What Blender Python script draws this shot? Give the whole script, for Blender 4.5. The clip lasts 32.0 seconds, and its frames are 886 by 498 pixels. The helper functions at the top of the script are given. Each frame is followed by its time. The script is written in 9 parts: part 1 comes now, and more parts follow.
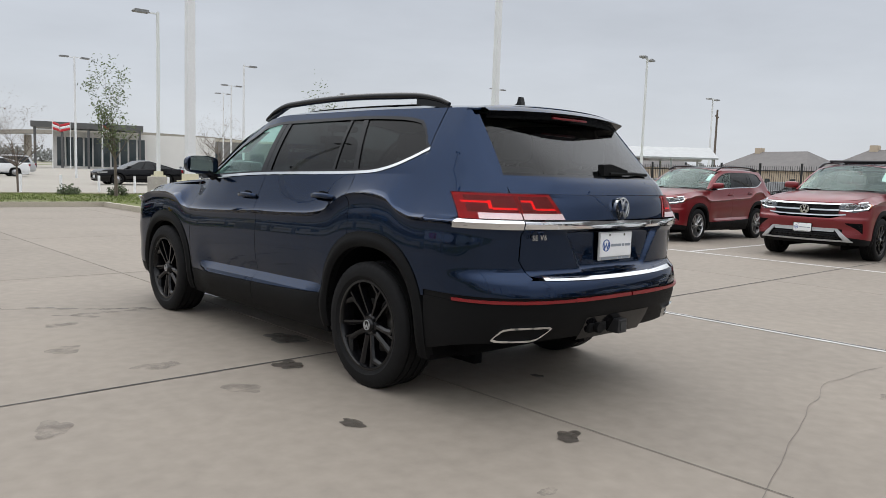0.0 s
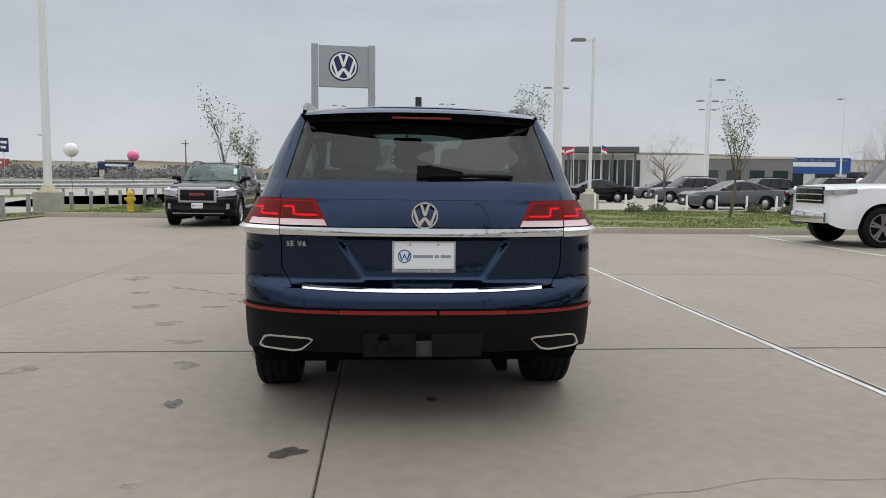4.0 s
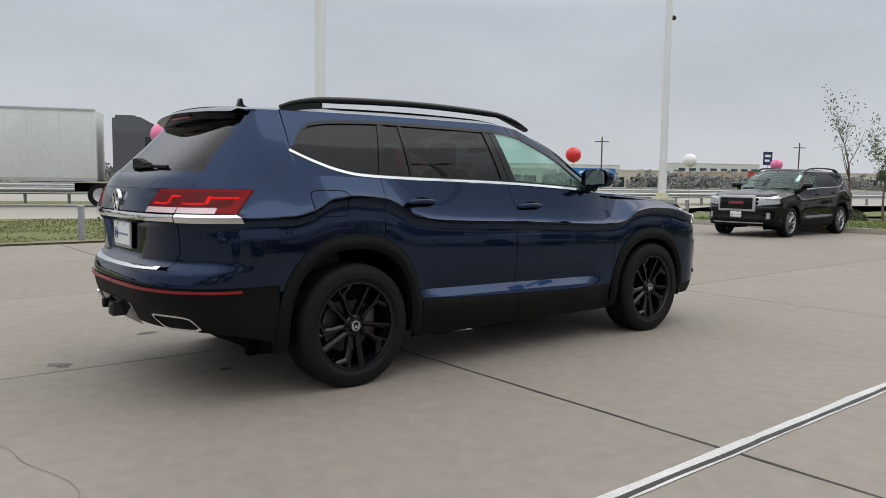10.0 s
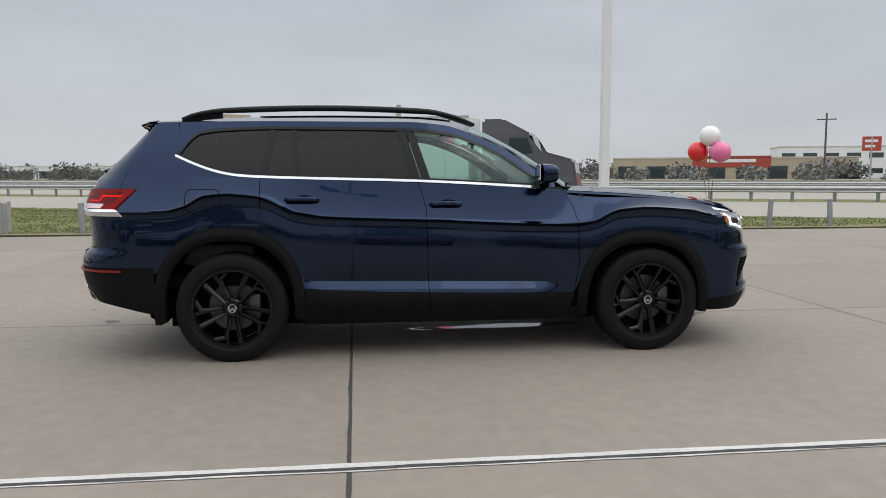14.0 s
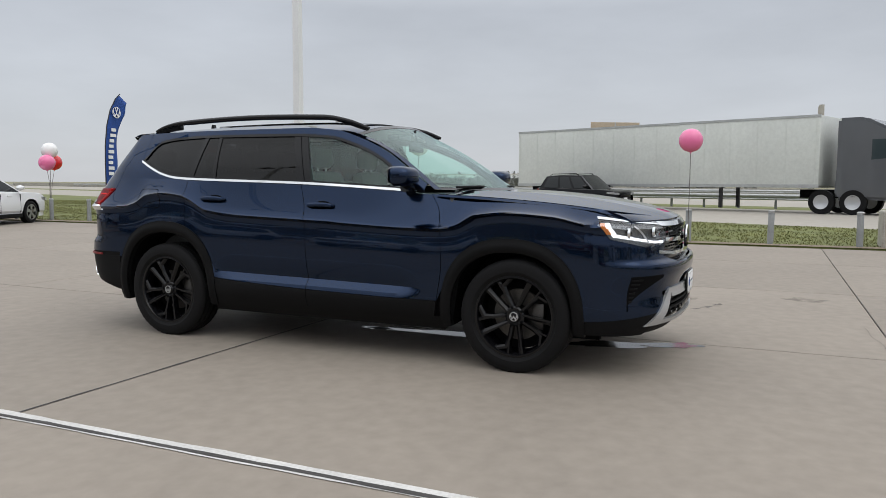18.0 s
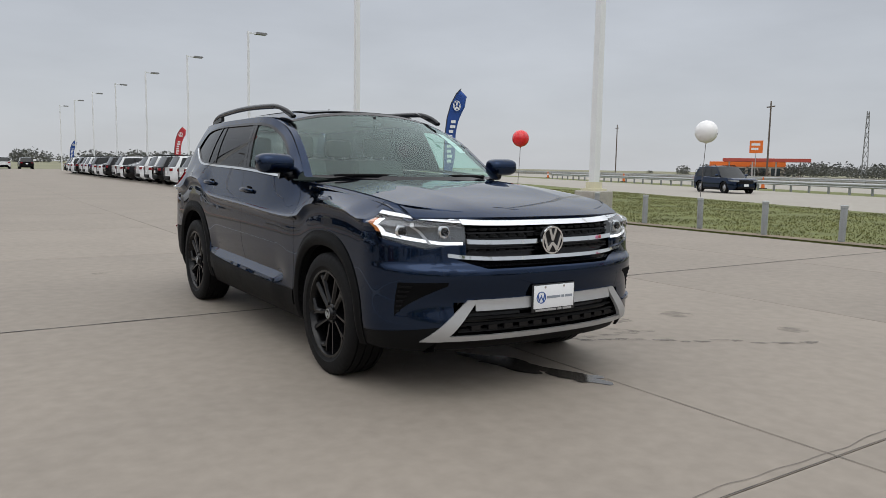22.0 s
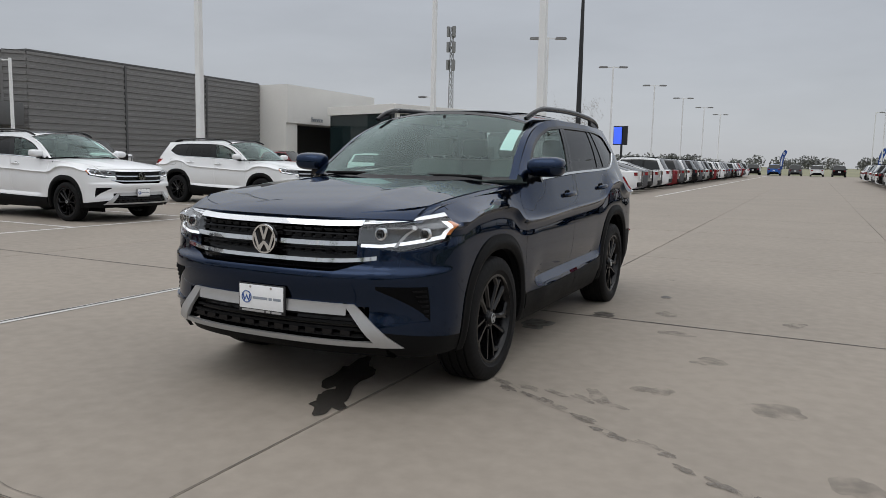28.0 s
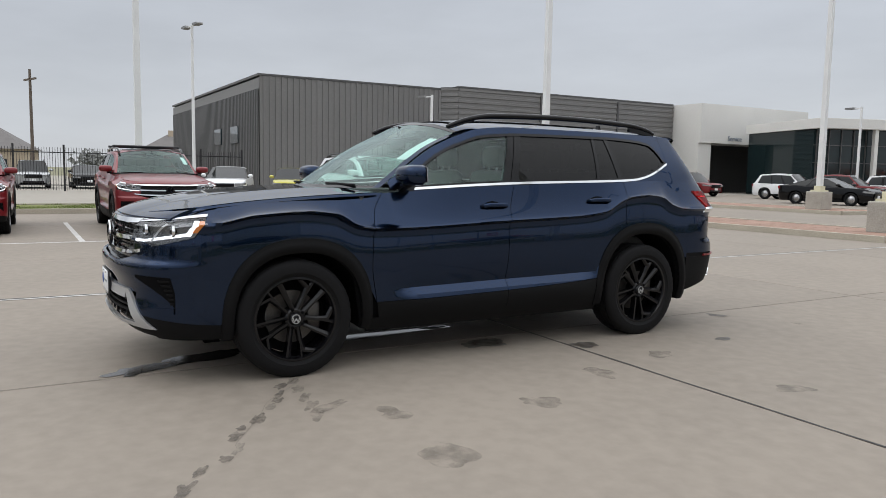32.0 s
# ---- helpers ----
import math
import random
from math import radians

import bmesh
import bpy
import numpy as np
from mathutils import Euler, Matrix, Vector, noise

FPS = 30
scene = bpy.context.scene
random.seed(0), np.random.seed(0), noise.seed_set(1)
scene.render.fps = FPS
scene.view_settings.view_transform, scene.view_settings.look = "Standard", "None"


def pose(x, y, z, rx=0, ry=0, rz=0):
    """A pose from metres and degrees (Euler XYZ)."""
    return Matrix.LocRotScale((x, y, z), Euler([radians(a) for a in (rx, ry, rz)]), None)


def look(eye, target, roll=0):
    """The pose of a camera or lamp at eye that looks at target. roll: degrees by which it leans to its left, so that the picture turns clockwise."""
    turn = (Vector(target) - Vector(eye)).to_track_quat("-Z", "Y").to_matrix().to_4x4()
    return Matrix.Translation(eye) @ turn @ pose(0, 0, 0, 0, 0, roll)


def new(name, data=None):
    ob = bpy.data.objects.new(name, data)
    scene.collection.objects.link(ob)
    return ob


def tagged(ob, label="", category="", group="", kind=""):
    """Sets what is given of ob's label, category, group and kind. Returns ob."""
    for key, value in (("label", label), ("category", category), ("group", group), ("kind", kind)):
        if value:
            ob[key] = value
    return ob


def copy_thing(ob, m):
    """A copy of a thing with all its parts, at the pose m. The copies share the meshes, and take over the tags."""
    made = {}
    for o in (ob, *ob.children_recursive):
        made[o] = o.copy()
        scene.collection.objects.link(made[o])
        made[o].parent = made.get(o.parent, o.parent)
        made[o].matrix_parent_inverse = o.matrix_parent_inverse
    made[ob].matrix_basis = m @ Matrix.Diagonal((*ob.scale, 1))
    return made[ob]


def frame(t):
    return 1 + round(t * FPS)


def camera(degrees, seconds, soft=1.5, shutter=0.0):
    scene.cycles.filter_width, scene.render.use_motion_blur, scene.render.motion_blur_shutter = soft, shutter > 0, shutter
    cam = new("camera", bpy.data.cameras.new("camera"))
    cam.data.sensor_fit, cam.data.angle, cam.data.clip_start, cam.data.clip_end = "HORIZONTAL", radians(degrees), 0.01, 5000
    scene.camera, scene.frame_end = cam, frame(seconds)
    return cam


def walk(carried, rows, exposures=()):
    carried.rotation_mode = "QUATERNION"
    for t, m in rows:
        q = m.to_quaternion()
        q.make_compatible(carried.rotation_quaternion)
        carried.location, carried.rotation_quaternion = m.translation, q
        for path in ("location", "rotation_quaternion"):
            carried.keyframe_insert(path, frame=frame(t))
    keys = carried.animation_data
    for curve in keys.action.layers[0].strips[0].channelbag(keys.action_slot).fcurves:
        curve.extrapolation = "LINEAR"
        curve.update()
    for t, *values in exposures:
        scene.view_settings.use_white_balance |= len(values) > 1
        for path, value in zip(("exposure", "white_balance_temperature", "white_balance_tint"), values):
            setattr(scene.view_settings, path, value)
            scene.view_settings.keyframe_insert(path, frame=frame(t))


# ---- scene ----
cam = camera(61.5, 32.0, soft=0.65)
PATH = [
    (0, (-3.585, -5.006, 1.289), (-2.238, -3.542, 1.087), 1.9),
    (0.5, (-3.211, -5.256, 1.284), (-1.975, -3.695, 1.095), 2.3),
    (1, (-2.788, -5.585, 1.298), (-1.706, -3.913, 1.108), 2.0),
    (1.5, (-2.351, -5.784, 1.296), (-1.423, -4.022, 1.112), 2.1),
    (2, (-1.888, -5.959, 1.299), (-1.118, -4.123, 1.111), 1.7),
    (2.5, (-1.488, -6.082, 1.293), (-0.85, -4.195, 1.107), 1.4),
    (3, (-1.018, -6.188, 1.3), (-0.547, -4.253, 1.116), 1.0),
    (3.5, (-0.609, -6.268, 1.302), (-0.293, -4.302, 1.118), 0.9),
    (5.5, (1.149, -6.182, 1.275), (0.81, -4.22, 1.086), 0.1),
    (6, (1.642, -6.068, 1.262), (1.131, -4.144, 1.068), 0.1),
    (6.5, (2.058, -5.927, 1.255), (1.4, -4.048, 1.061), 0.1),
    (7, (2.536, -5.725, 1.253), (1.714, -3.912, 1.058), 0.3),
    (7.5, (2.897, -5.485, 1.259), (1.941, -3.74, 1.06), 0.5),
    (8, (3.33, -5.207, 1.25), (2.233, -3.547, 1.049), 0.6),
    (8.5, (3.674, -4.921, 1.25), (2.46, -3.345, 1.053), 0.8),
    (9, (4.085, -4.59, 1.248), (2.746, -3.116, 1.06), 0.9),
    (9.5, (4.39, -4.265, 1.247), (2.954, -2.885, 1.064), 0.8),
    (10, (4.732, -3.907, 1.251), (3.19, -2.647, 1.072), 0.7),
    (10.5, (5.006, -3.572, 1.254), (3.388, -2.411, 1.071), 0.9),
    (11, (5.277, -3.138, 1.262), (3.576, -2.1, 1.079), 0.7),
    (11.5, (5.523, -2.752, 1.271), (3.762, -1.822, 1.086), 0.7),
    (12, (5.741, -2.298, 1.294), (3.918, -1.5, 1.094), 0.6),
    (12.5, (5.922, -1.896, 1.286), (4.047, -1.229, 1.085), 0.5),
    (13, (6.043, -1.438, 1.288), (4.119, -0.932, 1.088), 0.4),
    (13.5, (6.141, -1.022, 1.282), (4.184, -0.659, 1.082), 0.1),
    (15.5, (6.153, 0.675, 1.305), (4.169, 0.497, 1.126), 0.0),
    (16, (6.111, 1.206, 1.315), (4.146, 0.877, 1.135), -0.0),
    (16.5, (6.029, 1.626, 1.31), (4.089, 1.179, 1.129), -0.0),
    (17, (5.931, 2.122, 1.276), (4.023, 1.551, 1.102), 0.0),
    (17.5, (5.772, 2.546, 1.266), (3.901, 1.86, 1.09), 0.1),
    (18, (5.578, 3.026, 1.253), (3.756, 2.22, 1.076), 0.2),
    (18.5, (5.373, 3.43, 1.246), (3.606, 2.511, 1.066), 0.4),
    (19, (5.084, 3.839, 1.259), (3.387, 2.796, 1.074), 0.6),
    (19.5, (4.811, 4.21, 1.279), (3.187, 3.059, 1.085), 0.7),
    (20, (4.452, 4.566, 1.298), (2.918, 3.298, 1.103), 0.8),
    (20.5, (4.1, 4.877, 1.295), (2.657, 3.505, 1.101), 0.9),
    (21, (3.674, 5.174, 1.298), (2.339, 3.699, 1.094), 1.0),
    (21.5, (3.294, 5.431, 1.289), (2.066, 3.867, 1.076), 1.0),
    (22, (2.849, 5.674, 1.287), (1.758, 4.012, 1.069), 1.0),
    (22.5, (2.444, 5.834, 1.298), (1.49, 4.092, 1.068), 0.9),
    (23, (1.967, 6.003, 1.306), (1.185, 4.177, 1.071), 1.1),
    (23.5, (1.551, 6.087, 1.323), (0.927, 4.202, 1.09), 1.2),
    (24, (1.063, 6.173, 1.326), (0.614, 4.237, 1.098), 1.2),
    (24.5, (0.648, 6.184, 1.313), (0.354, 4.218, 1.091), 1.1),
    (25, (0.167, 6.185, 1.304), (0.052, 4.2, 1.09), 0.9),
    (25.5, (-0.245, 6.135, 1.288), (-0.203, 4.146, 1.077), 0.8),
    (27.5, (-2.167, 5.872, 1.331), (-1.452, 4.018, 1.1), 1.0),
    (28, (-2.64, 5.642, 1.33), (-1.763, 3.86, 1.092), 1.2),
    (28.5, (-3.054, 5.408, 1.315), (-2.044, 3.698, 1.075), 1.3),
    (29, (-3.467, 5.098, 1.313), (-2.325, 3.473, 1.076), 1.3),
    (29.5, (-3.812, 4.812, 1.314), (-2.565, 3.266, 1.082), 1.3),
    (30, (-4.203, 4.489, 1.314), (-2.844, 3.039, 1.091), 1.3),
    (30.5, (-4.51, 4.18, 1.33), (-3.056, 2.823, 1.114), 1.3),
    (31, (-4.88, 3.812, 1.327), (-3.325, 2.571, 1.122), 1.2),
    (31.5, (-5.15, 3.451, 1.326), (-3.512, 2.322, 1.121), 1.2),
    (32, (-5.45, 3.017, 1.312), (-3.726, 2.023, 1.11), 1.0),
]
walk(cam, [(t, look(eye, target, roll)) for t, eye, target, roll in PATH],
     [(0, 0.18), (3, 0.05), (6, 0.0), (13, 0.0), (18, 0.02), (20, 0.06), (22, -0.1), (23, -0.12), (24, -0.12), (25, -0.40), (28, -0.26), (30, -0.08), (32, 0.06)])

# ---------------- sky and light ----------------
world = bpy.data.worlds.new("overcast_sky")
scene.world = world
world.use_nodes = True
_wn, _wl = world.node_tree.nodes, world.node_tree.links
_wn.clear()
_out = _wn.new("ShaderNodeOutputWorld")
_bg = _wn.new("ShaderNodeBackground")
_sky = _wn.new("ShaderNodeTexSky")
_sky.sky_type = 'NISHITA'
_sky.sun_disc = False
_sky.sun_elevation = radians(55)
_sky.sun_rotation = radians(200)
_tc = _wn.new("ShaderNodeTexCoord")
_sep = _wn.new("ShaderNodeSeparateXYZ")
_wl.new(_tc.outputs["Generated"], _sep.inputs[0])
_ramp = _wn.new("ShaderNodeValToRGB")          # overcast dome: pale at the horizon, brightest overhead
_e = _ramp.color_ramp.elements
_e[0].position, _e[0].color = 0.0, (0.556, 0.577, 0.612, 1)
_e[1].position, _e[1].color = 1.0, (1.58, 1.61, 1.66, 1)
_m = _e.new(0.05); _m.color = (0.536, 0.562, 0.602, 1)
_m = _e.new(0.22); _m.color = (0.497, 0.527, 0.577, 1)
_m = _e.new(0.32); _m.color = (0.78, 0.81, 0.855, 1)
_m = _e.new(0.5); _m.color = (1.19, 1.22, 1.27, 1)
_wl.new(_sep.outputs["Z"], _ramp.inputs[0])
_map = _wn.new("ShaderNodeMapping")
_map.inputs["Scale"].default_value = (1.0, 1.0, 3.5)
_wl.new(_tc.outputs["Generated"], _map.inputs[0])
_cl = _wn.new("ShaderNodeTexNoise")
_cl.inputs["Scale"].default_value = 2.6
_cl.inputs["Detail"].default_value = 6
_cl.inputs["Roughness"].default_value = 0.55
_wl.new(_map.outputs[0], _cl.inputs[0])
_cr = _wn.new("ShaderNodeMapRange")
_cr.inputs["From Min"].default_value, _cr.inputs["From Max"].default_value = 0.3, 0.72
_cr.inputs["To Min"].default_value, _cr.inputs["To Max"].default_value = 0.90, 1.08
_wl.new(_cl.outputs[0], _cr.inputs[0])
_mul = _wn.new("ShaderNodeVectorMath"); _mul.operation = 'SCALE'
_wl.new(_ramp.outputs[0], _mul.inputs[0]); _wl.new(_cr.outputs[0], _mul.inputs["Scale"])
_sk = _wn.new("ShaderNodeVectorMath"); _sk.operation = 'SCALE'
_sk.inputs["Scale"].default_value = 0.006
_wl.new(_sky.outputs[0], _sk.inputs[0])
_add = _wn.new("ShaderNodeVectorMath"); _add.operation = 'ADD'
_wl.new(_mul.outputs[0], _add.inputs[0]); _wl.new(_sk.outputs[0], _add.inputs[1])
_wl.new(_add.outputs[0], _bg.inputs[0])
_bg.inputs[1].default_value = 1.0
_wl.new(_bg.outputs[0], _out.inputs[0])

sun = new("sun", bpy.data.lights.new("sun", 'SUN'))
sun.data.energy, sun.data.angle, sun.data.color = 0.5, radians(50), (1.0, 0.97, 0.93)
sun.matrix_world = pose(0, 0, 30, 35, 0, 160)

# ---------------- materials ----------------
def lin(r, g, b):
    return tuple((c / 255 / 12.92 if c < 10 else ((c / 255 + 0.055) / 1.055) ** 2.4) for c in (r, g, b))


def mat(name, col, rough=0.5, metal=0.0, var=0.1, scale=3.0, fine=40.0, bump=0.0, coat=0.0, stretch=(1, 1, 1), emit=0.0, per_piece=0.0, spec=0.5):
    """A principled surface with two scales of variation and fine relief."""
    m = bpy.data.materials.new(name)
    m.use_nodes = True
    n, l = m.node_tree.nodes, m.node_tree.links
    p = n["Principled BSDF"]
    p.inputs["Roughness"].default_value = rough
    p.inputs["Metallic"].default_value = metal
    p.inputs["Specular IOR Level"].default_value = spec
    p.inputs["Coat Weight"].default_value = coat
    p.inputs["Coat Roughness"].default_value = 0.03
    if emit:
        p.inputs["Emission Color"].default_value = (*col, 1)
        p.inputs["Emission Strength"].default_value = emit
    if var == 0 and bump == 0:
        p.inputs["Base Color"].default_value = (*col, 1)
        return m
    tc = n.new("ShaderNodeTexCoord")
    mp = n.new("ShaderNodeMapping")
    mp.inputs["Scale"].default_value = stretch
    l.new(tc.outputs["Object"], mp.inputs[0])
    a = n.new("ShaderNodeTexNoise"); a.inputs["Scale"].default_value = scale; a.inputs["Detail"].default_value = 5
    b = n.new("ShaderNodeTexNoise"); b.inputs["Scale"].default_value = fine; b.inputs["Detail"].default_value = 4
    l.new(mp.outputs[0], a.inputs[0]); l.new(mp.outputs[0], b.inputs[0])
    s = n.new("ShaderNodeMath"); s.operation = 'ADD'
    l.new(a.outputs[0], s.inputs[0]); l.new(b.outputs[0], s.inputs[1])
    last = s
    if per_piece:
        oi = n.new("ShaderNodeObjectInfo")
        pm = n.new("ShaderNodeMath"); pm.operation = 'MULTIPLY_ADD'
        pm.inputs[1].default_value = per_piece; l.new(oi.outputs["Random"], pm.inputs[0]); l.new(s.outputs[0], pm.inputs[2])
        last = pm
    r = n.new("ShaderNodeMapRange")
    r.inputs["From Min"].default_value, r.inputs["From Max"].default_value = 0.6, 1.4
    r.inputs["To Min"].default_value, r.inputs["To Max"].default_value = 1 - var, 1 + var
    l.new(last.outputs[0], r.inputs[0])
    v = n.new("ShaderNodeVectorMath"); v.operation = 'SCALE'
    v.inputs[0].default_value = col
    l.new(r.outputs[0], v.inputs["Scale"])
    l.new(v.outputs[0], p.inputs["Base Color"])
    if emit:
        l.new(v.outputs[0], p.inputs["Emission Color"])
    rr = n.new("ShaderNodeMapRange")
    rr.inputs["To Min"].default_value, rr.inputs["To Max"].default_value = max(0, rough - 0.06), min(1, rough + 0.06)
    l.new(a.outputs[0], rr.inputs[0]); l.new(rr.outputs[0], p.inputs["Roughness"])
    if bump:
        bp = n.new("ShaderNodeBump"); bp.inputs["Strength"].default_value = min(1, bump); bp.inputs["Distance"].default_value = 0.01
        l.new(b.outputs[0], bp.inputs["Height"]); l.new(bp.outputs[0], p.inputs["Normal"])
    return m


def sheen(n, l, ior):
    """Reflectance of a clear surface by the angle of view, the same from both sides."""
    f0 = ((ior - 1) / (ior + 1)) ** 2
    w = n.new("ShaderNodeLayerWeight"); w.inputs[0].default_value = 0.5
    p = n.new("ShaderNodeMath"); p.operation = 'POWER'; p.inputs[1].default_value = 5.0
    a = n.new("ShaderNodeMath"); a.operation = 'MULTIPLY_ADD'; a.inputs[1].default_value, a.inputs[2].default_value = 1 - f0, f0
    l.new(w.outputs["Facing"], p.inputs[0]); l.new(p.outputs[0], a.inputs[0])
    return a


def glass(name, tint, gloss=1.0, ior=1.5, hue=(1, 1, 1)):
    """Tinted pane: coloured see-through body with a Fresnel gloss."""
    m = bpy.data.materials.new(name)
    m.use_nodes = True
    n, l = m.node_tree.nodes, m.node_tree.links
    n.clear()
    o = n.new("ShaderNodeOutputMaterial"); t = n.new("ShaderNodeBsdfTransparent"); g = n.new("ShaderNodeBsdfGlossy")
    t.inputs[0].default_value = (*tint, 1); g.inputs["Roughness"].default_value = 0.01
    g.inputs[0].default_value = (gloss * hue[0], gloss * hue[1], gloss * hue[2], 1)
    f = sheen(n, l, ior)
    x = n.new("ShaderNodeMixShader")
    l.new(f.outputs[0], x.inputs[0]); l.new(t.outputs[0], x.inputs[1]); l.new(g.outputs[0], x.inputs[2]); l.new(x.outputs[0], o.inputs[0])
    return m


def paint(name, col, flake=0.35):
    m = mat(name, col, 0.22 if flake > 0.6 else 0.36, flake, 0.05, 2.0, 900.0, 0.0, 0.62 if flake > 0.6 else (0.55 if col[0] > 0.1 and col[1] < 0.02 else 0.8))
    m.node_tree.nodes["Principled BSDF"].inputs["Coat IOR"].default_value = 1.45
    m.node_tree.nodes["Principled BSDF"].inputs["Coat Roughness"].default_value = 0.012
    return m


M = {}
def flake_paint(name, body, flake, ior):
    """Dark pigment and blue metal flake under a clear, sharp lacquer."""
    m = bpy.data.materials.new(name)
    m.use_nodes = True
    n, l = m.node_tree.nodes, m.node_tree.links
    n.clear()
    o = n.new("ShaderNodeOutputMaterial"); d = n.new("ShaderNodeBsdfDiffuse"); g = n.new("ShaderNodeBsdfGlossy"); c = n.new("ShaderNodeBsdfGlossy")
    d.inputs[0].default_value = (*body, 1); g.inputs[0].default_value = (*flake, 1); g.inputs["Roughness"].default_value = 0.30
    c.inputs[0].default_value = (1, 1, 1, 1); c.inputs["Roughness"].default_value = 0.01
    t = n.new("ShaderNodeTexCoord"); s = n.new("ShaderNodeTexNoise"); s.inputs["Scale"].default_value = 900.0
    r = n.new("ShaderNodeMapRange"); r.inputs["To Min"].default_value, r.inputs["To Max"].default_value = 0.11, 0.19
    l.new(t.outputs["Object"], s.inputs[0]); l.new(s.outputs[0], r.inputs[0]); l.new(r.outputs[0], g.inputs["Roughness"])
    a = n.new("ShaderNodeAddShader"); f = sheen(n, l, ior)
    x = n.new("ShaderNodeMixShader")
    l.new(d.outputs[0], a.inputs[0]); l.new(g.outputs[0], a.inputs[1]); l.new(f.outputs[0], x.inputs[0])
    l.new(a.outputs[0], x.inputs[1]); l.new(c.outputs[0], x.inputs[2]); l.new(x.outputs[0], o.inputs[0])
    return m


M["blue"] = flake_paint("deep_blue_metallic_paint", (0.0003, 0.0006, 0.0014), (0.0080, 0.0205, 0.052), 1.34)
M["red_paint"] = paint("red_metallic_paint", (0.165, 0.006, 0.010), 0.25)
M["white_paint"] = paint("white_paint", (0.74, 0.75, 0.76), 0.0)
M["black_paint"] = flake_paint("black_paint", (0.003, 0.003, 0.0035), (0.004, 0.004, 0.0045), 1.36)
M["grey_paint"] = paint("grey_metallic_paint", (0.10, 0.105, 0.115), 0.4)
M["silver_paint"] = paint("silver_metallic_paint", (0.45, 0.46, 0.47), 0.5)
M["yellow_paint"] = paint("lime_yellow_paint", (0.46, 0.42, 0.03), 0.1)
M["sky_paint"] = paint("bright_blue_paint", (0.02, 0.12, 0.5), 0.2)
M["plastic"] = mat("black_grained_plastic", (0.0048, 0.0049, 0.0053), 0.6, 0, 0.15, 6, 500, 0.12, spec=0.12)
M["gloss_black"] = mat("gloss_black_plastic", (0.004, 0.004, 0.005), 0.10, 0, 0.0, spec=0.3)
M["rubber"] = mat("tyre_rubber", (0.0065, 0.0065, 0.007), 0.65, 0, 0.25, 8, 120, 0.15, spec=0.16)
M["under"] = mat("dark_underbody", (0.005, 0.005, 0.0055), 0.9, 0, 0.2, 5, 60, spec=0.05)
M["rim_black"] = mat("gloss_black_alloy", (0.004, 0.004, 0.005), 0.2, 0.0, 0.0, spec=0.35)
M["rim_silver"] = mat("silver_alloy", (0.42, 0.42, 0.43), 0.28, 0.9, 0.05)
M["chrome"] = mat("chrome", (0.78, 0.79, 0.80), 0.06, 1.0, 0.0)
M["satin"] = mat("satin_silver", (0.44, 0.445, 0.45), 0.38, 0.5, 0.04)
M["disc"] = mat("brake_steel", (0.10, 0.095, 0.09), 0.45, 1.0, 0.2, 20, 80)
M["glass_dark"] = glass("privacy_glass", (0.035, 0.036, 0.038), 0.75)
M["glass_rear"] = glass("rear_privacy_glass", (0.13, 0.14, 0.14), 0.9)
M["glass_light"] = glass("green_tint_glass", (0.70, 0.90, 0.83), 1.0, 1.65, (0.84, 0.97, 0.93))
M["glass_screen"] = glass("windscreen_glass", (0.66, 0.86, 0.80), 1.0, 1.80, (0.80, 0.95, 0.92))
M["glass_clear"] = glass("clear_lens", (0.92, 0.93, 0.94), 0.9)
M["glass_red"] = glass("red_lens", (0.82, 0.07, 0.08), 0.35)
M["lamp_red"] = mat("red_lamp", (0.20, 0.004, 0.008), 0.15, 0, 0.1, 30, 200, coat=1.0)
M["lamp_red_light"] = mat("lit_red_element", (0.90, 0.03, 0.05), 0.2, 0, 0.0, emit=0.35)
M["lamp_dark"] = mat("dark_red_lamp_core", (0.045, 0.0015, 0.003), 0.12, 0, 0.15, 40, 200, coat=1.0)
M["reflector"] = mat("dull_red_reflector", (0.19, 0.006, 0.009), 0.3, 0, 0.1, 40, 200)
M["amber"] = mat("amber_lens", (0.75, 0.22, 0.03), 0.2, 0, 0.0, coat=1.0)
M["white_lamp"] = mat("lit_white_element", (0.95, 0.97, 1.0), 0.2, 0, 0.0, emit=0.9)
M["white_lens"] = mat("white_reflector_lens", (0.66, 0.50, 0.51), 0.15, 0.2, 0.1, 60, 300)
M["head_lens"] = mat("silvered_headlamp", (0.42, 0.43, 0.44), 0.12, 0.5, 0.3, 14, 60, coat=1.0)
M["lamp_in"] = mat("dark_lamp_interior", (0.15, 0.155, 0.16), 0.22, 0.6, 0.3, 20, 90)
M["seat"] = mat("dark_seat_fabric", (0.13, 0.13, 0.13), 0.8, 0, 0.15, 6, 200, 0.1)
M["dash"] = mat("dash_plastic", (0.05, 0.05, 0.05), 0.6, 0, 0.1, 5, 200, 0.1)
M["headliner"] = mat("grey_headliner", (0.55, 0.54, 0.51), 0.9, 0, 0.06, 5, 300)
M["paper"] = mat("white_sticker", (0.82, 0.83, 0.85), 0.5, 0, 0.04, 10, 80)
M["plate_white"] = mat("white_plate", (0.80, 0.81, 0.82), 0.35, 0, 0.03, 10, 80)
M["ink_grey"] = mat("grey_print", (0.25, 0.28, 0.32), 0.5, 0, 0.0)
M["ink_green"] = mat("green_print", (0.20, 0.35, 0.30), 0.5, 0, 0.0)
M["ink_blue"] = mat("blue_print", (0.03, 0.09, 0.30), 0.4, 0, 0.0)
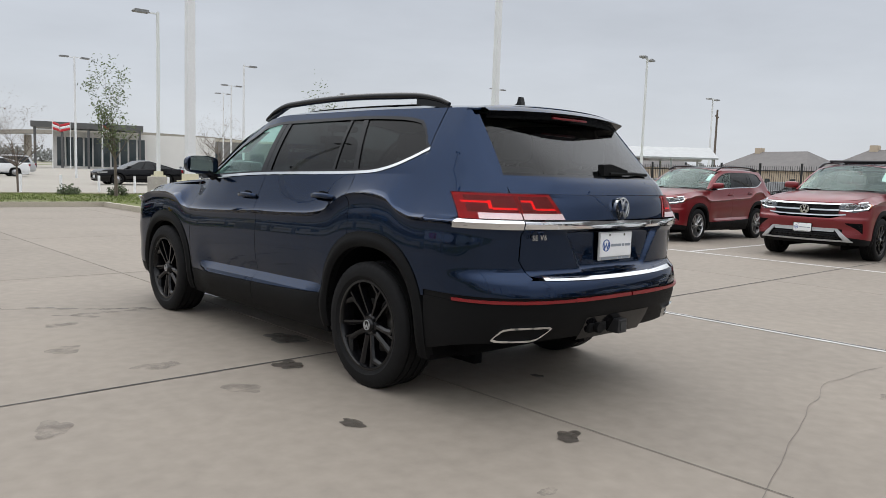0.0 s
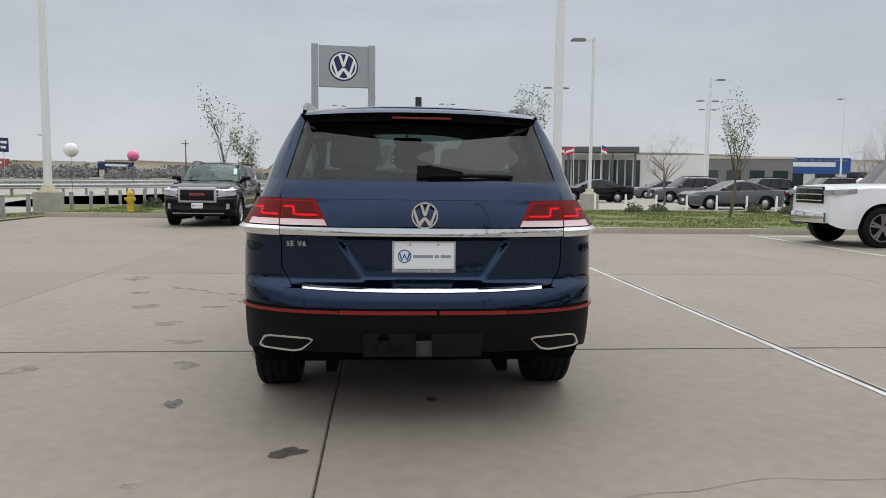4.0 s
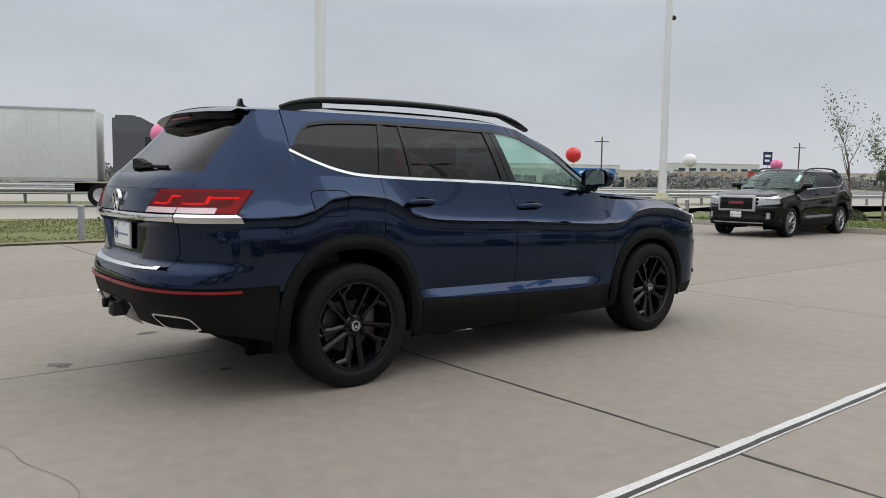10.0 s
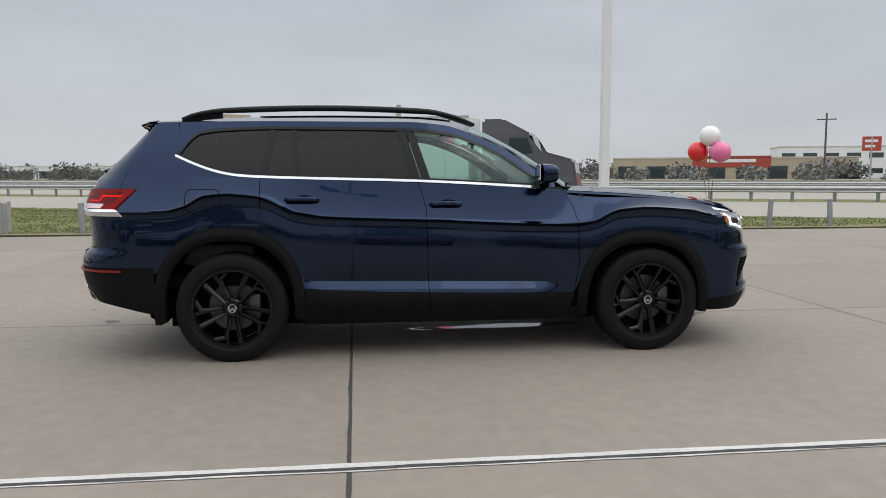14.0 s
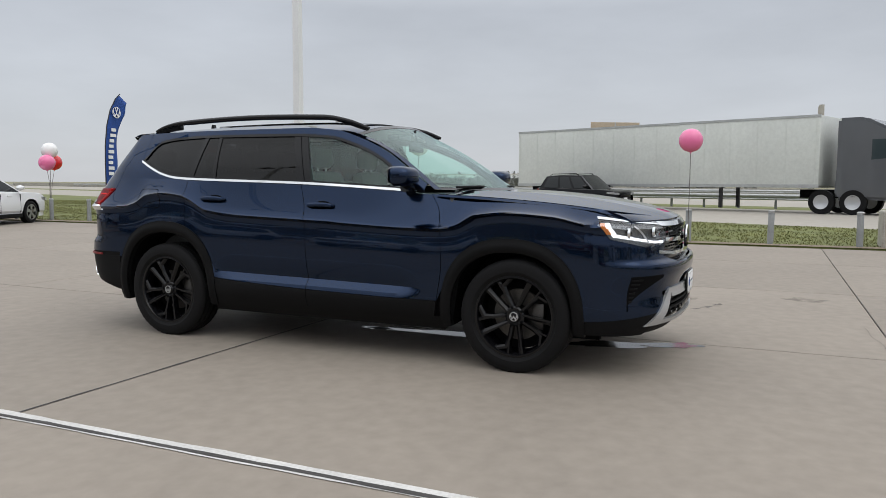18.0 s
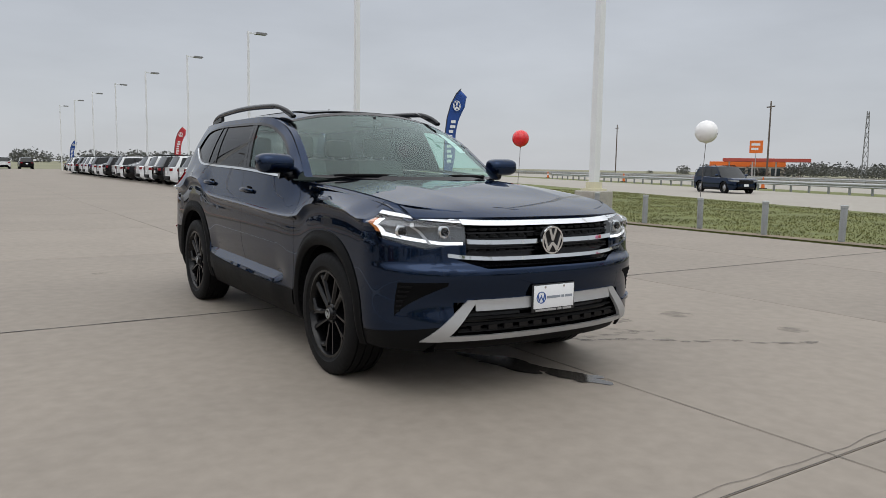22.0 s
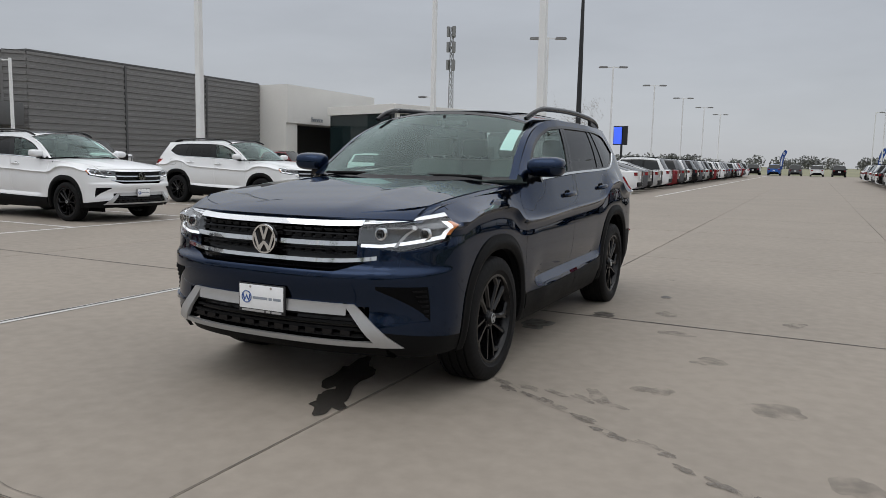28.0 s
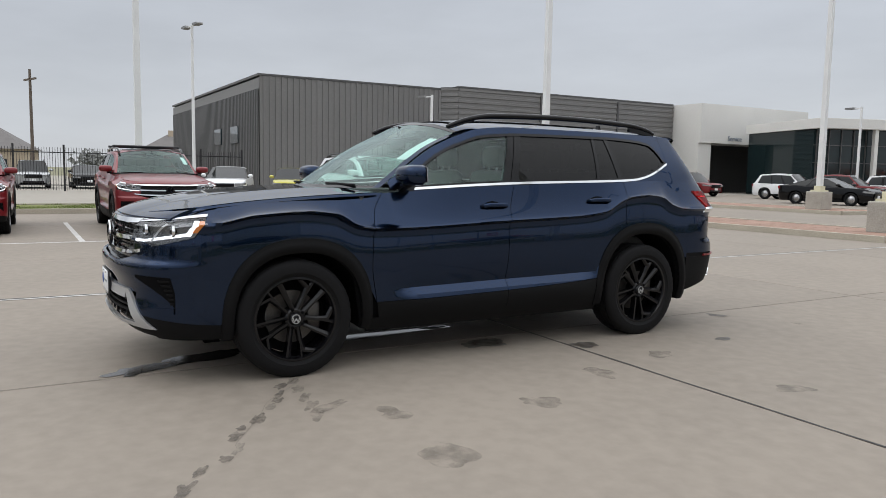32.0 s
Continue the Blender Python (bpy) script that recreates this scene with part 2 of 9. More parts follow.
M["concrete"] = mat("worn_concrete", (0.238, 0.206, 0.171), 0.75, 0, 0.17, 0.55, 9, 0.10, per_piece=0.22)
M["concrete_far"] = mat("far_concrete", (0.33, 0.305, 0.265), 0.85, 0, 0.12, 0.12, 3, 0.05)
M["concrete_base"] = mat("cast_concrete", (0.36, 0.34, 0.30), 0.85, 0, 0.25, 3, 30, 0.3)
def faint(name, col, rough, low, high, scale):
    """A thin deposit that lets the ground show through in patches."""
    m = mat(name, col, rough, 0, 0.25, 7, 60)
    n, l = m.node_tree.nodes, m.node_tree.links
    t = n.new("ShaderNodeTexCoord"); a = n.new("ShaderNodeTexNoise"); a.inputs["Scale"].default_value = scale; a.inputs["Detail"].default_value = 6
    r = n.new("ShaderNodeMapRange"); r.inputs["From Min"].default_value, r.inputs["From Max"].default_value = 0.35, 0.65
    r.inputs["To Min"].default_value, r.inputs["To Max"].default_value = low, high
    l.new(t.outputs["Object"], a.inputs[0]); l.new(a.outputs[0], r.inputs[0]); l.new(r.outputs[0], n["Principled BSDF"].inputs["Alpha"])
    return m


M["car_glass"] = mat("dark_car_glass", (0.012, 0.014, 0.015), 0.04, 0, 0.0, spec=0.4)
M["joint"] = mat("tar_joint", (0.045, 0.042, 0.040), 0.8, 0, 0.4, 3, 40, 0.2)
M["line"] = mat("worn_white_line_paint", (0.56, 0.55, 0.53), 0.7, 0, 0.22, 2.5, 60, 0.2)
M["stain"] = faint("damp_oil_stain", (0.070, 0.060, 0.050), 0.45, 0.55, 1.0, 12)
M["stain_light"] = faint("faint_damp_stain", (0.16, 0.14, 0.12), 0.7, 0.0, 0.42, 9)
M["damp"] = faint("damp_drip", (0.13, 0.113, 0.096), 0.55, 0.15, 0.75, 14)
M["wet"] = mat("wet_patch", (0.05, 0.045, 0.04), 0.12, 0, 0.3, 9, 60)
M["water"] = mat("thin_water_film", (0.22, 0.21, 0.20), 0.04, 0, 0.1, 5, 40)
M["crack"] = mat("crack_shadow", (0.17, 0.15, 0.13), 0.9, 0, 0.3, 8, 50)
M["soil"] = mat("grassy_soil", (0.125, 0.140, 0.040), 0.95, 0, 0.45, 0.5, 9, 0.5)
M["dirt"] = mat("bare_dirt", (0.20, 0.16, 0.11), 0.95, 0, 0.35, 1.2, 14, 0.4)
M["blade"] = mat("spring_grass_blades", (0.125, 0.165, 0.034), 0.8, 0, 0.55, 0.7, 30)
M["blade_dull"] = mat("dull_verge_grass_blades", (0.150, 0.150, 0.052), 0.85, 0, 0.6, 0.5, 12)
M["far_ground"] = mat("far_plain", (0.20, 0.195, 0.12), 0.95, 0, 0.35, 0.02, 0.4)
M["asphalt"] = mat("asphalt_road", (0.17, 0.165, 0.155), 0.9, 0, 0.2, 0.3, 20, 0.2)
M["galv"] = mat("galvanised_steel", (0.44, 0.45, 0.45), 0.45, 0.7, 0.2, 3, 40)
M["bollard"] = mat("weathered_grey_post", (0.27, 0.28, 0.28), 0.7, 0.3, 0.25, 6, 60, 0.2)
M["pole"] = mat("white_painted_pole", (0.72, 0.73, 0.73), 0.4, 0, 0.06, 1.5, 20)
M["pole_foot"] = mat("cream_pole_boot", (0.62, 0.58, 0.42), 0.6, 0, 0.1, 6, 40)
M["lamp_grey"] = mat("grey_lamp_housing", (0.22, 0.22, 0.22), 0.45, 0.4, 0.05)
M["black_metal"] = mat("black_painted_metal", (0.02, 0.02, 0.022), 0.45, 0.2, 0.05)
M["sign_silver"] = mat("brushed_sign_metal", (0.34, 0.355, 0.37), 0.42, 0.5, 0.08, 2, 60)
M["navy"] = mat("navy_sign_face", (0.006, 0.015, 0.07), 0.3, 0, 0.04, 3, 30)
M["white"] = mat("white_sheet", (0.78, 0.79, 0.80), 0.5, 0, 0.05, 1.5, 30)
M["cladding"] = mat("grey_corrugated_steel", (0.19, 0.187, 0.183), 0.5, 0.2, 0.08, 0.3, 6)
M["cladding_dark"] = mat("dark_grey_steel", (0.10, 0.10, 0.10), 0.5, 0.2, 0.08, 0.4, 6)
M["stucco"] = mat("white_fascia_panel", (0.68, 0.67, 0.64), 0.7, 0, 0.05, 0.4, 8)
M["dark_open"] = mat("dark_bay_interior", (0.03, 0.03, 0.03), 0.8, 0, 0.1)
M["facade_dark"] = mat("teal_shop_glass", (0.012, 0.022, 0.024), 0.05, 0.0, 0.2, 0.5, 3, spec=0.5)
M["facade_glass"] = mat("dark_facade_glass", (0.03, 0.045, 0.05), 0.05, 0.0, 0.1, 0.3, 2, coat=0.5)
M["tan"] = mat("tan_stucco", (0.45, 0.37, 0.28), 0.85, 0, 0.12, 0.3, 4)
M["cream"] = mat("cream_stucco", (0.55, 0.50, 0.42), 0.85, 0, 0.12, 0.3, 4)
M["brick_red"] = mat("red_store_front", (0.40, 0.07, 0.05), 0.8, 0, 0.1, 0.5, 4)
M["roof_grey"] = mat("grey_shingle_roof", (0.17, 0.16, 0.155), 0.9, 0, 0.2, 0.8, 9, 0.3)
M["paver"] = mat("red_brick_paver", (0.33, 0.21, 0.16), 0.85, 0, 0.3, 1.2, 16, 0.3)
M["kerb"] = mat("kerb_concrete", (0.42, 0.38, 0.31), 0.85, 0, 0.18, 1.5, 30, 0.2)
M["rock"] = mat("brown_boulder", (0.24, 0.13, 0.07), 0.9, 0, 0.4, 2.5, 18, 0.8)
M["bark"] = mat("grey_bark", (0.13, 0.105, 0.085), 0.95, 0, 0.3, 8, 50, 0.6)
M["leaf"] = mat("small_green_leaves", (0.085, 0.115, 0.035), 0.7, 0, 0.5, 1.5, 20)
M["leaf_brown"] = mat("budding_brown_twigs", (0.17, 0.125, 0.09), 0.85, 0, 0.4, 1.5, 20)
M["bush"] = mat("dark_shrub_leaves", (0.05, 0.07, 0.025), 0.75, 0, 0.5, 1.5, 15)
# air haze is put into this colour: paler and greyer than near leaves
M["hazed_tree"] = mat("hazed_woods", (0.20, 0.205, 0.195), 0.95, 0, 0.4, 0.05, 1.0)
M["b_red"] = mat("red_balloon", (0.70, 0.012, 0.018), 0.25, 0, 0.03, coat=0.5)
M["b_white"] = mat("white_balloon", (0.83, 0.82, 0.81), 0.3, 0, 0.03, coat=0.5)
M["b_pink"] = mat("pink_balloon", (0.80, 0.17, 0.36), 0.25, 0, 0.03, coat=0.5)
M["string"] = mat("dark_stick", (0.10, 0.09, 0.085), 0.6, 0, 0.0)
M["flag_blue"] = mat("blue_flag_cloth", (0.012, 0.06, 0.27), 0.7, 0, 0.12, 3, 60)
M["flag_red"] = mat("red_flag_cloth", (0.50, 0.03, 0.04), 0.7, 0, 0.12, 3, 60)
M["green_sign"] = mat("green_road_sign", (0.0, 0.16, 0.09), 0.5, 0, 0.05)
M["yellow_post"] = mat("yellow_hydrant_paint", (0.62, 0.40, 0.02), 0.5, 0, 0.1)
M["orange"] = mat("orange_plastic", (0.75, 0.16, 0.02), 0.5, 0, 0.1)
M["trailer_blue"] = mat("bright_blue_trailer_panel", (0.018, 0.21, 0.55), 0.4, 0, 0.06, 0.5, 8)
M["trailer_white"] = mat("weathered_white_trailer_panel", (0.58, 0.60, 0.57), 0.5, 0, 0.1, 0.5, 8)
M["screen"] = mat("lit_blue_screen", (0.05, 0.12, 0.75), 0.4, 0, 0.0, emit=0.9)

# ---------------- mesh helpers ----------------
def V(*a):
    return Vector(a)


def lerp(a, b, t):
    return a + (b - a) * t


def curve_at(knots):
    """Smooth (monotone cubic) function through a few (position, value) knots."""
    xs = [k[0] for k in knots]; ys = [k[1] for k in knots]
    n = len(xs)
    d = [(ys[i + 1] - ys[i]) / (xs[i + 1] - xs[i]) for i in range(n - 1)]
    m = [d[0]] + [0 if d[i - 1] * d[i] <= 0 else 2 * d[i - 1] * d[i] / (d[i - 1] + d[i]) for i in range(1, n - 1)] + [d[-1]]

    def f(x):
        if x <= xs[0]:
            return ys[0]
        if x >= xs[-1]:
            return ys[-1]
        i = 0
        while x > xs[i + 1]:
            i += 1
        h = xs[i + 1] - xs[i]
        t = (x - xs[i]) / h
        return (ys[i] * (1 + 2 * t) * (1 - t) ** 2 + m[i] * h * t * (1 - t) ** 2 + ys[i + 1] * t * t * (3 - 2 * t) + m[i + 1] * h * t * t * (t - 1))
    return f


def thing(name, label, category, m=None, group="", kind=""):
    ob = new(name)
    ob.empty_display_size = 0.1
    if m is not None:
        ob.matrix_world = m
    return tagged(ob, label, category, group, kind)


def mesh_from(name, bm, material, smooth=True):
    bmesh.ops.recalc_face_normals(bm, faces=bm.faces)
    me = bpy.data.meshes.new(name)
    bm.to_mesh(me)
    bm.free()
    me.materials.append(material)
    if smooth:
        me.shade_smooth()
        me.set_sharp_from_angle(angle=radians(24 if material.name.endswith("_paint") else 38))
    return me


def part(name, bm, material, parent=None, label="", smooth=True, kind=""):
    ob = new(name, mesh_from(name, bm, material, smooth))
    if parent is not None:
        ob.parent = parent
    if label:
        ob["label"] = label
    if kind:
        ob["kind"] = kind
    return ob


def again(name, ob, parent, m):
    """Another piece on the same mesh."""
    o = new(name, ob.data)
    o.parent = parent
    o.matrix_basis = m
    return o


def add_box(bm, x, y, z, bevel=0.0, m=None):
    vs = [bm.verts.new((x[i], y[j], z[k])) for i in (0, 1) for j in (0, 1) for k in (0, 1)]
    fs = [bm.faces.new([vs[i] for i in q]) for q in ((0, 1, 3, 2), (4, 6, 7, 5), (0, 4, 5, 1), (2, 3, 7, 6), (0, 2, 6, 4), (1, 5, 7, 3))]
    if bevel:
        es = list({e for f in fs for e in f.edges})
        r = bmesh.ops.bevel(bm, geom=es, offset=bevel, segments=2, profile=0.5, affect='EDGES', clamp_overlap=True)
        vs = list({v for f in r["faces"] for v in f.verts} | {v for v in vs if v.is_valid})
    if m is not None:
        bmesh.ops.transform(bm, matrix=m, verts=[v for v in vs if v.is_valid])
    return bm


def add_tube(bm, pts, r, n=8, caps=True):
    """A round bar along points; r is a number or one radius a point."""
    pts = [Vector(p) for p in pts]
    rs = r if isinstance(r, (list, tuple)) else [r] * len(pts)
    rings = []
    side = None
    for i, p in enumerate(pts):
        d = (pts[min(i + 1, len(pts) - 1)] - pts[max(i - 1, 0)]).normalized()
        if side is None:
            side = d.orthogonal().normalized()
        side = (side - d * side.dot(d)).normalized()
        up = d.cross(side)
        rings.append([bm.verts.new(p + rs[i] * (math.cos(a) * side + math.sin(a) * up)) for a in [2 * math.pi * k / n for k in range(n)]])
    for a, b in zip(rings, rings[1:]):
        for k in range(n):
            bm.faces.new((a[k], a[(k + 1) % n], b[(k + 1) % n], b[k]))
    if caps:
        bm.faces.new(rings[0][::-1]); bm.faces.new(rings[-1])
    return bm


def add_prism(bm, pts, a, b, axis="x"):
    """A flat outline pushed from a to b along an axis."""
    put = {"x": lambda u, v, w: (w, u, v), "y": lambda u, v, w: (u, w, v), "z": lambda u, v, w: (u, v, w)}[axis]
    lo = [bm.verts.new(put(u, v, a)) for u, v in pts]
    hi = [bm.verts.new(put(u, v, b)) for u, v in pts]
    n = len(pts)
    bm.faces.new(lo[::-1]); bm.faces.new(hi)
    for k in range(n):
        bm.faces.new((lo[k], lo[(k + 1) % n], hi[(k + 1) % n], hi[k]))
    return bm


def add_lathe(bm, prof, n=48, axis="x", closed=False, m=None):
    """Turn a profile of (along, radius) about an axis."""
    rings = []
    for a, r in prof:
        ring = []
        for k in range(n):
            t = 2 * math.pi * k / n
            c, s = r * math.cos(t), r * math.sin(t)
            co = {"x": (a, c, s), "y": (c, a, s), "z": (c, s, a)}[axis]
            ring.append(bm.verts.new(m @ Vector(co) if m is not None else co))
        rings.append(ring)
    pairs = list(zip(rings, rings[1:])) + ([(rings[-1], rings[0])] if closed else [])
    for a, b in pairs:
        for k in range(n):
            bm.faces.new((a[k], a[(k + 1) % n], b[(k + 1) % n], b[k]))
    if not closed:
        for ring, (a, r) in ((rings[0], prof[0]), (rings[-1], prof[-1])):
            if r > 1e-6:
                bm.faces.new(ring)
    return bm


def add_grid(bm, fn, nu, nv, thick=0.0, inward=None):
    """A sheet fn(u, v), u and v from 0 to 1; with thickness its rim is turned in along inward(point)."""
    g = [[bm.verts.new(fn(i / nu, j / nv)) for j in range(nv + 1)] for i in range(nu + 1)]
    for i in range(nu):
        for j in range(nv):
            q = [g[i][j], g[i + 1][j], g[i + 1][j + 1], g[i][j + 1]]
            try:
                bm.faces.new(q)
            except ValueError:
                pass
    if thick:
        rim = [g[i][0] for i in range(nu + 1)] + [g[nu][j] for j in range(1, nv + 1)] + [g[i][nv] for i in range(nu - 1, -1, -1)] + [g[0][j] for j in range(nv - 1, 0, -1)]
        low = [bm.verts.new(v.co + inward(v.co) * thick) for v in rim]
        n = len(rim)
        for k in range(n):
            try:
                bm.faces.new((rim[k], rim[(k + 1) % n], low[(k + 1) % n], low[k]))
            except ValueError:
                pass
    return bm


def blob(bm, c, r, seed=0, flat=1.0, rough=0.25, n=2):
    """An uneven rounded lump."""
    s = bmesh.ops.create_icosphere(bm, subdivisions=n, radius=1.0)
    for v in s["verts"]:
        k = 1 + rough * noise.noise(v.co * 1.7 + Vector((seed * 7.3, seed * 1.9, seed)))
        v.co = Vector(c) + Vector((v.co.x * r, v.co.y * r, v.co.z * r * flat)) * k
    return bm

# ---------------- ground ----------------
def sheet(name, pts, z, material, label, category="", depth=0.0, cuts=0, parent=None):
    """A level sheet over an outline; with depth it is a slab."""
    bm = bmesh.new()
    if depth:
        add_prism(bm, pts, z - depth, z, "z")
    else:
        bm.faces.new([bm.verts.new((x, y, z)) for x, y in pts])
    ob = part(name, bm, material, parent, smooth=False)
    return tagged(ob, label, category or name, kind="structure") if parent is None else ob


R_ = 2600
sheet("ground", [(-R_, -R_), (R_, -R_), (R_, R_), (-R_, R_)], -0.10, M["far_ground"], "dry grassy plain reaching the horizon", "ground")

# The lot: one field of concrete slabs, the near ones as pieces.
LOT_X0, LOT_X1, LOT_Y0, LOT_Y1 = -10.62, 18.0, -122.0, 17.6
SX, SY = 3.452, 4.60
JX, JY = -0.487, -0.68
pavement = sheet("pavement", [(LOT_X0, LOT_Y0), (34, LOT_Y0), (34, -13.0), (18.0, -13.0), (18.0, 12.2), (3.75, 12.2), (3.75, LOT_Y1), (LOT_X0, LOT_Y1)], -0.016,
                 M["joint"], "pale worn concrete lot cast in large slabs with tarred joints", "pavement", depth=0.08)
_rest = bmesh.new()
_cache = {}
for i in range(-9, 9):
    for j in range(-28, 5):
        x0, x1 = JX + i * SX, JX + (i + 1) * SX
        y0, y1 = JY + j * SY, JY + (j + 1) * SY
        x0, x1 = max(x0, LOT_X0), min(x1, 18.0)
        top = LOT_Y1 if x0 < 3.0 else 12.2
        if x0 < 3.0 and x1 > 3.3 and y1 > 12.2:
            add_box(_rest, (3.75, x1 - 0.004), (max(y0, LOT_Y0) + 0.004, 12.2), (-0.03, 0.0))
            x1 = 3.75
        y0, y1 = max(y0, LOT_Y0), min(y1, top)
        if x1 - x0 < 0.3 or y1 - y0 < 0.3:
            continue
        g = 0.004
        near = abs((x0 + x1) / 2) < 14 and -16 < (y0 + y1) / 2
        if near:
            key = (round(x1 - x0, 3), round(y1 - y0, 3))
            if key not in _cache:
                bm = bmesh.new()
                w, h = (x1 - x0) / 2 - g, (y1 - y0) / 2 - g
                b = 0.006
                lo = [bm.verts.new((sx * w, sy * h, -b)) for sx, sy in ((-1, -1), (1, -1), (1, 1), (-1, 1))]
                hi = [bm.verts.new((sx * (w - b), sy * (h - b), 0)) for sx, sy in ((-1, -1), (1, -1), (1, 1), (-1, 1))]
                dn = [bm.verts.new((sx * w, sy * h, -0.03)) for sx, sy in ((-1, -1), (1, -1), (1, 1), (-1, 1))]
                bm.faces.new(hi)
                for k in range(4):
                    bm.faces.new((lo[k], lo[(k + 1) % 4], hi[(k + 1) % 4], hi[k]))
                    bm.faces.new((dn[k], dn[(k + 1) % 4], lo[(k + 1) % 4], lo[k]))
                _cache[key] = mesh_from("slab", bm, M["concrete"], False)
            o = new("slab", _cache[key])
            o.parent = pavement
            o.location = ((x0 + x1) / 2, (y0 + y1) / 2, 0.0)
        else:
            add_box(_rest, (x0 + g, x1 - g), (y0 + g, y1 - g), (-0.03, 0.0))
for i in range(0, 4):
    for j in range(-24, 0):
        add_box(_rest, (18.01 + i * 4, 21.99 + i * 4), (-13.0 + j * SY, -13.0 + (j + 1) * SY - 0.012), (-0.03, 0.0))
part("slabs", _rest, M["concrete"], pavement, smooth=False, kind="stuff")


def worn_strip(name, x0, x1, y0, y1, material, parent, z=0.004, amp=0.01, n=120, along="y", seed=0, bow=0.0):
    """A thin painted or tarred strip with ragged edges."""
    bm = bmesh.new()
    L = []
    for k in range(n + 1):
        t = k / n
        a = lerp(y0, y1, t) if along == "y" else lerp(x0, x1, t)
        e0 = amp * (noise.noise(Vector((a * 2.1, seed, 0))) + 0.6 * noise.noise(Vector((a * 9.0, seed, 3))))
        e1 = amp * (noise.noise(Vector((a * 2.1, seed, 7))) + 0.6 * noise.noise(Vector((a * 9.0, seed, 11))))
        s = bow * noise.noise(Vector((a * 0.5, seed, 20)))
        if along == "y":
            L.append((bm.verts.new((x0 + e0 + s, a, z)), bm.verts.new((x1 + e1 + s, a, z))))
        else:
            L.append((bm.verts.new((a, y0 + e0 + s, z)), bm.verts.new((a, y1 + e1 + s, z))))
    for p, q in zip(L, L[1:]):
        bm.faces.new((p[0], q[0], q[1], p[1]))
    return part(name, bm, material, parent, smooth=False)


# White stall lines, split by the tarred joint beside them.
def lot_line(x0, x1, y0, y1, seed, along="y"):
    p = worn_strip("painted_line", x0, x1, y0, y1, M["line"], pavement, amp=0.009, seed=seed, along=along, n=int(8 * max(abs(x1 - x0), abs(y1 - y0))) + 4)
    p["label"] = "worn white painted parking line"


lot_line(2.90, 2.952, -12.9, 11.9, 1)
lot_line(2.978, 2.994, -12.9, 11.9, 2)
worn_strip("joint_filler", 2.950, 2.980, -13, 12, M["joint"], pavement, z=0.0055, amp=0.010, seed=5, n=220)
lot_line(3.08, 3.2, -118, -26.0, 3)
lot_line(9.0, 9.1, -9.5, 11.9, 4)
for yy in (-9.2, -6.3, -3.3, -1.55, 1.95, 5.4, 7.6, 11.4):
    lot_line(9.1, 14.2, yy, yy + 0.09, 30 + yy, "x")
# Tarred joints that show dark and ragged beside the car.
worn_strip("joint_filler", -10.6, 18.0, JY - 0.009, JY + 0.009, M["joint"], pavement, z=0.0030, amp=0.007, along="x", seed=8, n=400)
worn_strip("joint_filler", JX - 0.002, JX + 0.002, -14, 12, M["joint"], pavement, z=0.0030, amp=0.004, seed=9, n=300)
worn_strip("joint_filler", -10.6, 18.0, JY + SY - 0.002, JY + SY + 0.002, M["joint"], pavement, z=0.0030, amp=0.004, along="x", seed=10, n=300)


def crack(points, w, seed, name="crack"):
    bm = bmesh.new()
    dense = []
    for a, b in zip(points, points[1:]):
        n = max(3, int(math.dist(a, b) / 0.05))
        for k in range(n):
            t = k / n
            x, y = lerp(a[0], b[0], t), lerp(a[1], b[1], t)
            dense.append((x + 0.05 * noise.noise(Vector((x * 3, y * 3, seed))), y + 0.05 * noise.noise(Vector((x * 3, y * 3, seed + 9)))))
    row = []
    for k, (x, y) in enumerate(dense):
        d = Vector(dense[min(k + 1, len(dense) - 1)]) - Vector(dense[max(k - 1, 0)])
        nrm = Vector((-d.y, d.x)).normalized() * w * (0.5 + 0.9 * abs(noise.noise(Vector((x * 6, y * 6, seed + 4)))))
        row.append((bm.verts.new((x + nrm.x, y + nrm.y, 0.0028)), bm.verts.new((x - nrm.x, y - nrm.y, 0.0028))))
    for p, q in zip(row, row[1:]):
        bm.faces.new((p[0], q[0], q[1], p[1]))
    return part(name, bm, M["crack"], pavement, smooth=False)


crack([(-1.4, -3.9), (-0.5, -3.72), (0.3, -3.5), (0.9, -3.35), (1.6, -3.2), (2.4, -3.3)], 0.0025, 2)
crack([(1.0, 3.95), (0.2, 3.85), (-0.6, 3.9), (-1.8, 3.8)], 0.003, 3)
crack([(-2.0, 2.15), (-1.4, 1.8), (-1.0, 1.5)], 0.002, 4)


def puddle(name, cx, cy, rx, ry, material, seed, turn=0.0, z=0.0035, wild=0.55, n=44, label=""):
    """A flat irregular stain."""
    bm = bmesh.new()
    vs = []
    c, s = math.cos(radians(turn)), math.sin(radians(turn))
    for k in range(n):
        t = 2 * math.pi * k / n
        f = 1 + wild * noise.noise(Vector((math.cos(t) * 1.3, math.sin(t) * 1.3, seed))) + 0.25 * wild * noise.noise(Vector((math.cos(t) * 4, math.sin(t) * 4, seed + 5)))
        x, y = rx * f * math.cos(t), ry * f * math.sin(t)
        vs.append(bm.verts.new((cx + c * x - s * y, cy + s * x + c * y, z)))
    bm.faces.new(vs)
    return part(name, bm, material, pavement, label, smooth=False)


